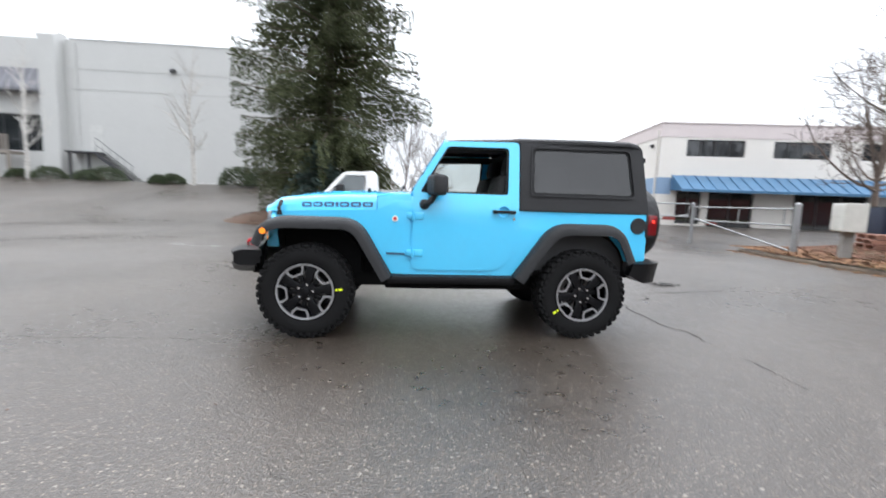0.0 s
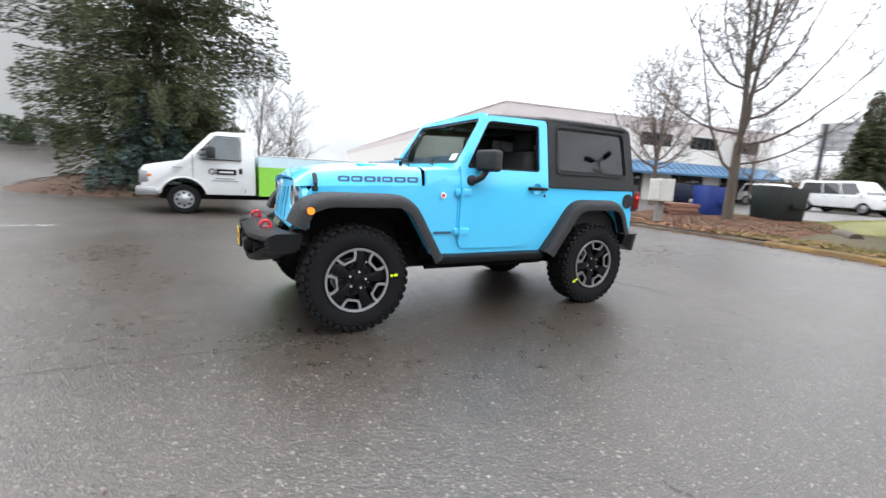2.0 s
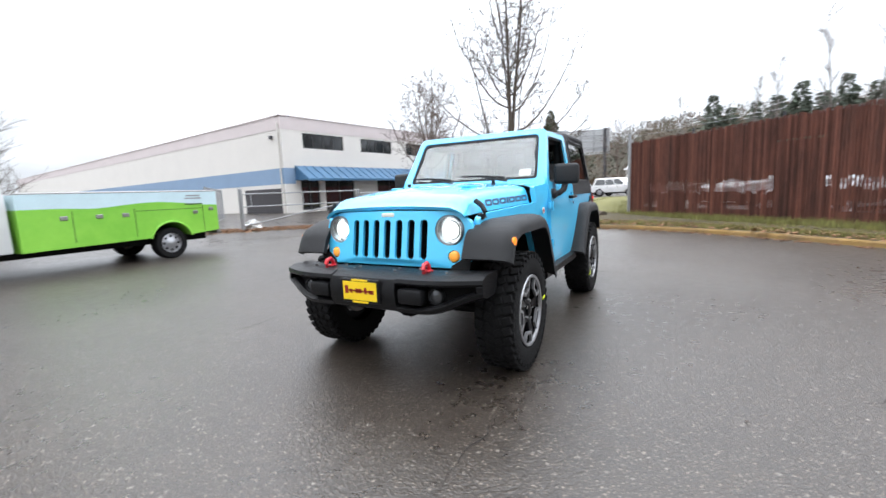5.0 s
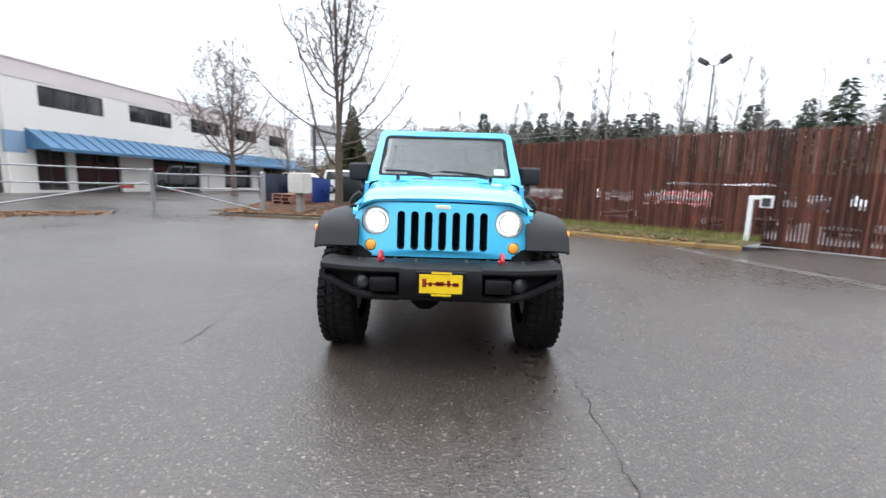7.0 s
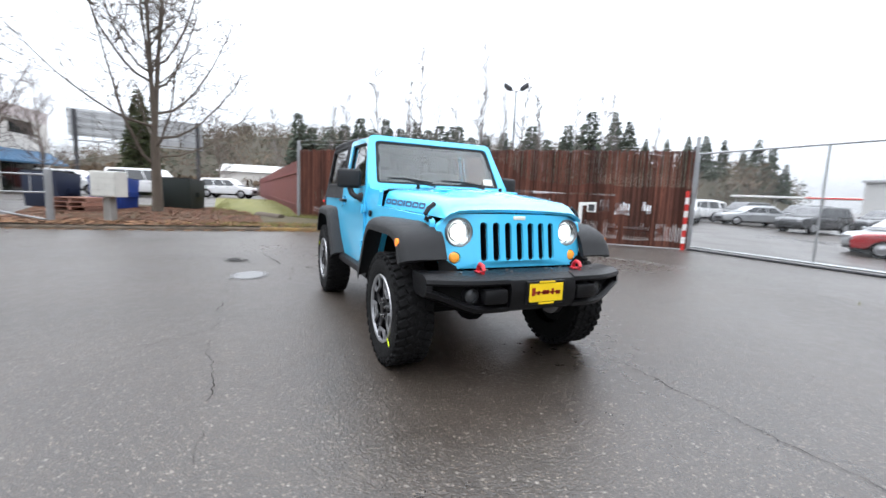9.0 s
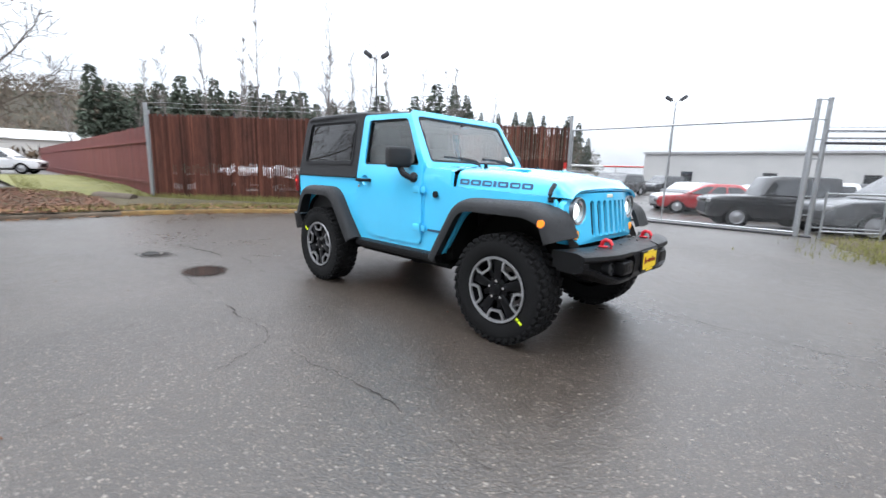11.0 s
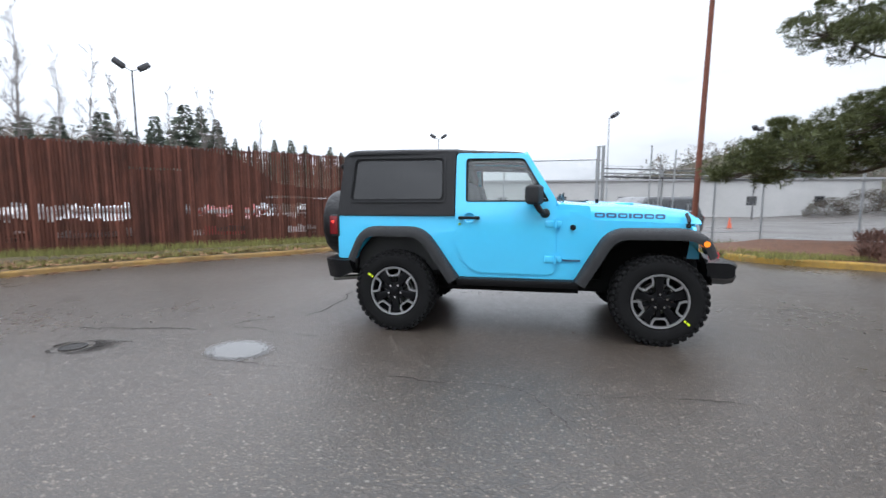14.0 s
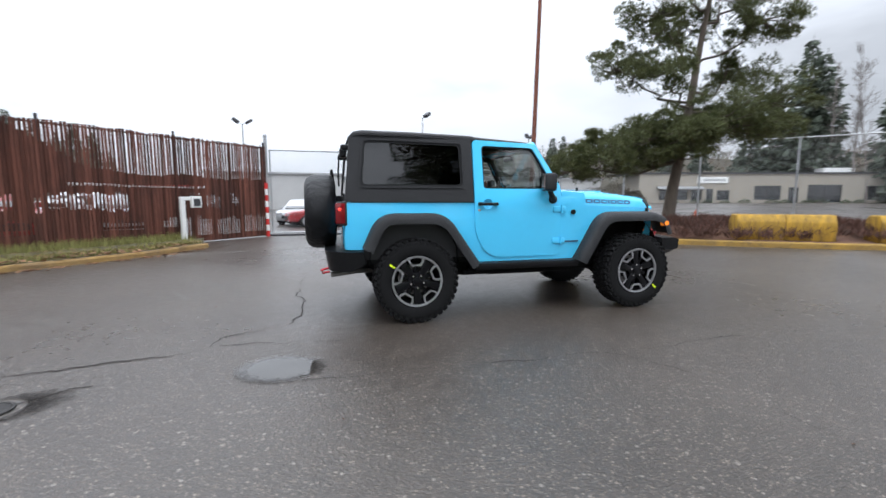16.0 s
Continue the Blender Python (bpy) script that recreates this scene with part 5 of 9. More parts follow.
def car_shell():
    # roof
    bm = bm_new()
    rows = []
    for x, zt, w in ((.062, 1.730, .618), (.042, 1.750, .630), (-.05, 1.764, .638), (-.55, 1.791, .642), (-.63, 1.803, .642), (-1.2, 1.815, .640), (-1.68, 1.818, .630), (-1.76, 1.804, .618), (-1.797, 1.765, .604)):
        half = [(0, zt), (.25, zt - .001), (.45, zt - .006), (w - .05, zt - .014), (w - .018, zt - .022), (w, zt - .036), (w + .003, zt - .050)]
        left = [bm.verts.new((x, y, z)) for y, z in half]
        right = [bm.verts.new((x, -y, z)) for y, z in half[1:]]
        rows.append(list(reversed(right)) + left)
    for A, B in zip(rows, rows[1:]):
        for j in range(len(A) - 1):
            bm.faces.new((A[j], B[j], B[j + 1], A[j + 1]))
    for r in (rows[0], rows[-1]):
        bm.faces.new(r)
    low = bmesh.ops.extrude_face_region(bm, geom=list(bm.faces))
    for v in [g for g in low["geom"] if isinstance(g, bmesh.types.BMVert)]:
        v.co.z -= .014
    part("roof", bm, M_hardtop, off_roader, "black grained roof panel", smooth=40)
    # rear hardtop panel with glass
    bm = bm_new()
    outer = rpoly([(-.715, 1.143), (-.60, 1.755), (.60, 1.755), (.715, 1.143)], [.01, .05, .05, .01])
    hole = rpoly([(-.585, 1.20), (-.52, 1.69), (.52, 1.69), (.585, 1.20)], .05)
    plate(bm, outer, [hole], "x", -1.852, -1.82)
    bend(bm, lambda c: (c.x + .058 * (c.z - 1.143) / .6, c.y, c.z))
    part("hardtop_back", bm, M_hardtop, off_roader, smooth=30)
    bm = bm_new()
    plate(bm, hole, [], "x", -1.842, -1.838)
    bend(bm, lambda c: (c.x + .058 * (c.z - 1.143) / .6, c.y, c.z))
    g = part("rear_pane", bm, M_glass_tint, off_roader, "dark tinted rear glass")
    g.visible_shadow = False
    bm = bm_new()
    box(bm, -1.87, -1.80, -.03, .10, 1.60, 1.70, .02, 2)
    tube(bm, [(-1.87, .03, 1.64), (-1.885, .05, 1.45), (-1.88, .06, 1.30)], .01)
    part("rear_wiper", bm, M_black, off_roader)
    for s in (1, -1):
        bm = bm_new()
        box(bm, -1.875, -1.80, s * .55 - .02, s * .55 + .02, 1.62, 1.67, .01)
        part("glass_hinge", bm, M_black, off_roader)
    # tailgate
    bm = bm_new()
    box(bm, -1.865, -1.82, -.70, .70, .70, 1.137, .015, 2)
    part("tailgate", bm, M_blue, off_roader, smooth=40)
    # floor and inner sides
    bm = bm_new()
    box(bm, -1.80, .60, -.69, .69, .56, .60)
    part("floor_pan", bm, M_under, off_roader)
    for s in (1, -1):
        bm = bm_new()
        prism(bm, [(-1.75, .50), (-1.62, .47), (-1.25, .55), (-.85, .40), (.75, .40), (1.1, .50), (1.75, .50), (1.75, .58), (1.1, .60), (.75, .52), (-.85, .52), (-1.25, .66), (-1.75, .60)], "y", s * .44 - .045, s * .44 + .045)
        part("frame_rail", bm, M_under, off_roader)
        bm = bm_new()
        tube(bm, [(-.70, s * .60, .425), (.55, s * .60, .425)], .028, 8)
        for x in (-.6, -.05, .5):
            tube(bm, [(x, s * .44, .46), (x, s * .60, .425)], .022, 6)
        part("rock_rail", bm, M_under, off_roader)
    bm = bm_new()
    box(bm, -.35, .35, -.36, .36, .34, .44, .03)
    part("skid_plate", bm, M_under, off_roader)
    bm = bm_new()
    box(bm, -.95, -.38, -.42, .05, .36, .52, .04)
    part("fuel_tank_skid", bm, M_under, off_roader)
    for s in (1, -1):
        bm = bm_new()
        box(bm, -1.80, .30, s * .685 - .008, s * .685 + .008, .60, 1.20)
        part("inner_trim", bm, M_dash, off_roader)
        # wheel housings
        for x, w in ((1.212, .45), (-1.212, .43)):
            bm = bm_new()
            box(bm, x - w, x + (w if x < 0 else .28), s * .47 - .02, s * .47 + .02, .50, 1.0)
            for k in range(12):
                a0, a1 = radians(180 * k / 12), radians(180 * (k + 1) / 12)
                q = []
                for a, y in ((a0, .47), (a1, .47), (a1, .74 if x < 0 else .60), (a0, .74 if x < 0 else .60)):
                    q.append(bm.verts.new((x + w * math.cos(a), s * y, .545 + .42 * math.sin(a) ** .7)))
                bm.faces.new(q)
            part("wheel_housing", bm, M_under, off_roader)
    bm = bm_new()
    box(bm, .55, .62, -.66, .66, .50, 1.20)
    part("firewall", bm, M_under, off_roader)
    bm = bm_new()
    box(bm, .64, 1.45, -.42, .42, .52, 1.02, .05)
    part("engine_block", bm, M_under, off_roader, "dark engine mass under the hood")
    # seats, dashboard, wheel, roll bars
    for s in (1, -1):
        st = new("seat")
        st.parent = off_roader
        bm = bm_new()
        box(bm, -.42, .10, s * .36 - .25, s * .36 + .25, .72, .88, .05, 2)
        part("cushion", bm, M_seat, st, smooth=50)
        bm = bm_new()
        box(bm, -.09, .09, -.25, .25, 0, .64, .06, 2, m=pose(-.42, s * .36, .84, 0, -14, 0))
        part("backrest", bm, M_seat, st, smooth=50)
        bm = bm_new()
        box(bm, -.05, .05, -.13, .13, 0, .19, .045, 2, m=pose(-.585, s * .36, 1.47, 0, -10, 0))
        tube(bm, [(-.57, s * .36 - .05, 1.40), (-.585, s * .36 - .05, 1.49)], .008)
        tube(bm, [(-.57, s * .36 + .05, 1.40), (-.585, s * .36 + .05, 1.49)], .008)
        part("headrest", bm, M_seat, st, smooth=50)
        bm = bm_new()
        tube(bm, [(.22, s * .60, 1.10), (.16, s * .60, 1.50), (.05, s * .57, 1.665), (-.62, s * .56, 1.69), (-1.55, s * .56, 1.67), (-1.70, s * .58, 1.20), (-1.70, s * .60, .7)], .035, 8)
        tube(bm, [(-.66, s * .56, 1.69), (-.70, s * .60, 1.2), (-.70, s * .62, .6)], .038, 8)
        part("roll_bar", bm, M_seat, off_roader, smooth=60)
    bm = bm_new()
    tube(bm, [(-.66, -.56, 1.69), (-.66, .56, 1.69)], .036, 8)
    part("roll_bar", bm, M_seat, off_roader, smooth=60)
    bm = bm_new()
    box(bm, -1.45, -1.0, -.55, .55, .75, .92, .05, 2)
    box(bm, -1.52, -1.40, -.55, .55, .85, 1.38, .05, 2)
    part("rear_bench", bm, M_seat, off_roader, smooth=50)
    bm = bm_new()
    prism(bm, [(.12, .90), (.12, 1.16), (.20, 1.24), (.36, 1.25), (.50, 1.22), (.50, .80), (.2, .80)], "y", -.66, .66, .02)
    part("dashboard", bm, M_dash, off_roader, smooth=40)
    sw = Matrix.Translation((.02, .36, 1.17)) @ Matrix.Rotation(radians(-65), 4, "Y")
    bm = bm_new()
    tube(bm, [sw @ Vector((.185 * math.cos(a), .185 * math.sin(a), 0)) for a in np.linspace(0, 2 * math.pi, 28, endpoint=False)], .016, 8, closed=True)
    for a in (90, 210, 330):
        tube(bm, [sw @ Vector((0, 0, -.03)), sw @ Vector((.18 * math.cos(radians(a)), .18 * math.sin(radians(a)), 0))], .014)
    part("steering_wheel", bm, M_dash, off_roader, smooth=60)
    # underbody
    for s in (1, -1):
        bm = bm_new()
        box(bm, -1.95, 1.75, s * .42 - .04, s * .42 + .04, .50, .60, .01)
        part("frame_rail", bm, M_under, off_roader)
        for x in (1.212, -1.212):
            bm = bm_new()
            cyl(bm, (x - .08, s * .50, .40), (x - .02, s * .50, .75), .03, n=10)
            part("shock_absorber", bm, M_under, off_roader)
            bm = bm_new()
            tube(bm, [(x + .10 + .055 * math.cos(a), s * .46 + .055 * math.sin(a), .44 + a * .0075) for a in np.linspace(0, 12 * math.pi, 90)], .008, 5)
            part("spring", bm, M_under, off_roader)
        bm = bm_new()
        tube(bm, [(1.10, s * .42, .36), (.30, s * .36, .48)], .025, 8)
        part("control_arm", bm, M_under, off_roader)
        bm = bm_new()
        tube(bm, [(-1.10, s * .42, .36), (-.40, s * .38, .48)], .025, 8)
        part("control_arm", bm, M_under, off_roader)
    for x in (1.212, -1.212):
        bm = bm_new()
        cyl(bm, (x, -.68, .385), (x, .68, .385), .042, n=12)
        bmesh.ops.create_icosphere(bm, subdivisions=2, radius=.13, matrix=Matrix.Translation((x, -.12 if x > 0 else 0, .385)))
        part("axle", bm, M_under, off_roader, smooth=60)
    bm = bm_new()
    box(bm, -.45, .40, -.30, .34, .36, .50, .03, 2)
    part("skid_plate", bm, M_under, off_roader)
    bm = bm_new()
    tube(bm, [(1.42, -.55, .46), (1.42, .55, .44)], .018, 8)
    part("steering_link", bm, M_under, off_roader)
    bm = bm_new()
    tube(bm, [(-1.45, -.42, .47), (-1.75, -.50, .47), (-1.99, -.56, .455)], .026, 10)
    part("exhaust_tip", bm, M_steel, off_roader, "bare steel exhaust tip", smooth=60)
    # antenna and round badges
    bm = bm_new()
    y = side_y(.473, 1.04)
    cyl(bm, (.473, -(y - .004), 1.037), (.473, -(y + .012), 1.037), .026, n=18)
    part("antenna_base", bm, M_black, off_roader)
    bm = bm_new()
    cyl(bm, (.473, y - .002, 1.037), (.473, y + .004, 1.037), .026, n=18)
    part("round_badge", bm, M_label, off_roader, "round pale badge")
    bm = bm_new()
    cyl(bm, (.473, y + .004, 1.037), (.473, y + .006, 1.037), .014, n=14)
    part("badge_dot", bm, M_tow, off_roader)
    y = side_y(-1.765, 1.03)
    bm = bm_new()
    cyl(bm, (-1.762, y - .01, 1.03), (-1.762, y + .012, 1.03), .078, .072, n=28)
    for k in range(8):
        a = 2 * math.pi * k / 8
        cyl(bm, (-1.762 + .062 * math.cos(a), y + .012, 1.03 + .062 * math.sin(a)), (-1.762 + .062 * math.cos(a), y + .016, 1.03 + .062 * math.sin(a)), .007, n=6)
    part("fuel_cap", bm, M_black_plastic, off_roader, "round black fuel cap", smooth=40)


def car_bumpers():
    fb = new("front_bumper")
    fb.parent = off_roader
    def back(y):
        return .115 * max(0.0, (abs(y) - .40) / .37) ** 1.8
    def sweep(bm, prof_of, ys):
        rows = []
        for y in ys:
            rows.append([bm.verts.new((x - back(y), y, z)) for x, z in prof_of(y)])
        n = len(rows[0])
        for A, B in zip(rows, rows[1:]):
            for j in range(n):
                bm.faces.new((A[j], A[(j + 1) % n], B[(j + 1) % n], B[j]))
        bm.faces.new(rows[0][::-1])
        bm.faces.new(rows[-1])
    lin = lambda a, b, n: [a + (b - a) * k / n for k in range(n + 1)]
    # centre section
    bm = bm_new()
    sweep(bm, lambda y: [(1.68, .742), (1.86, .742), (1.925, .715), (1.945, .66), (1.940, .58), (1.915, .525), (1.86, .503), (1.74, .505), (1.70, .60)], lin(-.25, .25, 6))
    part("centre_section", bm, M_black, fb, smooth=25)
    for s in (1, -1):
        # upper deck to the tip
        bm = bm_new()
        sweep(bm, lambda y: [(1.70, .742), (1.87, .742), (1.925, .722), (1.932, .700), (1.92, .685), (1.70, .69)], [s * v for v in lin(.25, .762, 10)])
        part("upper_bar", bm, M_black, fb, smooth=25)
        bm = bm_new()
        sweep(bm, lambda y: [(a, b + .105 * smoothstep(.42, .80, abs(y))) for a, b in ((1.74, .508), (1.86, .503), (1.915, .518), (1.93, .545), (1.90, .562), (1.74, .56))], [s * v for v in lin(.25, .762, 12)])
        part("lower_bar", bm, M_black, fb, smooth=25)
        bm = bm_new()
        sweep(bm, lambda y: [(1.71, .70), (1.90, .70), (1.925, .68), (1.925, .65), (1.90, .63), (1.71, .63)], [s * .728, s * .745, s * .760])
        part("end_cap", bm, M_black, fb, smooth=25)
        bm = bm_new()
        sweep(bm, lambda y: [(1.72, .70), (1.85, .70), (1.85, .56 + .1 * smoothstep(.5, .77, abs(y))), (1.72, .56 + .1 * smoothstep(.5, .77, abs(y)))], [s * v for v in lin(.25, .755, 7)])
        part("back_panel", bm, M_under, fb)
        # lamp pod
        bm = bm_new()
        box(bm, 1.78, 1.945, s * .350 - .085, s * .350 + .085, .572, .668, .022, 2)
        part("lamp_pod", bm, M_black, fb, smooth=40)
        fg = new("fog_light")
        fg.parent = fb
        ax = Matrix.Translation((1.872, s * .490, .622)) @ Matrix.Rotation(radians(90), 4, "Y")
        bm = bm_new()
        lathe(bm, [(.046, -.05), (.046, .01), (.040, .012), (.038, 0)], ax, 24)
        part("housing", bm, M_black_plastic, fg, smooth=50)
        bm = bm_new()
        lathe(bm, [(.038, .0), (.02, .008), (.0005, .01)], ax, 24)
        part("lens", bm, mat("dim fog lamp glass", (.085, .088, .092), .15, metal=.5, var=.1, scale=20), fg, "dim fog lamp lens", smooth=50)
        # tow hook
        bm = bm_new()
        y = s * .385
        tube(bm, [(1.755, y, .745), (1.760, y, .780), (1.78, y, .797), (1.812, y, .790), (1.826, y, .765), (1.822, y, .742)], .0135, 8)
        box(bm, 1.74, 1.80, y - .022, y + .022, .742, .755, .004)
        part("tow_hook", bm, M_tow, fb, "red enamelled tow hook", smooth=50)
        for x, yy in ((1.74, .16), (1.80, .16), (1.78, .52), (1.72, .30)):
            bm = bm_new()
            cyl(bm, (x, s * yy, .742), (x, s * yy, .752), .010, n=6)
            part("bolt", bm, M_steel, fb)
    # plate in its frame
    pl = new("dealer_plate")
    pl.parent = off_roader
    bm = bm_new()
    box(bm, 1.940, 1.956, -.148, .152, .560, .712, .006)
    part("plate_frame", bm, M_black, pl)
    bm = bm_new()
    box(bm, 1.955, 1.9585, -.128, .132, .578, .694, .001)
    part("plate_panel", bm, M_plate_yellow, pl, "yellow dealer plate with dark script bars")
    for y0, y1, z0, z1 in ((-.095, .105, .632, .642), (-.11, -.085, .618, .668), (-.07, -.052, .622, .648), (-.03, .02, .624, .652), (.04, .058, .622, .66), (.075, .11, .622, .646)):
        bm = bm_new()
        box(bm, 1.9585, 1.9600, y0, y1, z0, z1)
        part("script_bar", bm, M_plate_red, pl)
    bm = bm_new()
    box(bm, 1.956, 1.9595, -.055, .065, .562, .574)
    part("frame_bar", bm, M_plate_yellow, pl)
    bm = bm_new()
    box(bm, 1.956, 1.9595, -.055, .065, .698, .709)
    part("frame_bar", bm, M_plate_yellow, pl)
    # rear bumper
    rb = new("rear_bumper")
    rb.parent = off_roader
    bm = bm_new()
    outer = rpoly([(-1.70, -.80), (-1.86, -.80), (-2.02, -.70), (-2.045, -.5), (-2.045, .5), (-2.02, .70), (-1.86, .80), (-1.70, .80), (-1.70, .70), (-1.85, .66), (-1.85, -.66), (-1.70, -.70)], [.01, .06, .08, .06, .06, .08, .06, .01, .01, .02, .02, .01])
    plate(bm, outer, [], "z", .505, .690)
    bend(bm, lambda c: (c.x + (.03 if c.z < .6 else 0), c.y * (.985 if c.z < .6 else 1), c.z + .07 * smoothstep(-1.86, -1.70, c.x) * (1 if c.z < .6 else 0)))
    part("beam", bm, M_black, rb, smooth=30)
    bm = bm_new()
    y = -.30
    tube(bm, [(-1.95, y, .49), (-2.04, y, .47), (-2.09, y, .455), (-2.07, y, .43), (-2.0, y, .44)], .012, 8)
    part("tow_hook", bm, M_tow, rb, "red enamelled tow hook", smooth=50)
    # spare wheel with a soft cover
    sp = new("spare_wheel")
    sp.parent = off_roader
    ax = Matrix.Translation((-2.07, .0, 1.035)) @ Matrix.Rotation(radians(-90), 4, "Y")
    bm = bm_new()
    lathe(bm, [(.0005, -.15), (.30, -.15), (.352, -.135), (.378, -.09), (.384, 0), (.378, .09), (.352, .135), (.31, .155), (.15, .162), (.0005, .165)], ax, 48)
    for v in bm.verts:
        d = .006 * noise.noise(v.co * 9) + .004 * noise.noise(v.co * 23)
        c = Vector((-2.07, 0, 1.035))
        v.co += (v.co - c).normalized() * d
    part("cover", bm, mat("black vinyl cover", (0.006, 0.006, 0.007), .5, var=.2, scale=7, bump=.9, bscale=11, stretch=(1, 2.2, .5), spec=.3), sp, "creased black vinyl spare wheel cover", smooth=60)
    bm = bm_new()
    box(bm, -1.95, -1.86, -.14, .14, .88, 1.20, .01)
    part("carrier", bm, M_black, sp)
    bm = bm_new()
    box(bm, -1.97, -1.94, -.09, .09, 1.42, 1.47, .01, 2)
    tube(bm, [(-1.93, .03, 1.15), (-1.945, .03, 1.44)], .012)
    part("brake_light", bm, M_black, sp, "high brake lamp on a stalk")


def make_wheel():
    """One wheel, its axle along local y, outer face at +y; mirrored sides are turned round."""
    wh = new("wheel")
    wh.parent = off_roader
    ax = Matrix.Rotation(radians(-90), 4, "X")
    bm = bm_new()
    R = .390
    lathe(bm, [(.225, -.115), (.26, -.127), (.33, -.130), (.362, -.122), (.380, -.105), (R, -.06), (R, .06), (.380, .105), (.362, .122), (.335, .128), (.30, .126), (.262, .122), (.246, .112), (.238, .10)], ax, 56)
    ty = part("tyre", bm, M_rubber, wh, "knobbly mud-terrain tyre", smooth=35)
    # tread blocks
    bm = bm_new()
    box(bm, -.022, .022, -.024, .024, -.012, .012, .004)
    b0 = finish("lug_src", bm, M_rubber)
    src = b0.data
    V = [v.co.copy() for v in src.vertices]
    F = [tuple(p.vertices) for p in src.polygons]
    bpy.data.objects.remove(b0)
    vs, fs = [], []
    n = 38
    for k in range(n):
        for off, y, tw, sc in ((0, .092, 18, (1.05, 1.1, 1)), (.5, -.092, -18, (1.05, 1.1, 1)), (.25, .032, 28, (.95, .95, .9)), (.75, -.032, -28, (.95, .95, .9)), (.5, .121, 0, (.8, .35, 1)), (0, -.121, 0, (.8, .35, 1))):
            a = 2 * math.pi * (k + off) / n
            rr = R if abs(y) < .1 else .366
            m = Matrix.Rotation(a, 4, "Y") @ Matrix.Translation((0, y, rr)) @ Matrix.Rotation(radians(tw), 4, "Z") @ Matrix.Diagonal((*sc, 1))
            k0 = len(vs)
            vs += [m @ v for v in V]
            fs += [tuple(i + k0 for i in f) for f in F]
    tagged(raw("tread", vs, fs, M_rubber, ty), kind="stuff")
    # rim
    bm = bm_new()
    lathe(bm, [(.243, .118), (.240, .126), (.224, .124), (.221, .108)], ax, 56)
    part("rim_edge", bm, M_silver, wh, "machined silver rim edge", smooth=50)
    bm = bm_new()
    lathe(bm, [(.243, .112), (.222, .106), (.215, .04), (.20, -.06)], ax, 48)
    lathe(bm, [(.16, -.06), (.205, -.06)], ax, 32)
    part("barrel", bm, M_wheel_black, wh, smooth=50)
    for k in range(5):
        a0 = math.radians(24 + 72 * k)
        # silver U-shaped loop at the rim, between two spokes
        bm = bm_new()
        def pol(r, w):
            return (w, r)
        outer = [(-.080, .222), (-.072, .184), (-.046, .146), (.046, .146), (.072, .184), (.080, .222)]
        inner = [(-.060, .222), (-.054, .190), (-.036, .162), (.036, .162), (.054, .190), (.060, .222)]
        for i in range(5):
            A = [outer[i], outer[i + 1], inner[i + 1], inner[i]]
            lo = [bm.verts.new((p[0], .100, p[1])) for p in A]
            hi = [bm.verts.new((p[0], .119, p[1])) for p in A]
            bm.faces.new(lo[::-1]); bm.faces.new(hi)
            for j in range(4):
                bm.faces.new((lo[j], lo[(j + 1) % 4], hi[(j + 1) % 4], hi[j]))
        bmesh.ops.transform(bm, matrix=Matrix.Rotation(a0, 4, "Y"), verts=bm.verts)
        part("rim_loop", bm, M_silver, wh, "machined silver loop")
        # black spoke
        bm = bm_new()
        a1 = a0 + radians(36)
        pts = [(-.026, .05), (-.034, .13), (-.044, .225), (.044, .225), (.034, .13), (.026, .05)]
        prism(bm, pts, "y", .055, .098, .008)
        bmesh.ops.transform(bm, matrix=Matrix.Rotation(a1, 4, "Y"), verts=bm.verts)
        part("spoke", bm, M_wheel_black, wh, smooth=40)
        bm = bm_new()
        pts = [(-.016, .05), (-.020, .150), (.020, .150), (.016, .05)]
        prism(bm, pts, "y", .03, .070, .006)
        bmesh.ops.transform(bm, matrix=Matrix.Rotation(a0, 4, "Y"), verts=bm.verts)
        part("web", bm, M_wheel_black, wh, smooth=40)
        bm = bm_new()
        cyl(bm, (.0635 * math.sin(a1), .09, .0635 * math.cos(a1)), (.0635 * math.sin(a1), .113, .0635 * math.cos(a1)), .0105, n=6)
        part("lug_nut", bm, M_chrome, wh)
    bm = bm_new()
    lathe(bm, [(.085, .05), (.083, .092), (.04, .098), (.038, .112), (.02, .116), (.0005, .117)], ax, 28)
    part("hub", bm, M_wheel_black, wh, smooth=45)
    bm = bm_new()
    cyl(bm, (0, -.09, 0), (0, -.02, 0), .15, n=24)
    part("brake_disc", bm, M_steel, wh)
    return wh


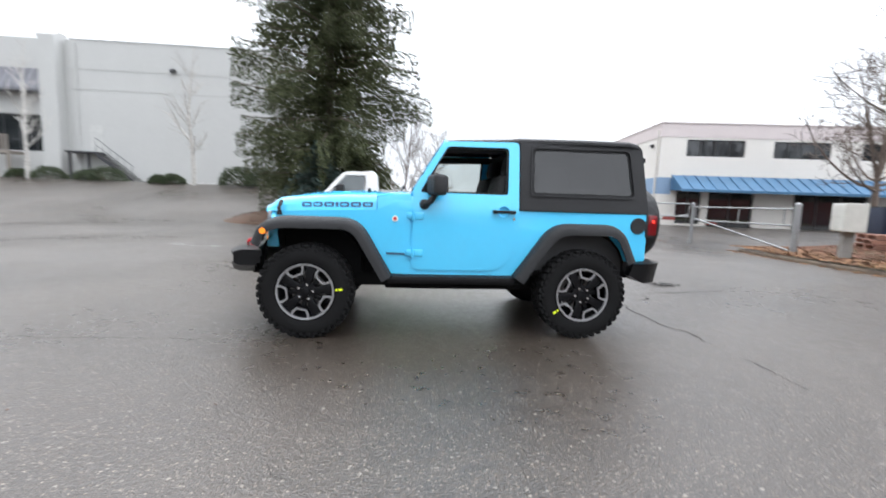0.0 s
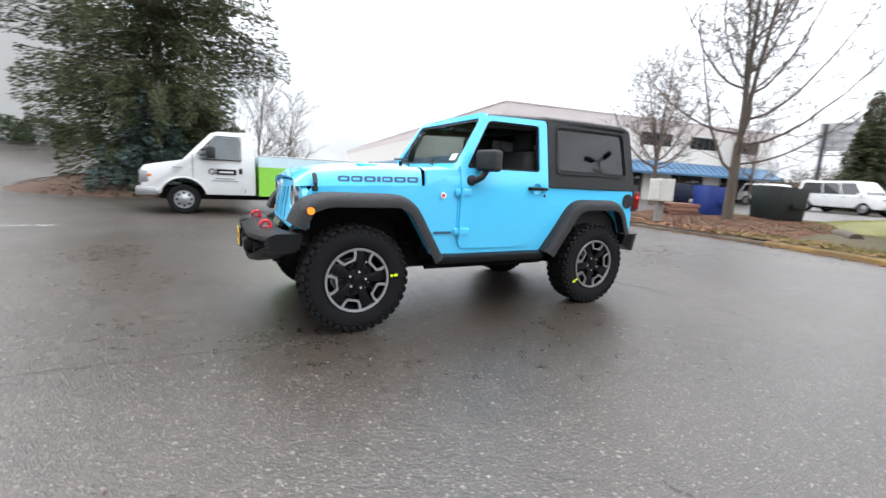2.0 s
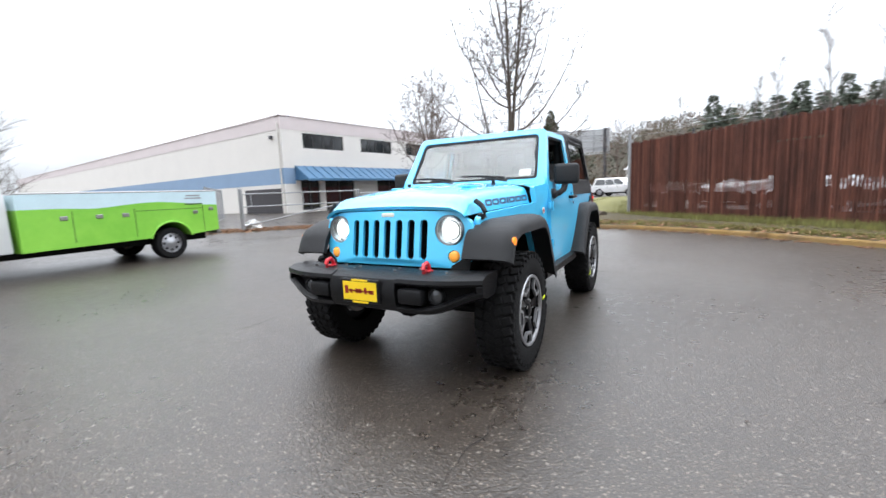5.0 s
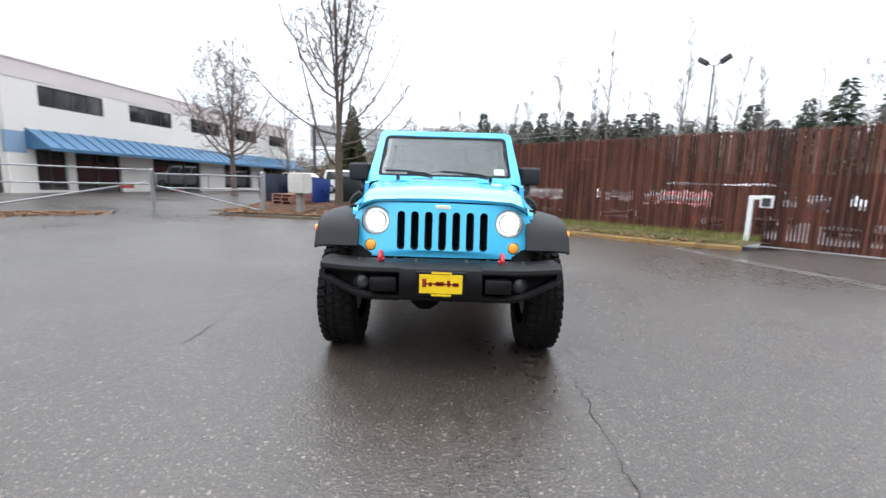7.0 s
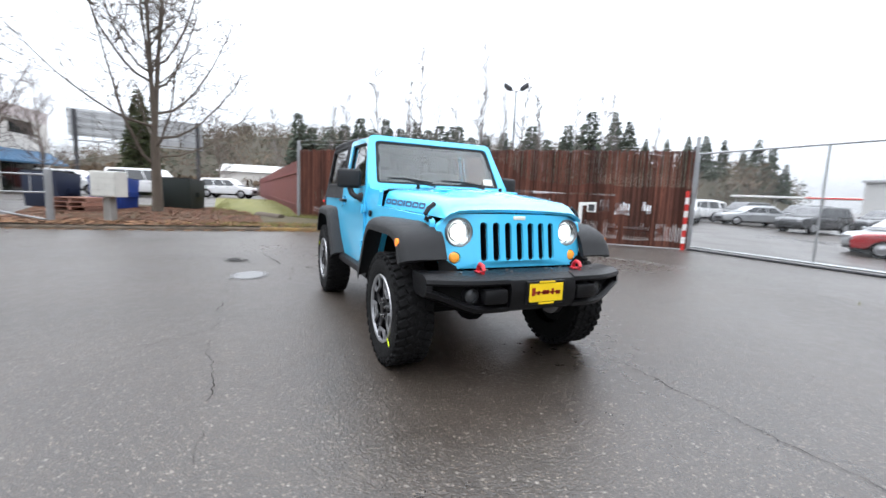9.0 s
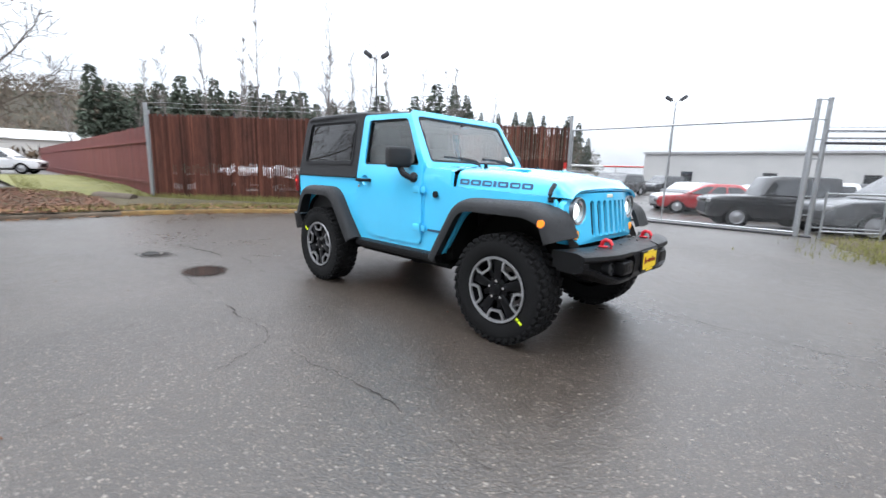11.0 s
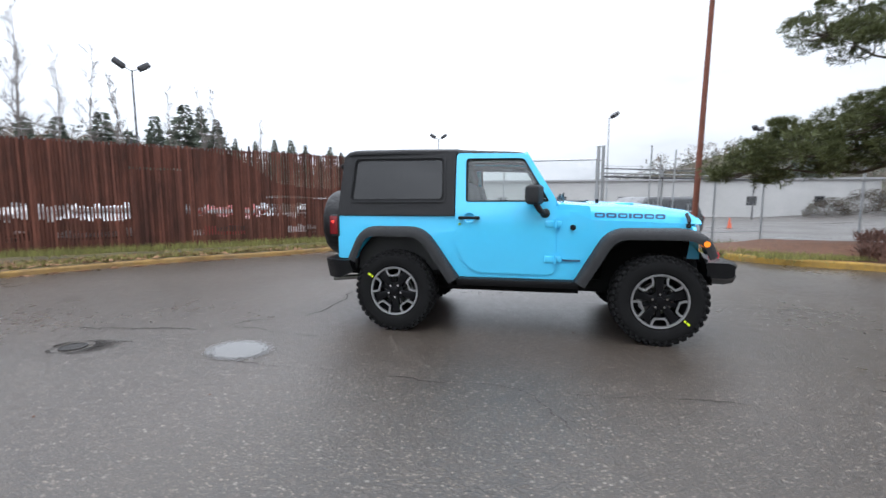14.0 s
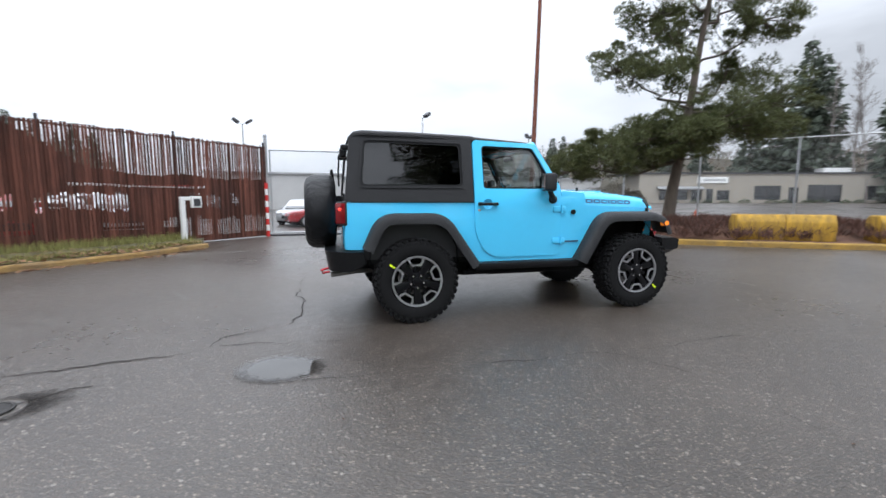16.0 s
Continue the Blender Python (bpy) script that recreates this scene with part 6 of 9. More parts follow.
def put_wheels():
    w = make_wheel()
    marks = {(1, 1): -3, (-1, 1): 216, (1, -1): 39, (-1, -1): 213}
    for i, (sx, sy) in enumerate(((1, 1), (-1, 1), (1, -1), (-1, -1))):
        base = Matrix.Translation((1.212 * sx, .728 * sy, .402))
        turn = Matrix.Rotation(radians(0 if sy > 0 else 180), 4, "Z") @ Matrix.Rotation(radians((0, 38, 14, -21)[i]), 4, "Y")
        o = w if i == 0 else copy_thing(w, base @ turn)
        o.matrix_basis = base @ turn
        ang = radians({(1, 1): 175, (-1, 1): 328, (1, -1): 321, (-1, -1): 147}[(sx, sy)])
        for r, ln in ((.262, .018), (.295, .032)):
            bm = bm_new()
            box(bm, -ln / 2, ln / 2, -.002, .002, -.009, .009)
            c = Vector((r * math.cos(ang), 0, r * math.sin(ang)))
            m = Matrix.Translation((1.212 * sx + c.x, sy * (.728 + .131), .402 + c.z)) @ Matrix.Rotation(-ang, 4, "Y")
            bmesh.ops.transform(bm, matrix=m, verts=bm.verts)
            part("paint_mark", bm, M_mark_glow, off_roader, "fluorescent yellow paint mark")


car_side(1)
car_side(-1)
car_front()
car_shell()
car_bumpers()
put_wheels()

# ---- trees ----
def spray_mesh(name, base, tips, width, material, parent):
    """Narrow leaf blades, each from a base point to a tip."""
    b, t = np.array(base), np.array(tips)
    d = t - b
    side = np.cross(d, np.random.RandomState(len(b)).normal(size=d.shape))
    side /= np.linalg.norm(side, axis=1)[:, None] + 1e-9
    w = np.asarray(width).reshape(-1, 1) if np.ndim(width) else width
    mid = b + d * .45
    vs = np.stack([b, mid - side * w, t, mid + side * w], 1).reshape(-1, 3)
    n = len(b)
    fs = [(4 * i, 4 * i + 1, 4 * i + 2, 4 * i + 3) for i in range(n)]
    return raw(name, vs.tolist(), fs, material, parent)


def limbs_mesh(name, segs, material, parent, sides=5):
    """Tapered bars: segments of (p, q, r_p, r_q)."""
    vs, fs = [], []
    for p, q, r0, r1 in segs:
        p, q = Vector(p), Vector(q)
        m = (q - p).to_track_quat("Z", "Y").to_matrix()
        k = len(vs)
        n = sides if r0 > .02 else 3
        for c, r in ((p, r0), (q, r1)):
            vs += [c + m @ Vector((r * math.cos(6.2832 * i / n), r * math.sin(6.2832 * i / n), 0)) for i in range(n)]
        fs += [(k + i, k + (i + 1) % n, k + n + (i + 1) % n, k + n + i) for i in range(n)]
    return raw(name, vs, fs, material, parent, smooth=True)


def conifer(name, m, h, r, blades_per, seed, material, label, z0=.6, whorl=.42, category="tree", group="", leaf=.22, trunk_r=.2, shape=.85, hang=.16, low=0.0, slim=1.0, fan=.34, swing=.9, extra=0, inner=.8):
    """A spruce or fir: whorls of drooping boughs, each hung with needle sprays."""
    rnd = random.Random(seed)
    tr = thing(name, label, category, m, group)
    segs = [((0, 0, -.2), (0, 0, h * .5), trunk_r, trunk_r * .55), ((0, 0, h * .5), (0, 0, h), trunk_r * .55, .015)]
    base, tips, wid = [], [], []
    z = z0
    while z < h * .985:
        k = 1 - (z - z0) / (h - z0)
        reach = r * k ** shape * (1 - .45 * smoothstep(low, z0, z) if low else 1)
        n = rnd.randint(5, 8) + extra if reach > .8 else 4
        a0 = rnd.uniform(0, 6.28)
        for j in range(n):
            a = a0 + 6.283 * j / n + rnd.uniform(-.35, .35)
            ln = reach * rnd.uniform(.62, 1.1)
            droop = rnd.uniform(.05, .28) * ln - .12 * ln * (1 - k)
            c, s = math.cos(a), math.sin(a)
            pts = []
            for q in range(6):
                t = q / 5
                pts.append((c * ln * t, s * ln * t, z + .10 * ln * t - droop * t * t * 1.6 + .18 * ln * max(0, t - .7)))
            for p0, p1, t in zip(pts, pts[1:], range(5)):
                segs.append((p0, p1, (.018 + .012 * ln) * (1 - t / 6), (.018 + .012 * ln) * (1 - (t + 1) / 6)))
            cnt = max(6, int(blades_per * ln / r))
            for _ in range(cnt):
                t = rnd.uniform(.05, 1.0) ** inner
                q = min(4, int(t * 5))
                f = t * 5 - q
                p = [pts[q][i] + (pts[q + 1][i] - pts[q][i]) * f for i in range(3)]
                spread = fan * ln * (1.05 - t) + .10
                u, v = rnd.uniform(-1, 1) * spread, rnd.uniform(-hang, .04) * (1 + .3 * ln)
                bx = [p[0] - s * u, p[1] + c * u, p[2] + v]
                la = leaf * rnd.uniform(.6, 1.4)
                out = rnd.uniform(-swing, swing)
                base.append(bx)
                tips.append([bx[0] + la * (c * math.cos(out) - s * math.sin(out)), bx[1] + la * (s * math.cos(out) + c * math.sin(out)), bx[2] + la * rnd.uniform(-.4 - hang, .12)])
                wid.append(la * slim * rnd.uniform(.14, .26))
        z += whorl * rnd.uniform(.7, 1.25) * (.55 + .6 * k)
    limbs_mesh("trunk", segs, M_bark, tr)
    spray_mesh("crown", base, tips, wid, material, tr)
    return tr


def bare_tree(name, m, h, spread, seed, material, label, trunk_r=.16, levels=4, fork=.35, category="tree", group="", up=.55, first=.2, twig=.0045):
    """A leafless tree: limbs that part again and again into fine twigs."""
    rnd = random.Random(seed)
    tr = thing(name, label, category, m, group)
    big, fine = [], []

    def grow(p, d, ln, r, lvl):
        n = 4
        q = p
        for k in range(n):
            d = (d + Vector((rnd.gauss(0, .10), rnd.gauss(0, .10), rnd.gauss(.03, .06)))).normalized()
            q2 = q + d * ln / n
            (big if lvl <= 1 else fine).append((q, q2, r * (1 - .12 * k), r * (1 - .12 * (k + 1))))
            if lvl < levels and (k > 0 or lvl > 0):
                for _ in range(2 if lvl < 2 else rnd.choice((1, 2))):
                    a = rnd.uniform(0, 6.283)
                    side = d.orthogonal().normalized()
                    side.rotate(Matrix.Rotation(a, 3, d))
                    nd = (d * up + side * rnd.uniform(.5, .95) * spread + Vector((0, 0, .15))).normalized()
                    grow(q2, nd, ln * rnd.uniform(.36, .60), max(twig, r * .48), lvl + 1)
            q = q2
    lead = Vector((0, 0, -.2))
    n = 9
    d = Vector((0, 0, 1))
    for k in range(n):
        d = (d + Vector((rnd.gauss(0, .05), rnd.gauss(0, .05), .12))).normalized()
        q = lead + d * h / n
        r0, r1 = trunk_r * (1 - .88 * k / n), trunk_r * (1 - .88 * (k + 1) / n)
        big.append((lead, q, r0, r1))
        if (k + 1) / n > first:
            for _ in range(rnd.choice((2, 3, 3))):
                a = rnd.uniform(0, 6.283)
                ln = h * fork * (1.05 - .65 * k / n) * rnd.uniform(.6, 1.1)
                nd = Vector((math.cos(a) * spread, math.sin(a) * spread, up + .35)).normalized()
                grow(lead + (q - lead) * rnd.random(), nd, ln, max(twig * 2, .012, r0 * .42), 1)
        lead = q
    limbs_mesh("trunk", big, material, tr, 6)
    limbs_mesh("twig_crown", fine, material, tr, 3)
    return tr


def forked_tree(name, m, h, seed, material, label, leaders, laterals, r0=.23, fork=3.0, fine=1.0, twig=.0045, category="tree"):
    """A leafless tree whose trunk parts into upright leaders, with long limbs that curve upwards.
    leaders and laterals: start height, lean in x and y at the tip, tip height, radius."""
    rnd = random.Random(seed)
    tr = thing(name, label, category, m)
    big, thin = [], []

    def shoot(pts, ra, rb, lvl):
        n = len(pts) - 1
        for k in range(n):
            a, b = ra + (rb - ra) * k / n, ra + (rb - ra) * (k + 1) / n
            (big if lvl < 2 else thin).append((pts[k], pts[k + 1], a, b))
        if lvl >= 4:
            return
        ln = sum((q - p).length for p, q in zip(pts, pts[1:]))
        step = (.42, .36, .26, .20)[lvl] / fine
        t = (.18, .15, .12, .15)[lvl] * ln
        side_a = rnd.uniform(0, 6.283)
        while t < ln * .98:
            f = t / ln * n
            k = min(n - 1, int(f))
            p = pts[k].lerp(pts[k + 1], f - k)
            d = (pts[k + 1] - pts[k]).normalized()
            side_a += 2.4 + rnd.uniform(-.5, .5)
            s = d.orthogonal().normalized()
            s.rotate(Matrix.Rotation(side_a, 3, d))
            left = ln - t
            l2 = min((2.3, 1.5, .75, .34)[lvl] * rnd.uniform(.45, 1.15), left * .75 + .25)
            if lvl < 2 or rnd.random() < .8:
                nd = (d * .55 + s * .8 + Vector((0, 0, .12))).normalized()
                ps, q = [p], p
                m2 = 4 if lvl < 2 else 2
                for _ in range(m2):
                    nd = (nd + Vector((rnd.gauss(0, .09), rnd.gauss(0, .09), .11 + rnd.gauss(0, .05)))).normalized()
                    q = q + nd * l2 / m2
                    ps.append(q)
                r = max(twig * 1.25, (ra + (rb - ra) * t / ln) * .36)
                shoot(ps, r, max(twig * .7, r * .35), lvl + 1)
            t += step * rnd.uniform(.5, 1.5) * (1 if lvl else 1.2)

    big.append((Vector((0, 0, -.2)), Vector((0, 0, .35)), r0 * 1.35, r0 * 1.05))
    big.append((Vector((0, 0, .35)), Vector((.03, 0, fork)), r0 * 1.05, r0 * .82))
    for z, lx, ly, zt, r in leaders + laterals:
        flat = (z, lx, ly, zt, r) in laterals
        pts = []
        for k in range(9):
            t = k / 8
            g = t ** .75 if flat else t ** 1.15
            u = t ** 1.35 if flat else t
            pts.append(Vector((.03 + lx * g + rnd.gauss(0, .05) * t, ly * g + rnd.gauss(0, .05) * t, z + (zt - z) * u)))
        shoot(pts, r, .012, 1 if flat else 0)
    limbs_mesh("trunk", big, material, tr, 7)
    limbs_mesh("twig_crown", thin, material, tr, 3)
    return tr


def pine(name, m, seed, label):
    """An old shore pine: a leaning trunk, crooked limbs, and rounded clumps of needles in loose masses.
    The tree's own x runs along the bed, its y away from the yard."""
    rnd = random.Random(seed)
    tr = thing(name, label, "tree", m)
    segs, base, tips, wid = [], [], [], []
    trunk = [Vector(p) for p in ((-.12, 0, -.2), (.02, 0, 1.4), (.22, -.05, 2.8), (.42, 0, 4.2), (.62, .1, 5.6), (.78, 0, 7.0), (.7, .1, 8.4), (.85, .1, 9.8))]
    rad = [.215, .165, .13, .105, .085, .065, .045, .015]
    for i in range(len(trunk) - 1):
        segs.append((trunk[i], trunk[i + 1], rad[i], rad[i + 1]))

    def at(z):
        for p, q in zip(trunk, trunk[1:]):
            if p.z <= z <= q.z:
                return p.lerp(q, (z - p.z) / (q.z - p.z))
        return trunk[-1]

    def clump(c, r, n):
        """Tufts of needles fanned out over a rounded, flat-bottomed clump."""
        for _ in range(n):
            v = Vector((rnd.gauss(0, 1), rnd.gauss(0, 1), rnd.gauss(.25, .8))).normalized()
            k = r * rnd.uniform(.35, 1.0)
            p = c + Vector((v.x * k, v.y * k, v.z * k * .55))
            for _ in range(7):
                d = (v + Vector((rnd.gauss(0, .5), rnd.gauss(0, .5), rnd.gauss(.35, .45)))).normalized() * rnd.uniform(.09, .18)
                base.append(tuple(p))
                tips.append(tuple(p + d))
                wid.append(rnd.uniform(.005, .008))

    def mass(cx, cy, cz, rx, ry, rz, count, z0):
        c = Vector((cx, cy, cz))
        p0 = at(z0)
        limb, last, r = [p0], p0, .026 + .011 * (c - p0).length
        for k in range(1, 7):
            t = k / 6
            q = p0.lerp(c, t) + Vector((rnd.gauss(0, .10), rnd.gauss(0, .10), -.25 * math.sin(3.14 * t) + rnd.gauss(0, .06)))
            segs.append((last, q, r * (1.05 - t * .7), r * (1.05 - (t + .166) * .7)))
            limb.append(q)
            last = q
        for q in limb[3:]:
            clump(q + Vector((rnd.gauss(0, .15), rnd.gauss(0, .15), .05)), rnd.uniform(.25, .4), 50)
        for _ in range(count):
            v = Vector((rnd.gauss(0, 1), rnd.gauss(0, 1), rnd.gauss(0, 1))).normalized() * rnd.random() ** .4
            g = c + Vector((v.x * rx, v.y * ry, v.z * rz))
            o = min(limb[2:], key=lambda q: (q - g).length)
            mid = o.lerp(g, .55) + Vector((0, 0, -.08))
            segs.append((o, mid, .022, .015))
            segs.append((mid, g, .015, .006))
            clump(g, rnd.choice((.16, .22, .28, .36, .46)) * rnd.uniform(.85, 1.15), int(rnd.uniform(45, 110)))
    # the low heavy boughs, drooping along the bed
    mass(0.9, -0.3, 3.25, 1.72, 1.72, 0.85, 56, 2.4)
    mass(-0.5, -0.6, 2.9, 1.49, 1.49, 0.78, 48, 2.2)
    mass(-1.8, -0.2, 2.4, 1.38, 1.38, 0.72, 42, 2.2)
    mass(-3, 0.2, 2, 0.92, 1.03, 0.55, 24, 2.2)
    mass(0.2, 1.4, 3, 1.61, 1.38, 0.78, 32, 2.3)
    mass(1.5, 0.9, 3.6, 1.26, 1.38, 0.65, 23, 2.7)
    # middle crown, open on the near side
    mass(-1.7, 0.2, 5, 0.98, 1.15, 0.72, 22, 3.9)
    mass(-0.8, -0.9, 4.6, 0.8, 0.8, 0.52, 14, 3.7)
    mass(2.7, 0.2, 3.9, 1.38, 1.38, 0.98, 26, 3.6)
    mass(3.3, 0.6, 3.2, 0.8, 1.03, 0.52, 14, 3.4)
    mass(2.3, 1.2, 5, 1.15, 1.26, 0.59, 15, 4.2)
    # upper crown
    mass(-0.7, 0, 6.4, 1.03, 1.15, 0.78, 22, 5.0)
    mass(2, -0.2, 6.1, 1.49, 1.26, 0.55, 22, 5.1)
    mass(0.6, 1.2, 6.6, 1.38, 1.03, 0.65, 14, 5.4)
    mass(-0.4, 0.2, 8, 1.38, 1.26, 0.91, 34, 6.6)
    mass(2.4, 0.2, 7.5, 1.72, 1.26, 0.65, 32, 6.2)
    mass(1, 0, 9.3, 1.26, 1.26, 0.91, 32, 8.0)
    limbs_mesh("trunk", segs, M_bark, tr, 7)
    spray_mesh("crown", base, tips, wid, M_needle_pine, tr)
    return tr


def shrub(name, m, rx, rz, n, seed, material, label, group="", leaf=.05):
    """A rounded bush of small leaves on a knot of stems."""
    rnd = random.Random(seed)
    tr = thing(name, label, "shrub", m, group)
    segs, base, tips, wid = [], [], [], []
    for k in range(10):
        a = 6.283 * k / 10
        segs.append(((0, 0, -.05), (rx * .7 * math.cos(a), rx * .7 * math.sin(a), rz * rnd.uniform(.6, 1.3)), .02, .006))
    for _ in range(n):
        v = Vector((rnd.gauss(0, 1), rnd.gauss(0, 1), abs(rnd.gauss(0, 1)))).normalized()
        k = rnd.uniform(.7, 1.0) * (1 + .18 * noise.noise(v * 2.5 + Vector((seed, 0, 0))))
        p = Vector((v.x * rx * k, v.y * rx * k, v.z * rz * 1.6 * k))
        d = (v + Vector((rnd.gauss(0, .6), rnd.gauss(0, .6), rnd.gauss(.2, .5)))).normalized() * leaf * rnd.uniform(.7, 1.5)
        base.append(p)
        tips.append(p + d)
        wid.append(leaf * rnd.uniform(.25, .4))
    limbs_mesh("stem", segs, M_bark_grey, tr, 4)
    spray_mesh("foliage", [tuple(b) for b in base], [tuple(t) for t in tips], wid, material, tr)
    return tr


def gh(x, y, dz=0.0):
    return pose(x, y, ground_height(x, y) + dz)


# the island with its big spruce
def island():
    n, rows = 40, 6
    vs, fs = [(4.2, -15.4, ground_height(4.2, -15.4) + .52)], []
    for j in range(1, rows + 1):
        for i in range(n):
            a = 6.283 * i / n
            rr = (3.7 + .5 * noise.noise(Vector((math.cos(a), math.sin(a), 2)))) * j / rows
            x, y = 4.2 + rr * 1.05 * math.cos(a) , -15.4 + rr * .62 * math.sin(a)
            vs.append((x, y, ground_height(x, y) + .52 * (1 - (j / rows) ** 2) + .03 * noise.noise(Vector((x, y, 1))) - (.02 if j == rows else 0)))
    for i in range(n):
        fs.append((0, 1 + i, 1 + (i + 1) % n))
    for j in range(rows - 1):
        for i in range(n):
            a, b = 1 + j * n + i, 1 + j * n + (i + 1) % n
            fs.append((a, b, b + n, a + n))
    tagged(raw("mulch_island", vs, fs, mat("weathered bark mulch", (0.070, 0.037, 0.026), 0.95, var=0.5, scale=2.5, bump=1.0, bscale=30, second=(0.085, 0.062, 0.038)), smooth=True), "low mound of brown bark mulch under the spruce", "planting bed", kind="structure")

    def spot(r):
        a, q = r.uniform(0, 6.283), r.random() ** .5
        x, y = 4.2 + 3.8 * q * math.cos(a), -15.4 + 2.25 * q * math.sin(a)
        return (x, y, ground_height(x, y) + .52 * (1 - q * q) + .03)
    litter("island_litter", 2600, spot, .06, M_mulch, "brown leaves and bark on the mulch mound", 21)


island()
conifer("spruce_tree", gh(3.8, -16.2), 19.5, 5.5, 2250, 11, M_needle, "tall dark green spruce on a mulch mound", z0=.9, whorl=.80, leaf=.15, trunk_r=.24, shape=.62, hang=.46, low=6.5, slim=.66, fan=.14, swing=.6, extra=1, inner=1.0)
conifer("young_spruce", gh(4.0, -14.7, .2), 3.5, 1.9, 210, 12, mat("blue spruce needles", (0.055, 0.085, 0.075), .75, var=.3, scale=3, rand=.4, island=True), "small blue-green spruce at the edge of the mulch", z0=.1, whorl=.22, leaf=.16, trunk_r=.05)
conifer("young_spruce", gh(2.3, -15.4, .2), 3.2, 1.9, 210, 13, M_needle, "small dark spruce beside the truck", z0=.1, whorl=.22, leaf=.16, trunk_r=.05)
bare_tree("bare_bush", gh(0.2, -17.6), 5.2, 1.0, 14, M_bark_grey, "tall leafless bush beside the spruce", .07, 3, .5, first=.05, up=1.0)
bare_tree("bare_bush", gh(-1.2, -18.5), 4.0, 1.0, 15, M_bark_grey, "tall leafless bush beside the spruce", .06, 3, .5, first=.05, up=1.0)
for i, (x, y, h) in enumerate(((13.6, -24.3, 8.6), (24.0, -25.3, 8.4))):
    bare_tree("birch_tree", gh(x, y), h, .75, 30 + i, M_birch, "leafless white-barked birch against the grey wall", .14, 2, .24, first=.25, group="birches by the grey building")
for i, (x, y, r) in enumerate(((15.0, -24.6, .75), (15.9, -24.7, .6), (11.0, -24.8, 1.2), (9.4, -24.7, 1.3), (8.0, -24.9, 1.2), (23.0, -25.6, .95), (19.4, -25.4, 1.1), (20.6, -25.5, .8), (24.8, -25.6, .7))):
    shrub("shrub", gh(x, y), r, r * (.62 if r > 1.15 else .5), 2600 if r > 1.15 else 1500, 40 + i, M_shrub, "clipped evergreen shrub along the grey building", "shrubs by the grey building", .11)

# by the drive gate
forked_tree("maple_tree", gh(-13.35, -4.4), 13.5, 7, M_bark, "tall leafless tree on the verge by the mailboxes",
            [(2.6, -.1, -.25, 13.4, .085), (2.5, -.9, .75, 12.9, .085), (3.4, .5, -.6, 11.6, .05)],
            [(1.7, .9, -1.5, 7.4, .055), (2.6, -2.3, 2.7, 5.6, .045), (3.0, 1.0, -3.2, 5.4, .042), (3.4, -1.9, 2.4, 7.4, .045), (2.3, 1.5, 1.1, 6.2, .04), (4.2, -1.7, 1.6, 9.0, .042), (4.4, 1.3, -2.0, 8.0, .042), (4.9, .6, 1.8, 8.6, .04), (4.7, -.6, -1.9, 9.0, .04), (5.6, 1.0, 1.0, 10.0, .036), (2.7, -2.4, -.9, 4.9, .036), (6.0, -1.2, .9, 10.8, .036), (6.6, .9, -1.0, 11.2, .036), (2.0, -1.2, 2.9, 3.9, .034)], r0=.165, fork=2.7, twig=.008, fine=1.0)
forked_tree("small_bare_tree", gh(-19.5, -11.8), 8.4, 8, M_bark_grey, "round-headed leafless tree before the beige building",
            [(2.2, -.2, .2, 8.3, .09), (2.2, 1.1, -.5, 7.6, .07), (2.3, -1.2, .4, 7.5, .07)],
            [(2.2, -2.7, 1.2, 5.4, .06), (2.1, 2.8, -1.1, 5.2, .06), (2.4, .9, 2.6, 5.6, .05), (2.4, -.9, -2.6, 5.6, .05), (2.9, 2.3, 1.0, 6.6, .05), (2.9, -2.2, -.9, 6.7, .05), (2.0, 2.6, .7, 3.7, .045), (2.0, -2.7, .1, 3.8, .045)], r0=.15, fork=2.2, fine=1.05, twig=.010)
# the pine
pine("pine_tree", gh(8.35, 6.35, .15) @ pose(0, 0, 0, 0, 0, -15), 5, "crooked pine with dark green needle pads in the mulch bed")

# skyline: firs and bare alders beyond the fence
M_alder = mat("pale alder bark", (0.20, 0.175, 0.16), 0.9, var=0.2, scale=6, bump=0.3)
def spot(phi, R, z=-1.0, yaw=0.0, sx=1.0, sz=1.0):
    a = radians(phi)
    return pose(-R * math.sin(a), R * math.cos(a), z, 0, 0, yaw) @ Matrix.Diagonal((sx, sx, sz, 1))


def place_all(protos, places):
    """Put the prototypes and their copies at the places in turn."""
    for i, m in enumerate(places):
        p = protos[i % len(protos)]
        if i < len(protos):
            p.matrix_basis = m
        else:
            copy_thing(p, m).matrix_basis = m


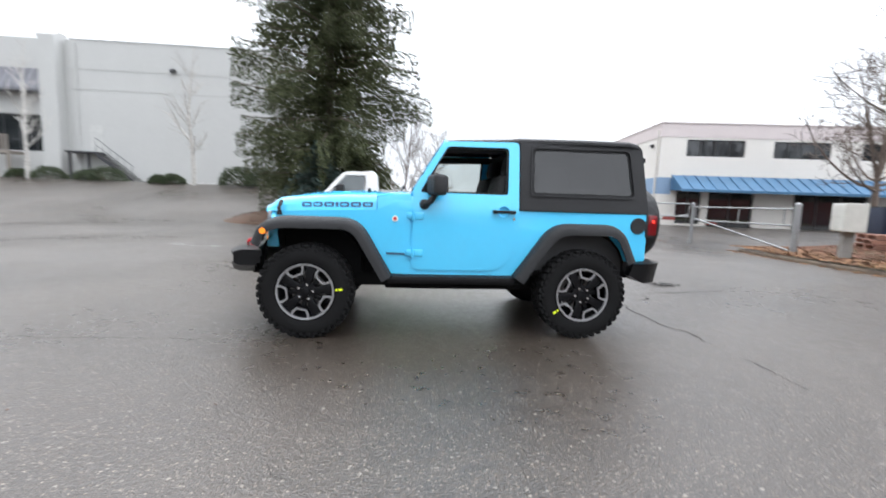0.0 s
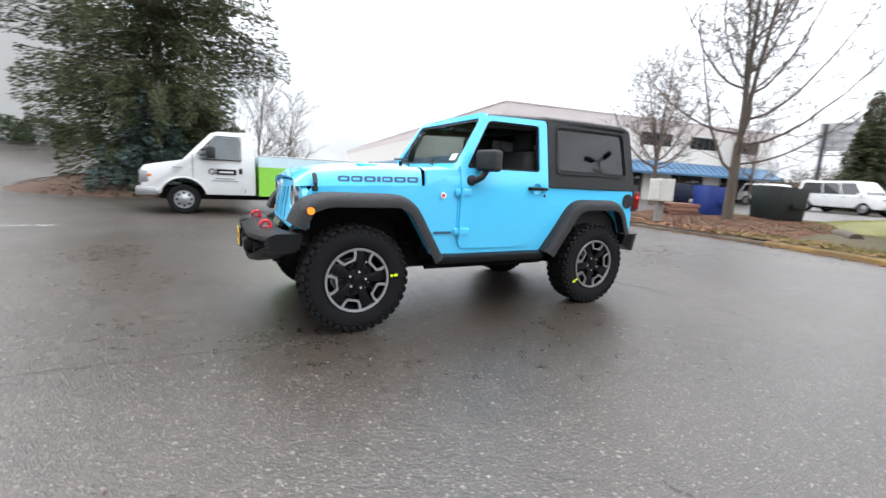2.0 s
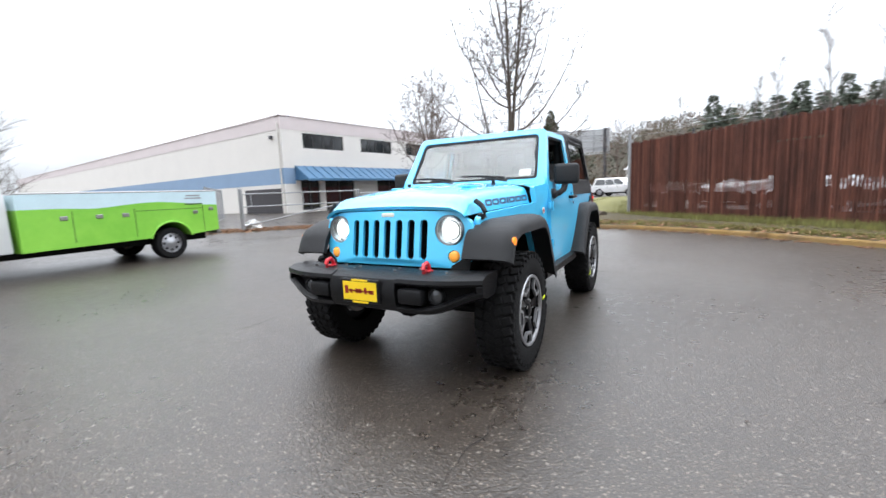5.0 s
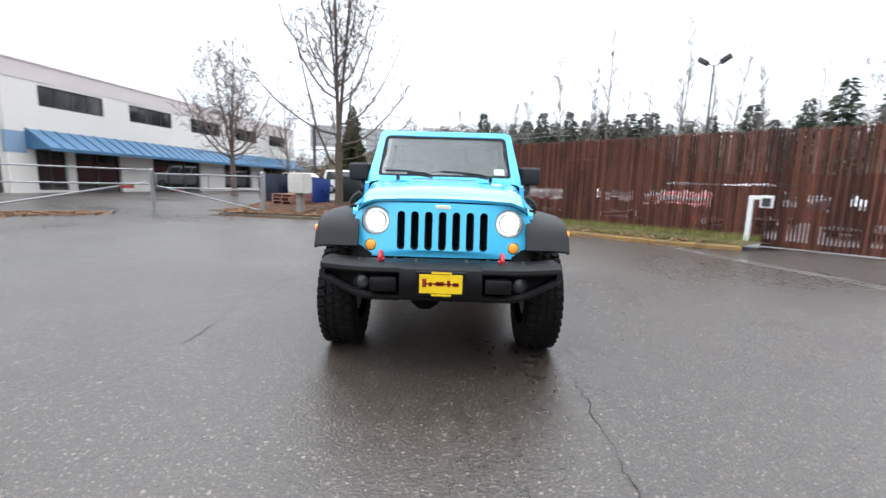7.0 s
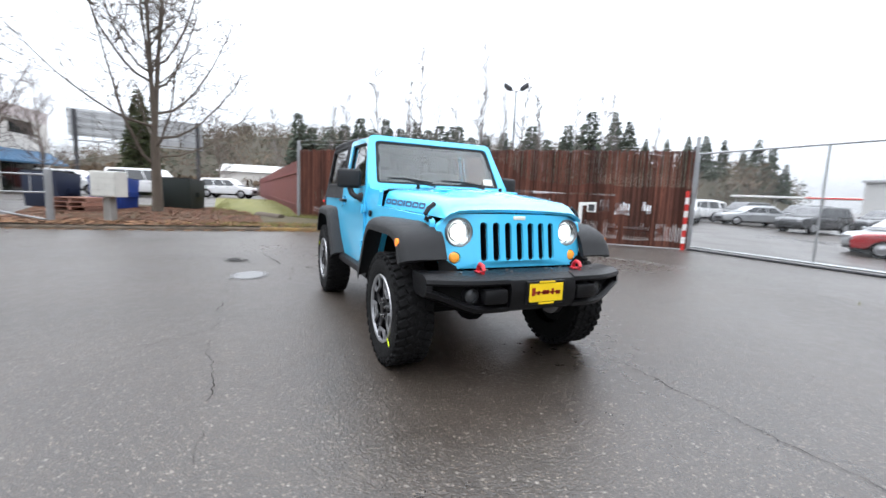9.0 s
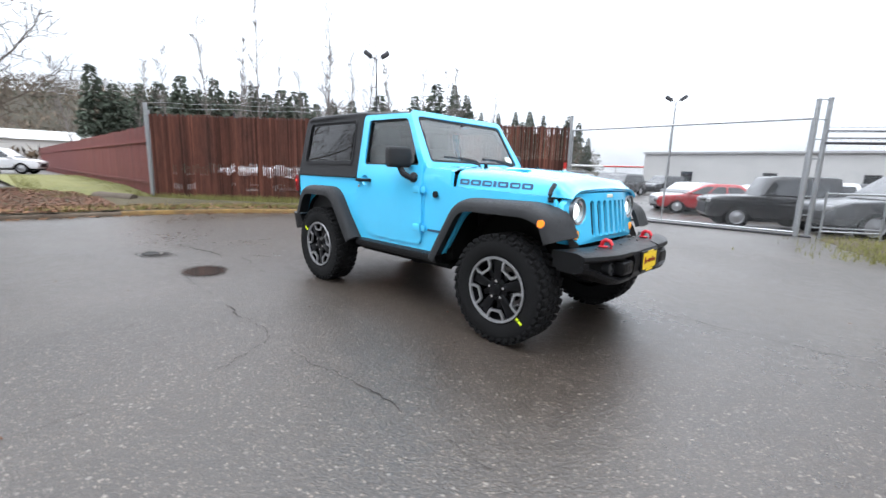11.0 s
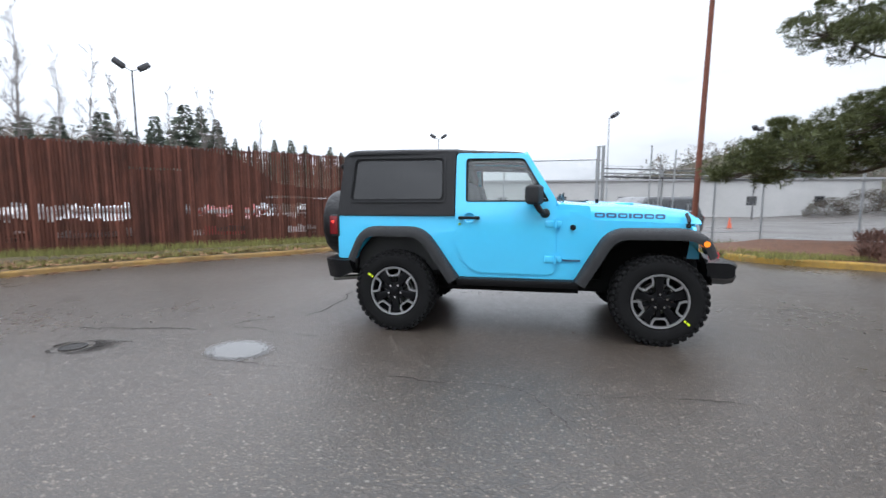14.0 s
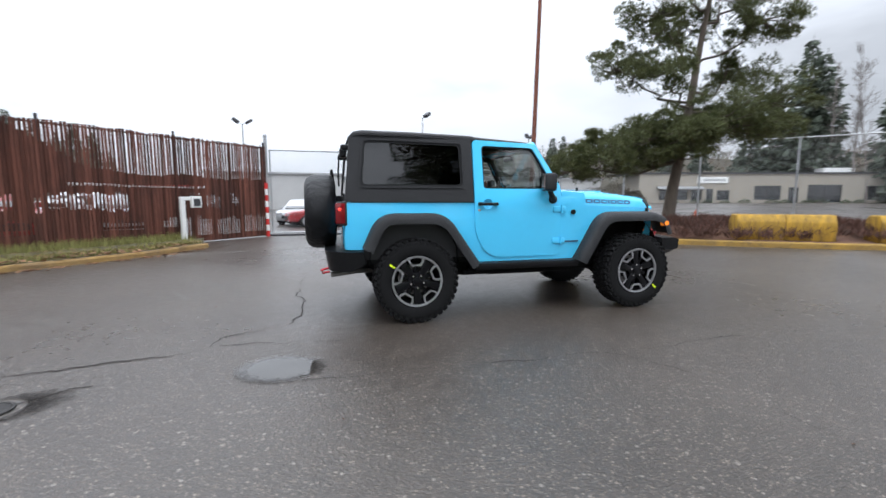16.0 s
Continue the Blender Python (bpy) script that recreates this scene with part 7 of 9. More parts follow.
def skyline():
    rnd = random.Random(77)
    protos = [conifer("fir_tree", pose(0, 0, -300), 13.0, (3.7, 4.2, 3.3)[i], 78, 100 + i, M_needle_haze, "dark fir tree on the skyline beyond the fence", z0=1.0, whorl=.74, group="skyline firs", leaf=.57, trunk_r=.2, shape=.95, hang=.30, slim=1.1) for i in range(3)]
    places = []
    # bearing from the car and height of the top
    for phi, top in ((84.9, 12.3), (83.2, 10.6), (80.9, 10.8), (79, 11.2), (76.9, 12.1), (75.2, 11.0), (73.3, 12.2), (71.2, 11.3), (69.0, 12.0), (67.5, 11.2), (65.8, 11.7), (64.1, 12.0), (63.1, 11.7), (61.3, 10.5), (59.3, 10.7), (56.8, 10.9), (53.1, 12.4), (48.3, 12.6), (45.4, 14.0), (42.8, 12.5), (41.1, 11.2), (39.1, 10.2), (50.9, 10.2), (36.8, 9.4), (34.5, 9.8), (32.6, 9.2), (30.8, 9.6), (29, 8.8), (27.6, 8.9), (26.2, 7.8), (24.9, 6.2), (33.6, 8.6)):
        R, foot = 60 + rnd.uniform(-1.5, 1.5), -1.0
        if phi < 43:
            top, R = top * 1.45 + rnd.uniform(-1, .6), 88 + rnd.uniform(-4, 4)
            foot = hill_at(phi, R) - .8
        k = (top - foot) / 13.0
        places.append(spot(phi, R, foot, rnd.uniform(0, 360), max(.5, k) * rnd.uniform(.85, 1.15), k))
    # a second row behind, lower against the sky
    for k in range(18):
        phi = rnd.uniform(56, 84)
        q = rnd.uniform(.62, .85)
        places.append(spot(phi, rnd.uniform(68, 84), -1 + .5 * hill_at(phi, 76), rnd.uniform(0, 360), q, q))
    # beyond the pine
    for phi, top in ((-54.0, 13.8), (-56.6, 17.4), (-57.8, 15.8), (-63.4, 13.6), (-65.5, 15), (-52.0, 11.5), (-47, 10.4), (-44, 11), (-68, 14), (-71, 16), (-31, 8.6), (-29.6, 8.4)):
        k = 1.4 * (top + 1) / 13.0
        places.append(spot(phi, 84, hill_at(phi, 84) * .5 - .6, rnd.uniform(0, 360), k * rnd.uniform(.6, .8), k))
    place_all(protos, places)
    protos = [bare_tree("alder_tree", pose(0, 0, -300), 21.0, .72, 120 + i, M_alder, "slender leafless alder on the skyline", .15, 3, .13, first=.34, up=.8, group="skyline alders", twig=.013) for i in range(3)]
    places = []
    for phi, top in ((68.8, 21), (66.6, 15), (60.6, 16), (59.9, 21.5), (54.8, 18), (50.5, 16), (47, 15), (43.7, 15), (41.1, 15.5), (37, 12), (74, 18), (71.5, 17), (57, 17), (78.5, 14), (82, 13), (52.2, 14.5), (63, 15), (87, 12), (70.2, 14), (-60.5, 15.5), (-62, 14.5), (-59, 14), (-66, 16)):
        far = 1.0 if phi > 0 else 1.45
        k = far * (top + 1) / 21.0
        places.append(spot(phi, 56 * far, -1, rnd.uniform(0, 360), k, k))
    place_all(protos, places)


def hill_at(phi, R):
    a = radians(phi)
    return hill(-R * math.sin(a), R * math.cos(a))


def hill(x, y):
    """The wooded rise far beyond the lot."""
    R, phi = math.hypot(x, y), math.degrees(math.atan2(-x, y))
    w = smoothstep(30, 50, phi) * (1 - smoothstep(96, 125, phi))
    e = smoothstep(-1, -24, phi) * (1 - smoothstep(-80, -110, phi)) * .5
    near = smoothstep(19, 32, phi) * (1 - smoothstep(90, 106, phi)) * smoothstep(60, 92, R)
    return (smoothstep(58, 190, R) * 14 * w + 8.6 * near + smoothstep(72, 125, R) * 27 * e) * (.85 + .3 * noise.noise(Vector((x * .012, y * .012, 0))))


def hill_mesh():
    vs, fs = [], []
    n, rows = 120, 16
    for i in range(n + 1):
        phi = radians(-112 + 240 * i / n)
        for j in range(rows + 1):
            R = 42 + 190 * (j / rows) ** 1.3
            x, y = -R * math.sin(phi), R * math.cos(phi)
            z = hill(x, y)
            vs.append((x, y, z + (1.2 * noise.noise(Vector((x * .09, y * .09, 5))) if z > 2 else -.6)))
    for i in range(n):
        for j in range(rows):
            a = i * (rows + 1) + j
            fs.append((a, a + 1, a + rows + 2, a + rows + 1))
    tagged(raw("hill", vs, fs, M_hill, smooth=True), "far hillside covered with winter woods", "hill", kind="structure")
    rnd = random.Random(9)
    kinds = {"brown": ([], [], []), "green": ([], [], [])}
    count = 0
    while count < 3000:
        phi, R = rnd.uniform(-104, 112), 64 + 141 * rnd.random() ** 1.5
        if hill_at(phi, R) < 2.2:
            continue
        count += 1
        x, y = -R * math.sin(radians(phi)), R * math.cos(radians(phi))
        z = hill(x, y)
        green = rnd.random() < .38
        base, tips, wid = kinds["green" if green else "brown"]
        h, w = rnd.uniform(2.6, 5.4), rnd.uniform(1.2, 2.3)
        for _ in range(44):
            t = rnd.random()
            rr = w * (1 - t) * .9 if green else w * math.sqrt(max(.05, 1 - (1.6 * t - .7) ** 2))
            a, u = rnd.uniform(0, 6.283), math.sqrt(rnd.random())
            p = (x + rr * u * math.cos(a), y + rr * u * math.sin(a), z - .6 + h * t)
            d = rnd.uniform(.4, 1.0)
            base.append(p)
            tips.append((p[0] + d * .5 * math.cos(a), p[1] + d * .5 * math.sin(a), p[2] + d * (-.3 if green else .9)))
            wid.append(d * rnd.uniform(.12, .25) if green else d * rnd.uniform(.07, .16))
    for key, col, what in (("brown", (0.16, 0.128, 0.098), "grey-brown leafless trees on the far hillside"), ("green", (0.085, 0.092, 0.066), "dark evergreen trees on the far hillside")):
        base, tips, wid = kinds[key]
        ob = spray_mesh("hill_woods", base, tips, wid, mat(key + " hill woods", col, 1.0, var=.3, scale=.4, rand=.28, island=True, spec=.1), None)
        tagged(ob, what, "woods", kind="stuff")


hill_mesh()
skyline()

# ---- the utility truck ----
M_truck_white = mat("white truck paint", (0.66, 0.665, 0.66), 0.3, var=0.08, scale=2, coat=0.3)
M_truck_green = mat("lime green printed panel", (0.25, 0.54, 0.06), 0.4, var=0.15, scale=.7, second=(0.16, 0.46, 0.035))
M_truck_blue = mat("pale blue stripe", (0.55, 0.70, 0.74), 0.4, var=0.08, scale=3)


def road_wheel(parent, x, y, z, r, w, side, rim_mat=None):
    wh = new("wheel")
    wh.parent = parent
    wh.matrix_basis = Matrix.Translation((x, y, z)) @ Matrix.Rotation(0 if side > 0 else math.pi, 4, "Z")
    ax = Matrix.Rotation(radians(-90), 4, "X")
    bm = bm_new()
    lathe(bm, [(r * .62, -w / 2), (r * .92, -w / 2), (r, -w * .36), (r, w * .36), (r * .92, w / 2), (r * .64, w / 2), (r * .62, w * .42)], ax, 30)
    part("tyre", bm, M_rubber, wh, smooth=40)
    bm = bm_new()
    lathe(bm, [(r * .63, w * .44), (r * .60, w * .46), (r * .56, w * .30), (r * .32, w * .34), (r * .16, w * .5), (.0005, w * .5)], ax, 26)
    part("rim", bm, rim_mat or M_silver, wh, smooth=40)
    return wh


def arch(cx, cz, r, zb, n=11):
    """Points of a wheel cut-out, from its rear foot over the top to its front foot."""
    a0 = math.asin((zb - cz) / r)
    return [(cx - r * math.cos(a0 + (math.pi - 2 * a0) * i / n), cz + r * math.sin(a0 + (math.pi - 2 * a0) * i / n)) for i in range(n + 1)]


def truck():
    t = thing("utility_truck", "white cab truck with lime green service body", "truck", pose(0.75, -9.12, ground_height(0.75, -9.12)))
    ox = .75
    P = lambda pts: [(x - ox, z) for x, z in pts]
    fx, rx, wr = 2.74, -1.42, .345
    bm = bm_new()
    prof = P([(3.57, .52), (3.60, .98), (3.52, 1.11), (3.30, 1.17), (2.74, 1.28), (2.14, 1.95), (1.98, 2.00), (1.50, 2.01), (1.30, 2.04), (1.22, 2.02), (1.16, 1.42), (1.16, .47)] + arch(fx, .37, .49, .47) + [(3.24, .52)])
    prism(bm, prof, "y", -.98, .98, .04, 2)
    tap = lambda v: 1 - .16 * max(0, v.co.z - 1.25)
    for v in bm.verts:
        v.co.y *= tap(v)
        if v.co.x + ox > 2.9:
            v.co.y *= 1 - .10 * (v.co.x + ox - 2.9)
    part("cab", bm, M_truck_white, t, smooth=35)
    glass_m = mat("truck side glass", (.10, .115, .12), .06, var=.2, scale=2, spec=.8)
    for s in (1, -1):
        bm = bm_new()
        pts = rpoly(P([(1.50, 1.34), (1.50, 1.87), (2.02, 1.87), (2.42, 1.42), (2.36, 1.34)]), .05)
        plate(bm, pts, [], "y", s * .985, s * .975)
        for v in bm.verts:
            v.co.y *= tap(v)
        win = part("window", bm, glass_m, t, "grey side window")
        bm = bm_new()
        tube(bm, [(x - ox, s * .988 * (1 - .16 * (z - 1.25)), z) for x, z in ((1.48, 1.32), (1.48, 1.89), (2.03, 1.89), (2.45, 1.42), (2.39, 1.32))], .012, closed=True)
        part("seal", bm, M_under, win, "black rubber seal")
        bm = bm_new()
        tube(bm, [(2.36 - ox, s * .94, 1.42), (2.26 - ox, s * 1.14, 1.44)], .02)
        tube(bm, [(2.36 - ox, s * .94, 1.54), (2.26 - ox, s * 1.14, 1.55)], .02)
        box(bm, 2.05 - ox, 2.25 - ox, s * 1.20 - .11, s * 1.20 + .11, 1.36, 1.63, .05, 3)
        part("mirror", bm, M_black_plastic, t, "large black towing mirror", smooth=40)
        bm = bm_new()
        for x, z0, z1 in ((1.40, .52, 1.97), (2.53, .78, 1.42)):
            plate(bm, rpoly(P([(x, z0), (x, z1), (x + .012, z1), (x + .012, z0)]), 0), [], "y", s * .984, s * .98)
        for v in bm.verts:
            v.co.y *= tap(v)
        part("door_gap", bm, M_under, t)
        bm = bm_new()
        box(bm, 1.46 - ox, 1.53 - ox, s * .99 - .012, s * .99 + .012, 1.00, 1.14, .01)
        part("door_handle", bm, M_black, t)
        bm = bm_new()
        box(bm, 1.60 - ox, 2.04 - ox, s * .983 - .002, s * .983 + .003, .97, 1.10)
        sg = part("door_sign", bm, M_black, t, "dark sign plate on the door")
        bm = bm_new()
        box(bm, 1.66 - ox, 1.98 - ox, s * .987 - .002, s * .987 + .002, 1.01, 1.05)
        part("sign_bar", bm, M_truck_white, sg, "white bar of unreadable lettering")
        bm = bm_new()
        lathe(bm, [(.075, 0), (.075, .006), (.05, .006), (.05, 0)], pose(2.13 - ox, s * .98, 1.035, -90 * s), 20)
        part("emblem", bm, M_under, t, "round dark emblem")
        for z, w in ((.86, .22), (.80, .30)):
            bm = bm_new()
            box(bm, 1.85 - ox - w, 1.85 - ox + w, s * .983 - .002, s * .983 + .003, z, z + .025)
            part("sign_line", bm, mat("grey lettering", (.30, .30, .31), .5) if z > .85 and s > 0 else bpy.data.materials["grey lettering"], t, "grey bar of small lettering")
        bm = bm_new()
        box(bm, 2.75 - ox, 2.95 - ox, s * .983 - .002, s * .983 + .003, 1.08, 1.115, .004)
        part("fender_badge", bm, M_silver, t)
        bm = bm_new()
        box(bm, 3.34 - ox, 3.615 - ox, s * .80 - .15, s * .80 + .125, .70, 1.02, .04, 2)
        hl = part("headlight", bm, M_silver, t, "tall wrapped headlight", smooth=40)
        bm = bm_new()
        box(bm, 3.36 - ox, 3.46 - ox, s * .915, s * .930, .86, .92, .004)
        part("side_marker", bm, mat("truck amber", (.7, .16, .03), .3) if s > 0 else bpy.data.materials["truck amber"], hl, "amber marker")
        for wx, wy, ww in ((fx, .86, .22), (rx, .88, .24)):
            wh = road_wheel(t, wx - ox, s * wy, wr, wr, ww, s, M_silver)
            for k in range(8):
                bm = bm_new()
                ang = math.pi * k / 4
                c = (wr * .44 * math.cos(ang), ww * .325, wr * .44 * math.sin(ang))
                cyl(bm, c, (c[0], c[1] + .006, c[2]), .028, n=10)
                part("hub_hole", bm, M_under, wh)
        for cx, r, y, m_ in ((fx, .50, .975, M_truck_white), (rx, .45, 1.06, M_truck_green)):
            bm = bm_new()
            tube(bm, [(x - ox, s * y * (1 - .05 * max(0, x - 2.9)), z) for x, z in arch(cx, .37, r, .48, 18)], .022, n=8)
            part("wheel_arch_lip", bm, m_, t, smooth=60)
    bm = bm_new()
    plate(bm, rpoly([(-.82, 1.31), (-.70, 1.92), (.70, 1.92), (.82, 1.31)], .06), [], "x", 0, .01)
    bend(bm, lambda c: (2.735 - ox - (c.z - 1.28) * .895 + c.x + .012, c.y, c.z))
    part("windscreen", bm, M_win_dark, t)
    bm = bm_new()
    box(bm, 3.26 - ox, 3.70 - ox, -.95, .95, .42, .64, .05, 2)
    part("bumper", bm, M_silver, t, "silver front bumper", smooth=40)
    bm = bm_new()
    box(bm, 3.56 - ox, 3.62 - ox, -.60, .60, .70, 1.04, .02)
    gr = part("grille", bm, M_black_plastic, t)
    for z in (.76, .87, .98):
        bm = bm_new()
        box(bm, 3.60 - ox, 3.635 - ox, -.58, .58, z - .022, z + .022, .008)
        part("grille_bar", bm, M_silver, gr)
    # service body: green lower panels with a wavy top, pale band above
    wave = [(1.08 - 3.60 * i / 24, 1.20 + .055 * math.sin(2.1 * (1.08 - 3.60 * i / 24) + 3.9) * smoothstep(.6, -.4, 1.08 - 3.60 * i / 24)) for i in range(25)]
    bm = bm_new()
    prism(bm, P([(1.08, .46)] + wave + [(-2.52, .55)] + arch(rx, .36, .44, .50)), "y", -1.06, 1.06, 0)
    part("service_body", bm, M_truck_green, t, "lime green service body")
    bm = bm_new()
    prism(bm, P([(1.08, 1.46)] + wave + [(-2.52, 1.46)]), "y", -1.062, 1.062, 0)
    part("stripe", bm, M_truck_blue, t, "pale blue upper band with a wavy edge")
    for s in (1, -1):
        bm = bm_new()
        tube(bm, [(1.08 - ox, s * 1.03, 1.475), (-2.52 - ox, s * 1.03, 1.475)], .022, n=8)
        part("side_rail", bm, M_steel, t, smooth=60)
        for x, z in ((.45, 1.02), (-.10, 1.02), (-.55, 1.02), (-1.98, 1.0), (-2.36, 1.06)):
            bm = bm_new()
            box(bm, x - ox - .06, x - ox + .06, s * 1.065 - .01, s * 1.065 + .012, z - .04, z + .04, .01)
            part("latch", bm, M_steel, t)
        for x in (.32, -.72, -2.16):
            bm = bm_new()
            box(bm, x - ox - .006, x - ox + .006, s * 1.061 - .003, s * 1.061 + .003, .56, 1.14)
            part("door_gap", bm, mat("dark green gap", (.05, .12, .02), .7) if (s, x) == (1, .32) else bpy.data.materials["dark green gap"], t)
        bm = bm_new()
        box(bm, -2.14 - ox, -.74 - ox, s * 1.061 - .003, s * 1.061 + .003, 1.08, 1.092)
        part("panel_gap", bm, bpy.data.materials["dark green gap"], t)
        for z, w, m_ in ((1.36, .16, "grey lettering"), (1.30, .19, "grey lettering"), (1.17, .20, "dark green gap")):
            bm = bm_new()
            box(bm, -1.95 - ox - w, -1.95 - ox + w, s * 1.066 - .003, s * 1.066 + .002, z, z + .03)
            part("lettering_bar", bm, bpy.data.materials[m_], t, "bar of unreadable lettering")
    bm = bm_new()
    box(bm, -2.62 - ox, -2.50 - ox, -.98, .98, .45, .60, .02)
    part("rear_bumper", bm, M_steel, t)
    bm = bm_new()
    box(bm, -2.4 - ox, 3.25 - ox, -.68, .68, .34, .62)
    part("chassis", bm, M_under, t)
    bm = bm_new()
    box(bm, -2.545 - ox, -2.52 - ox, .86, 1.0, .95, 1.12, .01)
    part("tail_light", bm, M_tail, t)


truck()

# ---- parked cars ----
def parked_car(name, label, paint, kind, m, group="cars parked in the lot"):
    """A plain car: lower body, glasshouse, roof, lamps and four wheels. x is ahead."""
    c = thing(name, label, "car", m, group)
    if kind == "suv":
        L, W, H, belt, hood = 4.7, 1.86, 1.68, 1.02, 1.02
        glassh = [(-2.15, belt), (-1.95, H - .06), (.45, H - .06), (1.20, belt)]
    elif kind == "off_roader":
        L, W, H, belt, hood = 4.0, 1.75, 1.80, 1.12, 1.14
        glassh = [(-1.85, belt), (-1.80, H - .06), (.15, H - .06), (.42, belt)]
    elif kind == "van":
        L, W, H, belt, hood = 5.2, 1.95, 2.0, 1.15, 1.18
        glassh = [(-2.45, belt), (-2.38, H - .10), (1.0, H - .10), (1.65, belt)]
    else:
        L, W, H, belt, hood = 4.6, 1.80, 1.45, .92, .90
        glassh = [(-1.75, belt), (-1.05, H - .05), (.25, H - .05), (1.15, belt)]
    r = .34 if kind == "sedan" else .38
    f, b = L / 2, -L / 2
    wf, wb = f - .90, b + .92
    z0 = .30 if kind == "sedan" else .36
    prof = [(f - .05, z0), (f, z0 + .25), (f - .06, hood - .14), (f - .35, hood - .05), (glassh[3][0] + .15, hood), (glassh[3][0], belt + .01), (b + .10, belt + .01), (b, belt - .2), (b + .03, z0 + .1), (b + .12, z0)]
    arch = lambda x: [(x - r - .08, z0), (x - r * .72, z0 + r * .55), (x, z0 + r * .95), (x + r * .72, z0 + r * .55), (x + r + .08, z0)]
    bm = bm_new()
    prism(bm, prof + arch(wb) + arch(wf), "y", -W / 2, W / 2, .07, 3)
    for v in bm.verts:
        if abs(v.co.x) > L / 2 - .7:
            v.co.y *= 1 - .14 * ((abs(v.co.x) - L / 2 + .7) / .7) ** 2
        v.co.y *= 1 - .05 * max(0, v.co.z - .6)
    part("body", bm, paint, c, smooth=40)
    hw = W / 2 * .94
    lean = lambda z: 1 - .30 * max(0, z - belt)
    cab = [(glassh[0][0] - .03, belt - .02), (glassh[1][0], H - .03), (glassh[1][0] + .25, H), (glassh[2][0] - .25, H), (glassh[2][0] + .03, H - .04), (glassh[3][0] + .04, belt - .02)]
    bm = bm_new()
    prism(bm, cab, "y", -hw, hw, .07, 3)
    for v in bm.verts:
        v.co.y *= lean(v.co.z)
    part("cab", bm, paint, c, smooth=50)
    # windscreen and rear window
    for (xa, za), (xb, zb), e in ((glassh[3], glassh[2], 1), (glassh[0], glassh[1], -1)):
        bm = bm_new()
        pa, pb = (xa + e * .052, belt + .03), (xb + e * .040, H - .12)
        k = (pb[0] - pa[0]) / (pb[1] - pa[1])
        pts = rpoly([(-hw * .86, pa[1]), (-hw * .86 * lean(pb[1]), pb[1]), (hw * .86 * lean(pb[1]), pb[1]), (hw * .86, pa[1])], .07)
        plate(bm, pts, [], "x", 0, e * .006)
        bend(bm, lambda q: (pa[0] + (q.z - pa[1]) * k + q.x - e * .05 * (q.y / hw) ** 2, q.y, q.z))
        part("windscreen" if e > 0 else "rear_window", bm, M_win_dark, c, smooth=40)
    cuts = (.03, .40, .70, .985) if kind != "off_roader" else (.04, .52, .97)
    edge = lambda z, a, q: a[0] + (q[0] - a[0]) * (z - belt) / (H - .06 - belt)
    for s in (1, -1):
        for ka, kb in zip(cuts, cuts[1:]):
            z0w, z1w = belt + .04, H - .13
            xs_ = []
            for z in (z0w, z1w):
                lo, hi = edge(z, glassh[0], glassh[1]) + .08, edge(z, glassh[3], glassh[2]) - .06
                xs_.append((lo + (hi - lo) * ka + .03, lo + (hi - lo) * kb - .03))
            bm = bm_new()
            plate(bm, rpoly([(xs_[0][0], z0w), (xs_[1][0], z1w), (xs_[1][1], z1w), (xs_[0][1], z0w)], .05), [], "y", s * (hw + .004), s * (hw - .004))
            for v in bm.verts:
                v.co.y *= lean(v.co.z)
            part("side_window", bm, M_win_dark, c)
            bm = bm_new()
            xd = xs_[0][0] + .06
            box(bm, xd, xd + .16, s * (W / 2 - .03) - .02, s * (W / 2 - .03) + .025, belt - .16, belt - .13, .008)
            part("door_handle", bm, M_black_plastic, c)
        bm = bm_new()
        box(bm, f - .14, f - .0, s * W * .34 - .14, s * W * .34 + .14, hood - .30, hood - .16, .03, 2)
        part("headlight", bm, M_silver, c, smooth=40)
        bm = bm_new()
        box(bm, b - .012, b + .10, s * W * .37 - .10, s * W * .37 + .10, belt - .30, belt - .08, .02, 2)
        part("tail_light", bm, M_tail, c, smooth=40)
        bm = bm_new()
        box(bm, glassh[3][0] - .32, glassh[3][0] - .16, s * (W / 2 + .06) - .08, s * (W / 2 + .06) + .08, belt, belt + .13, .03, 2)
        part("side_mirror", bm, paint, c, smooth=40)
        for x in (wf, wb):
            road_wheel(c, x, s * (W / 2 - .12), r, r, .22, s)
    bm = bm_new()
    box(bm, f - .06, f + .01, -W * .26, W * .26, z0 + .12, hood - .30, .02)
    part("grille", bm, M_black_plastic, c)
    bm = bm_new()
    box(bm, b + .2, f - .2, -W / 2 + .1, W / 2 - .1, z0 - .1, z0 + .06)
    part("underbody", bm, M_under, c)
    return c


C_white = mat("white car paint", (0.76, 0.76, 0.76), .28, var=.04, scale=2, coat=.4)
C_silver = mat("silver car paint", (0.42, 0.43, 0.44), .3, metal=.5, var=.05, scale=2, coat=.4)
C_black = mat("black car paint", (0.012, 0.012, 0.013), .22, var=.1, scale=2, coat=.5)
C_grey = mat("dark grey car paint", (0.070, 0.072, 0.076), .28, metal=.3, var=.08, scale=2, coat=.4)
C_red = mat("dark red car paint", (0.28, 0.015, 0.018), .28, var=.08, scale=2, coat=.4)


def lot_pose(x, y, yaw):
    return pose(x, y, ground_height(x, y), 0, 0, yaw)


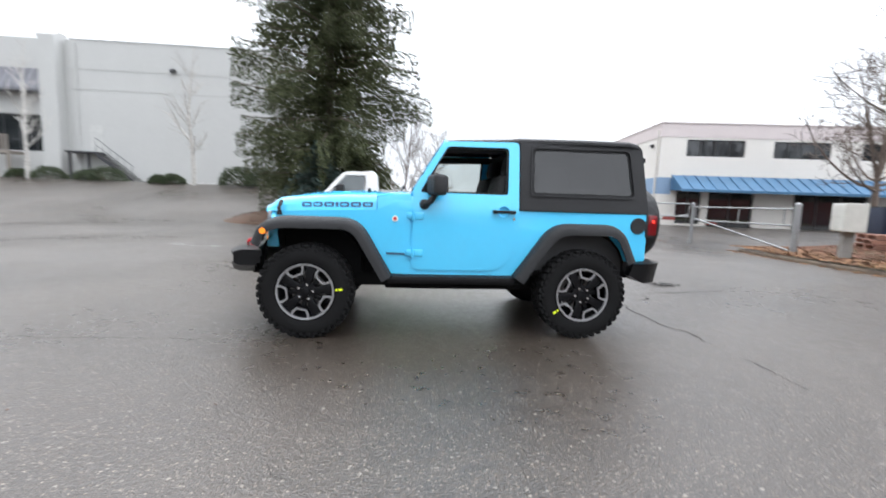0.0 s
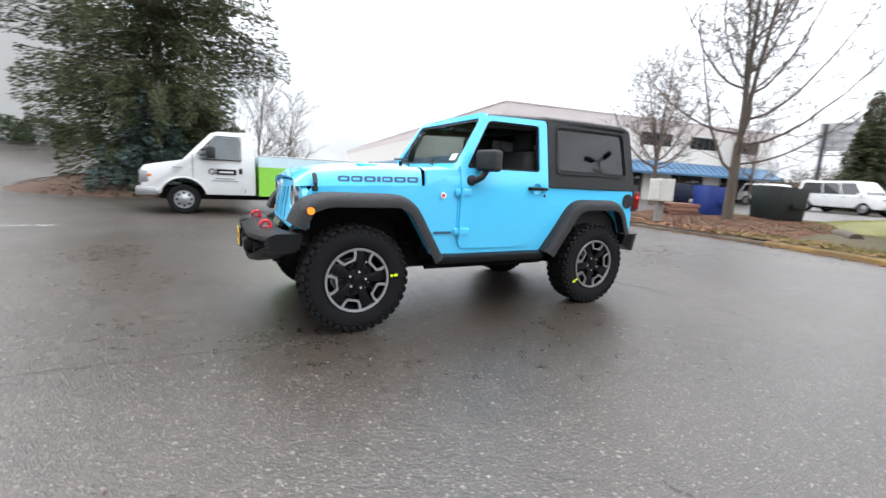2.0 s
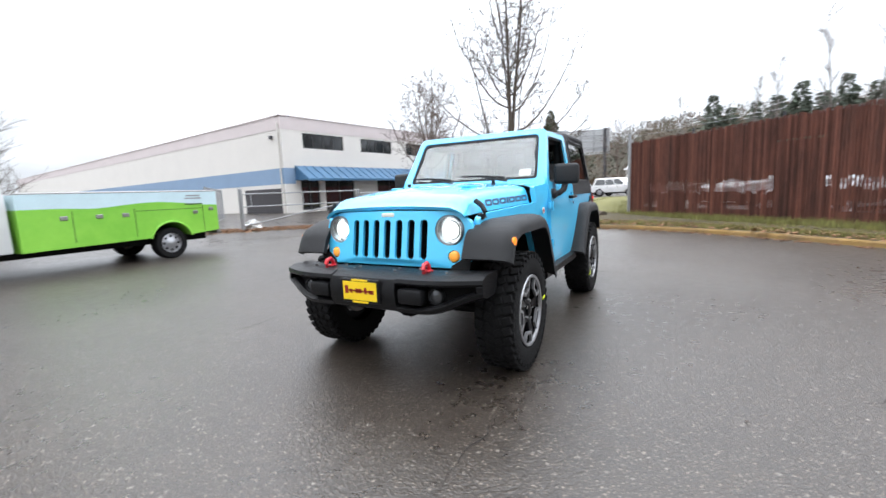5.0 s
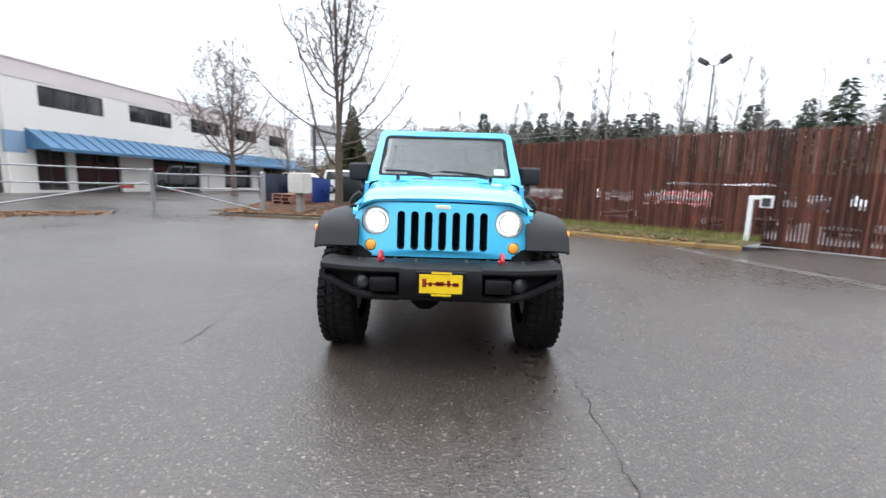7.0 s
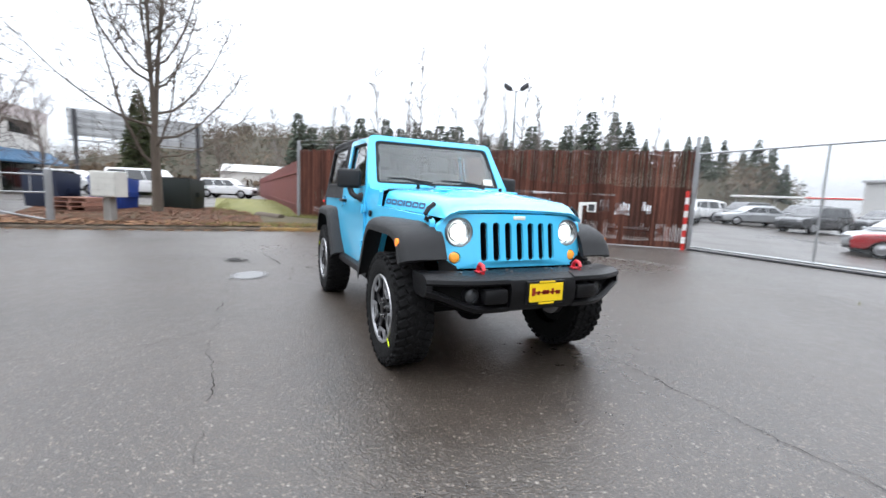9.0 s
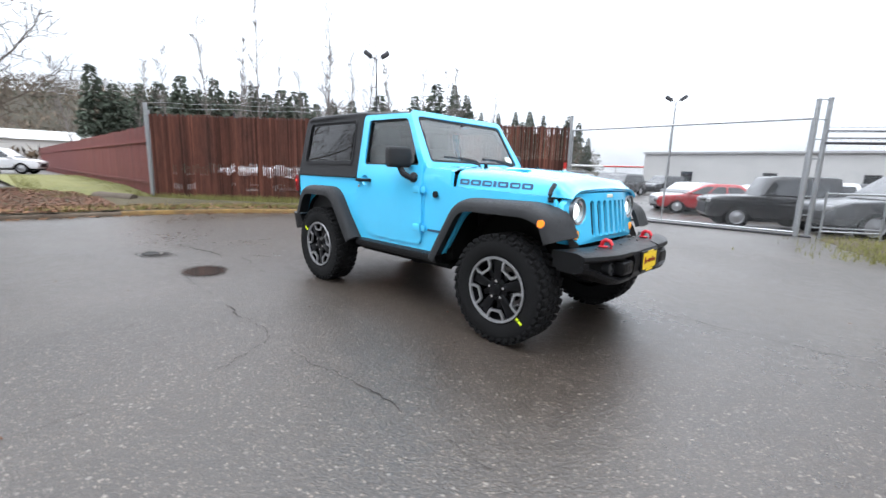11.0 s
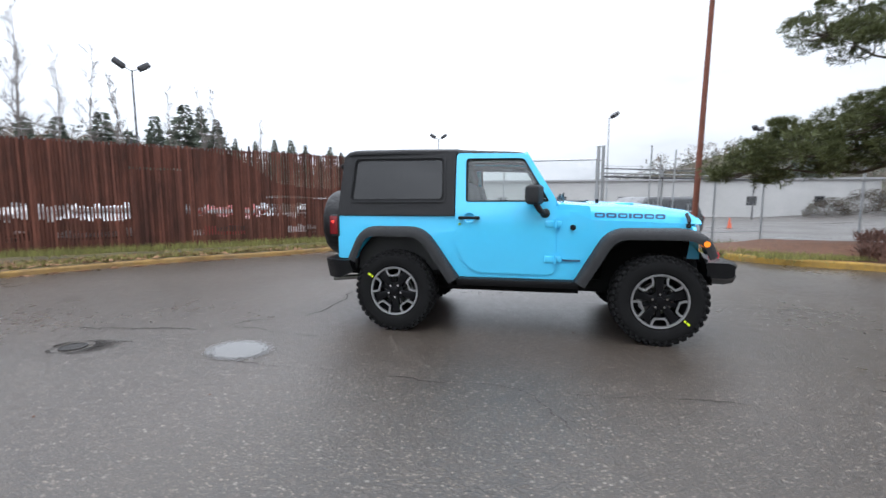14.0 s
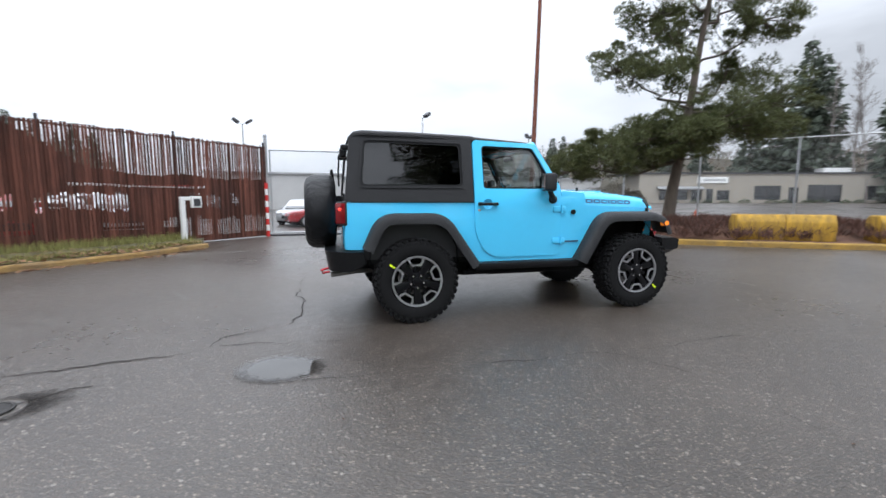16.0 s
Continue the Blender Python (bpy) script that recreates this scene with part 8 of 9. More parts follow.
parked_car("parked_car", "black boxy off-road car parked behind the gate", C_black, "off_roader", lot_pose(.7, 15.6, 208))
c_suv = parked_car("parked_car", "dark grey sport utility car parked along the chain-link fence", C_grey, "suv", lot_pose(4.2, 12.8, 211))
c_white = parked_car("parked_car", "white sport utility car parked in the lot", C_white, "suv", lot_pose(4.4, 16.0, 211))
c_red = parked_car("parked_car", "dark red saloon car parked in the lot", C_red, "sedan", lot_pose(-2.0, 20.4, 196))
c_silv = parked_car("parked_car", "silver saloon car parked in the lot", C_silver, "sedan", lot_pose(-14.8, 32.1, 236))
c_blk = parked_car("parked_car", "dark grey people carrier parked in the lot", C_grey, "suv", lot_pose(-10.5, 31, 262))
parked_car("parked_car", "white van parked beyond the tree", C_white, "van", lot_pose(-33.0, -8.0, 72))
for src, spots in (
    (c_white, ((-16.2, 26.5, 300), (-14.5, 4.6, 310), (1.0, 20.0, 211), (-18.1, 29.9, 262), (-17.0, 14.6, 300), (-34.5, -12.6, 76), (-38.5, -3.0, 68), (-21.9, 36.8, 262))),
    (c_silv, ((-12.8, 6.2, 310), (-12.6, 12.6, 310), (-20.5, 32.7, 290), (-3.4, 22.2, 255), (-1.0, 26, 250), (-10.0, 14.8, 300), (-41.5, -7.0, 70))),
    (c_blk, ((-17.9, 36.4, 262), (2.0, 24.5, 211), (-14.5, 38.1, 258), (-14.8, 10.5, 300))),
    (c_red, ((-10.4, 8.6, 310), (5.2, 24.8, 208))),
    (c_suv, ((-17.5, 20.0, 280), (-9.7, 38.4, 255))),
):
    for x, y, a in spots:
        copy_thing(src, lot_pose(x, y, a))

# ---- chain-link, gates and poles ----
M_wire = mat("grey fence wire", (0.30, 0.31, 0.32), .5, metal=.7, var=.1, scale=9)


def chain_link(parent, length, z0, z1, step=.075, r=.0017):
    """Woven wire between two rails, as two sets of slanting strands."""
    vs, fs = [], []
    h = z1 - z0
    n = int((length + h) / step)
    for k in range(n):
        for s in (1, -1):
            a = k * step - (h if s > 0 else 0)
            x0, x1 = a, a + h
            za, zb = (z0, z1) if s > 0 else (z1, z0)
            if s < 0:
                x0, x1 = a - 0, a + h
                x0 -= h
                x1 -= h
            lo, hi = max(0, x0), min(length, x1)
            if hi <= lo:
                continue
            f0, f1 = (lo - x0) / (x1 - x0), (hi - x0) / (x1 - x0)
            p, q = (lo, za + (zb - za) * f0), (hi, za + (zb - za) * f1)
            y = .003 * s
            i = len(vs)
            for (x, z) in (p, q):
                vs += [(x - r, y, z), (x + r, y - r, z), (x + r, y + r, z)]
            fs += [(i, i + 1, i + 4, i + 3), (i + 1, i + 2, i + 5, i + 4), (i + 2, i, i + 3, i + 5)]
    return tagged(raw("wire_mesh", vs, fs, M_wire, parent), kind="stuff")


def bar(name, parent, p, q, r, material, n=10):
    bm = bm_new()
    cyl(bm, p, q, r, n=n)
    return part(name, bm, material, parent, smooth=40)


def fence_run(name, label, a, b, h, step=2.9, top=True, barbed=False, z=0.1, gap=True, category="fence"):
    a, b = Vector((*a, 0)), Vector((*b, 0))
    d = b - a
    f = thing(name, label, category, pose(a.x, a.y, ground_height(a.x, a.y) + z, 0, 0, math.degrees(math.atan2(d.y, d.x))), group="chain-link fence runs")
    ln = d.length
    n = max(1, round(ln / step))
    for k in range(n + 1):
        bar("post", f, (k * ln / n, 0, -.3), (k * ln / n, 0, h + (.25 if barbed else .03)), .034, M_galv)
    bar("rail", f, (0, 0, h), (ln, 0, h), .022, M_galv)
    bar("rail", f, (0, 0, .12), (ln, 0, .12), .014, M_galv)
    if barbed:
        for k in range(2):
            bm = bm_new()
            tube(bm, [(ln * i / 12, -.02 * k, h + .12 + .11 * k - .01 * math.sin(i * 2.1)) for i in range(13)], .006, 4)
            part("barbed_wire", bm, M_wire, f)
    chain_link(f, ln, .12, h)
    return f


def gates():
    g = thing("sliding_gate", "closed chain-link sliding gate on a ground rail", "gate", pose(FENCE_G.x + .12, FENCE_G.y + .02, 0, 0, 0, math.degrees(math.atan2(9.35 - 9.44, 2.1 + 3.68))))
    ln = 5.75
    for z in (.10, 2.62):
        bar("rail", g, (0, 0, z), (ln, 0, z), .026, M_galv)
    for x in (.02, ln / 2, ln - .02):
        bar("upright", g, (x, 0, .10), (x, 0, 2.62), .022, M_galv)
    bar("bottom_track", g, (-.2, .05, .02), (ln + .3, .05, .02), .03, M_dark_metal)
    chain_link(g, ln, .10, 2.62)
    # tall end posts
    for nm, x, y, h in (("gate_post", FENCE_G.x + .02, FENCE_G.y + .08, 3.05), ("gate_post", 2.1, 9.35, 3.0), ("gate_post", 2.28, 9.62, 3.05)):
        p = thing(nm, "tall galvanised steel gate post", "post", pose(x, y, -.1), group="gate posts")
        bar("pipe", p, (0, 0, 0), (0, 0, h + .1), .05, M_galv, 12)
        bm = bm_new()
        lathe(bm, [(.054, h + .08), (.056, h + .12), (.03, h + .15), (.0005, h + .16)], Matrix.Identity(4), 12)
        part("cap", bm, M_galv, p)
    lad = thing("gate_bracket", "pipe bracket with rungs on the gate posts", "bracket", pose(2.19, 9.48, 0))
    for k in range(7):
        bar("rung", lad, (-.09, -.13, .5 + .42 * k), (.09, .14, .5 + .42 * k), .014, M_galv, 6)
    # striped marker pole at the fence end
    sp = thing("marker_pole", "red and white striped pole at the fence end", "pole", pose(FENCE_G.x + .02, FENCE_G.y - .12, 0))
    n = 9
    for k in range(n):
        bar("stripe", sp, (0, 0, 1.62 * k / n), (0, 0, 1.62 * (k + 1) / n), .05, (M_red_paint, M_white_paint)[k % 2], 12)
    # small walk gate beside the gate posts
    wg = thing("walk_gate", "low pipe-framed wire gate beside the gate posts", "gate", pose(2.5, 9.6, .0, 0, 0, 31))
    for z in (.15, 1.0):
        bar("rail", wg, (0, 0, z), (1.15, 0, z), .022, M_galv)
    for x in (0, 1.15):
        bar("upright", wg, (x, 0, -.05), (x, 0, 1.05), .024, M_galv)
    chain_link(wg, 1.15, .15, 1.0)


gates()
fence_run("wire_fence", "galvanised chain-link fence with barbed wire by the parked cars", (2.3, 9.65), (8.5, 13.2), 2.12, 2.3, barbed=True)
fence_run("wire_fence", "tall galvanised chain-link fence behind the pine", (8.5, 13.2), (12.0, 8.9), 3.0, 2.8)
fence_run("wire_fence", "tall galvanised chain-link fence behind the yellow barriers", (12.0, 8.9), (24.0, -4.1), 3.2, 3.1)


def dark_pipes():
    f = thing("pipe_rail", "dark horizontal pipes along the chain-link fence", "rail", pose(2.3, 9.6, 0, 0, 0, 29.8))
    bar("pipe", f, (0, -.05, 2.10), (7.0, -.05, 2.10), .030, M_dark_metal)
    bar("pipe", f, (0, -.05, 2.36), (7.0, -.05, 2.36), .016, M_dark_metal)
    bar("pipe", f, (1.4, -.3, .98), (3.4, -.3, .98), .022, M_galv)
    for x, h in ((1.5, 3.1), (1.9, 2.75), (3.2, 1.25), (2.5, 3.0)):
        bar("stake", f, (x, -.3, -.1), (x + .04 * (h - 1), -.3, h), .024, M_galv)


dark_pipes()


def poles():
    p = thing("utility_pole", "tall rusted steel pole in the verge by the gate", "pole", pose(4.58, 8.43, 0.02, 0, 1.2, 0))
    bm = bm_new()
    cyl(bm, (0, 0, -.3), (0, 0, 11.5), .082, .05, n=16)
    part("shaft", bm, M_rust_pole, p, smooth=40)
    bm = bm_new()
    cyl(bm, (0, 0, -.1), (0, 0, .30), .24, .20, n=16)
    part("base", bm, M_concrete, p, smooth=40)

    def lamp_pole(x, y, h, yaw, label, heads=(1, -1), metal=M_dark_metal):
        l = thing("lot_light", label, "street lamp", pose(x, y, -.4, 0, 0, yaw), group="lot lights")
        bm = bm_new()
        cyl(bm, (0, 0, 0), (0, 0, h + .3), .07, .045, n=12)
        part("mast", bm, metal, l, smooth=40)
        for s in heads:
            bm = bm_new()
            tube(bm, [(0, 0, h + .25), (s * .30, 0, h + .40)], .03)
            part("arm", bm, M_dark_metal, l)
            bm = bm_new()
            box(bm, -.30, .30, -.22, .22, -.13, .13, .04, 2, m=pose(s * .55, 0, h + .56, 0, -s * 34, 0))
            part("lamp_head", bm, M_dark_metal, l, smooth=40)
    lamp_pole(-21.0, 15.0, 8.5, 52, "twin-headed lot light on a dark mast")
    lamp_pole(5.8, 30.7, 7.9, 35, "single-headed lot light on a slim grey mast", (1,), M_galv)
    lamp_pole(-9.0, 37.0, 7.7, 20, "twin-headed lot light on a dark mast")
    lamp_pole(22.0, 44.0, 8.5, 40, "twin-headed lot light on a dark mast")
    # keypad post by the fence
    k = thing("keypad_post", "white bent post with a keypad box by the fence", "keypad", pose(-5.42, 7.05, .05, 0, 0, 43))
    bm = bm_new()
    box(bm, -.05, .05, -.05, .05, 0, 1.06, .008)
    box(bm, -.05, .30, -.05, .05, 1.06, 1.15, .008)
    part("post", bm, M_white_paint, k)
    bm = bm_new()
    box(bm, .18, .42, -.11, -.0, .88, 1.16, .01)
    part("box", bm, M_white_paint, k)
    bm = bm_new()
    box(bm, .22, .38, -.125, -.11, .92, 1.10, .004)
    part("keypad", bm, M_dark_metal, k)


poles()


def drive_gate():
    """Pipe gate and posts across the drive by the mailboxes."""
    P1, PM, P2 = Vector((-10.5, -6.35, 0)), Vector((-9.9, -9.8, 0)), Vector((-6.2, -12.2, 0))
    for a, b in ((P1, PM), (P2, PM)):
        d = b - a
        ln = d.length
        g = thing("pipe_gate", "galvanised pipe gate leaf across the drive", "gate", pose(a.x, a.y, ground_height(a.x, a.y), 0, 0, math.degrees(math.atan2(d.y, d.x))), group="drive gate leaves")
        for z in (1.32, .86):
            bar("rail", g, (.08, 0, z), (ln - .1, 0, z), .023, M_galv_dull)
        for x in (.35, ln * .5, ln - .12):
            bar("upright", g, (x, 0, .84), (x, 0, 1.34), .018, M_galv_dull)
        bar("brace", g, (.1, .05, .16), (ln - .15, .05, .92), .028, M_galv_dull)
        bm = bm_new()
        box(bm, ln - .95, ln - .55, -.045, -.034, .72, .83)
        part("reflector", bm, mat("faded red sheet", (.26, .055, .045), .5, var=.3, scale=8), g, "faded red reflector panel")
    for p0, h, r in ((P1, 1.50, .085), (P2, 1.55, .07), (PM, 1.48, .055)):
        p = thing("gate_post", "thick galvanised post of the drive gate", "post", pose(p0.x, p0.y, ground_height(p0.x, p0.y) - .05), group="drive gate posts")
        bm = bm_new()
        cyl(bm, (0, 0, 0), (0, 0, h), r, n=14)
        lathe(bm, [(r + .004, h), (r * .8, h + .04), (.0005, h + .06)], Matrix.Identity(4), 14)
        part("pipe", bm, M_galv_dull, p, smooth=40)
    rl = random.Random(12)
    soil = bvhtree.BVHTree.FromPolygons([v.co for v in verge.data.vertices], [tuple(p.vertices) for p in verge.data.polygons])

    def leaf_spot(r):
        while True:
            x, y = rl.uniform(-16, -9.4), rl.uniform(-8.2, -1.2)
            hit = soil.ray_cast(Vector((x, y, 3)), Vector((0, 0, -1)))[0]
            if hit:
                return x, y, hit.z + .012
    def drive_spot(r):
        u = rl.uniform(-1.15, .9)
        x, y = -6.6 - 2.6 * u + rl.gauss(0, .25), -12.0 + 1.2 * u + rl.gauss(0, .3)
        return (x, y, ground_height(x, y) + .014)
    litter("drive_leaves", 4200, drive_spot, .06, M_leaf_litter, "wet brown leaves along the drive by the gate", 8)
    sh = thing("plastic_sheet", "crumpled white plastic sheet lying by the gate post", "plastic sheet", pose(-6.9, -12.55, ground_height(-6.9, -12.55)))
    bm = bm_new()
    bmesh.ops.create_icosphere(bm, subdivisions=4, radius=1)
    for v in bm.verts:
        f = 1 + .55 * noise.noise(v.co * 2.2) + .25 * noise.noise(v.co * 6)
        v.co = Vector((v.co.x * .34 * f, v.co.y * .24 * f, max(-.02, v.co.z * .20 * f + .09)))
    part("sheet", bm, mat("dirty white plastic", (.55, .55, .54), .4, var=.2, scale=5), sh, smooth=25)
    litter("mailbox_leaves", 22000, leaf_spot, .036, mat("red-brown dead leaves", (0.17, 0.080, 0.048), 0.9, var=0.4, scale=9, rand=0.4, island=True), "red-brown leaves scattered round the mailbox", 9)
    vs, fs = [], []
    for i in range(26):
        x = .4 + i * .95
        w = .35 * noise.noise(Vector((x * .6, 0, 1)))
        vs += [(x, 1.9 + w, .0), (x, 2.6, .09), (x, 3.6 + w, .0)]
        if i:
            k = 3 * i
            fs += [(k - 3, k - 2, k + 1, k), (k - 2, k - 1, k + 2, k + 1)]
    ob = raw("mulch_strip", vs, fs, M_mulch, smooth=True)
    ob.matrix_basis = beige.matrix_basis @ pose(0, 0, -.28)
    tagged(ob, "strip of red-brown bark mulch along the beige building", "planting bed", kind="structure")
    # wire panel fence beyond, behind the truck
    fence_run("wire_fence", "low chain-link fence along the drive behind the truck", (-5.4, -13.0), (-9.0, -17.4), 1.45, 2.4)
    m = thing("mailbox", "pale grey cluster mailbox on a pedestal", "mailbox", pose(-10.65, -5.1, .10, 0, 0, 62))
    bm = bm_new()
    box(bm, -.11, .11, -.11, .11, 0, .70, .01)
    part("pedestal", bm, M_concrete, m)
    bm = bm_new()
    box(bm, -.37, .37, -.22, .22, .70, 1.40, .015)
    part("cabinet", bm, mat("putty paint", (.52, .51, .47), .5, scale=3), m)
    for r in range(4):
        for c in range(3):
            for s in (-1, 1):
                if s > 0:
                    continue
                bm = bm_new()
                box(bm, -.34 + c * .23, -.34 + c * .23 + .215, -.232, -.218, .74 + r * .16, .74 + r * .16 + .14, .004)
                part("mail_door", bm, mat("putty door", (.56, .55, .51), .45, scale=3) if (r, c) == (0, 0) else bpy.data.materials["putty door"], m)
    # pallets
    ps = random.Random(3)
    for k in range(4):
        p = thing("pallet", "weathered red-brown wooden pallet stacked by the mailbox", "pallet", pose(-13.6 + ps.uniform(-.05, .05), -6.45, .14 + .14 * k, 0, 0, 60 + ps.uniform(-4, 4)), group="stacked pallets")
        for i in range(7):
            bm = bm_new()
            box(bm, -.6, .6, -.55 + i * .165, -.55 + i * .165 + .11, .10, .122)
            part("deck_board", bm, M_pallet, p)
        for i in range(3):
            bm = bm_new()
            box(bm, -.6 + i * .555, -.6 + i * .555 + .09, -.55, .55, 0, .10)
            part("stringer", bm, M_pallet, p)

    def dumpster(x, y, yaw, w, dp, h, paint, label, lid):
        t = thing("dumpster", label, "dumpster", pose(x, y, ground_height(x, y), 0, 0, yaw), group="dumpsters by the drive")
        bm = bm_new()
        prism(bm, [(-dp * .40, .10), (-dp / 2, h), (dp / 2, h * .93), (dp * .40, .10)], "x", -w / 2, w / 2, .015)
        part("bin", bm, paint, t, smooth=30)
        for k in range(5):
            bm = bm_new()
            xx = -w / 2 + .1 + k * (w - .2) / 4
            box(bm, xx - .03, xx + .03, dp * .40, dp * .46, .15, h * .88)
            bend(bm, lambda q: (q.x, q.y + .09 * (q.z - .5), q.z))
            part("rib", bm, paint, t)
        for s in (-1, 1):
            bm = bm_new()
            box(bm, s * (w / 4) - w / 4 + .01, s * (w / 4) + w / 4 - .01, -dp * .5, dp * .53, h * .93 + .006, h * .93 + .036)
            bend(bm, lambda c: (c.x, c.y, c.z + (dp * .5 - c.y) / dp * .07 * h))
            part("lid", bm, lid, t)
            bm = bm_new()
            box(bm, s * (w / 2 + .06) - .06, s * (w / 2 + .06) + .06, -.10, dp * .3, h * .45, h * .58)
            part("lift_pocket", bm, paint, t)
    dumpster(-15.2, -7.75, 60, 1.3, .95, 1.3, mat("navy dumpster steel", (.008, .014, .036), .55, var=.2, scale=3), "dark navy steel dumpster beside the pallets", M_black_plastic)
    dumpster(-15.0, -5.95, 60, 1.15, .95, 1.2, mat("blue dumpster steel", (.012, .040, .22), .5, var=.2, scale=3), "bright blue steel dumpster behind the mailbox", bpy.data.materials["blue dumpster steel"])
    dumpster(-15.6, -4.0, 62, 1.45, 1.0, 1.25, mat("dark green dumpster steel", (.009, .015, .012), .6, var=.3, scale=3), "dark green steel dumpster on the verge", M_black_plastic)
    lg = thing("log", "mossy sawn log lying on the verge", "log", pose(-12.4, -.9, .18, 0, 90, 35))
    bm = bm_new()
    lathe(bm, [(.0005, -.62), (.19, -.62), (.20, -.5), (.18, 0), (.16, .5), (.15, .62), (.0005, .62)], Matrix.Identity(4), 14)
    for v in bm.verts:
        v.co *= 1 + .06 * noise.noise(v.co * 4)
    part("trunk_piece", bm, M_bark, lg, smooth=50)


M_pallet = mat("weathered red-brown pallet wood", (.24, .12, .085), .85, var=.3, scale=5, rand=.3)
drive_gate()


def barriers():
    for i, (x, y) in enumerate(((9.13, 3.54), (11.75, 2.06))):
        b = thing("concrete_barrier", "chipped yellow concrete block with a rounded top beside the kerb", "barrier", pose(x, y, .12, 0, 0, -29.5), group="yellow concrete blocks")
        for k in range(2):
            bm = bm_new()
            prism(bm, [(-.30, 0), (-.30, .48), (-.20, .66), (.20, .66), (.30, .48), (.30, 0)], "x", -1.07 + 1.075 * k, .0 - .005 + 1.075 * k, .035, 2)
            for v in bm.verts:
                v.co += Vector((0, .010 * noise.noise(v.co * 5 + Vector((i * 7, 0, 0))), .012 * noise.noise(v.co * 3)))
            part("block", bm, M_yellow, b, smooth=40)


barriers()


def bed_point(rnd):
    s = rnd.random()
    k = min(int(s * (len(KERB_E) - 2)) + 4, len(KERB_E) - 2)
    p, q = Vector(KERB_E[k]), Vector(KERB_E[k + 1])
    d = (q - p).normalized()
    w = rnd.uniform(.25, 2.6)
    p = p + (q - p) * rnd.random()
    return p.x - d.y * w, p.y + d.x * w, .10 + .30 * math.sin(math.pi * min(1, w / 4.4))


def ground_cover():
    rnd = random.Random(31)
    base, tips, wid = [], [], []
    for _ in range(620):
        cx, cy, cz = bed_point(rnd)
        if cx > 11.5 or cx < 5.2:
            continue
        for _ in range(60):
            a = rnd.uniform(0, 6.28)
            rr = rnd.uniform(0, .22)
            h = rnd.uniform(.14, .50)
            b = (cx + rr * math.cos(a), cy + rr * math.sin(a), cz + rnd.uniform(0, .12))
            base.append(b)
            tips.append((b[0] + rnd.gauss(0, .10), b[1] + rnd.gauss(0, .10), b[2] + h * .6))
            wid.append(rnd.uniform(.006, .016))
    ob = spray_mesh("ground_shrubs", base, tips, wid, M_shrub_brown, None)
    tagged(ob, "low dry reddish ground cover behind the yellow kerb", "ground cover", kind="stuff")
    blades("gate_grass", 2600, lambda r: (4.7 + r.gauss(0, .8), 7.0 + r.gauss(0, 1.0), .12), .04, .16, .016, M_grass, "yellow-green grass round the pole foot", seed=14)
    blades("bed_grass", 3200, lambda r: (r.uniform(4.7, 6.6), 4.75 + abs(r.gauss(0, .9)), .15), .03, .12, .016, M_grass, "short winter grass on the corner of the planting bed", seed=16)


ground_cover()


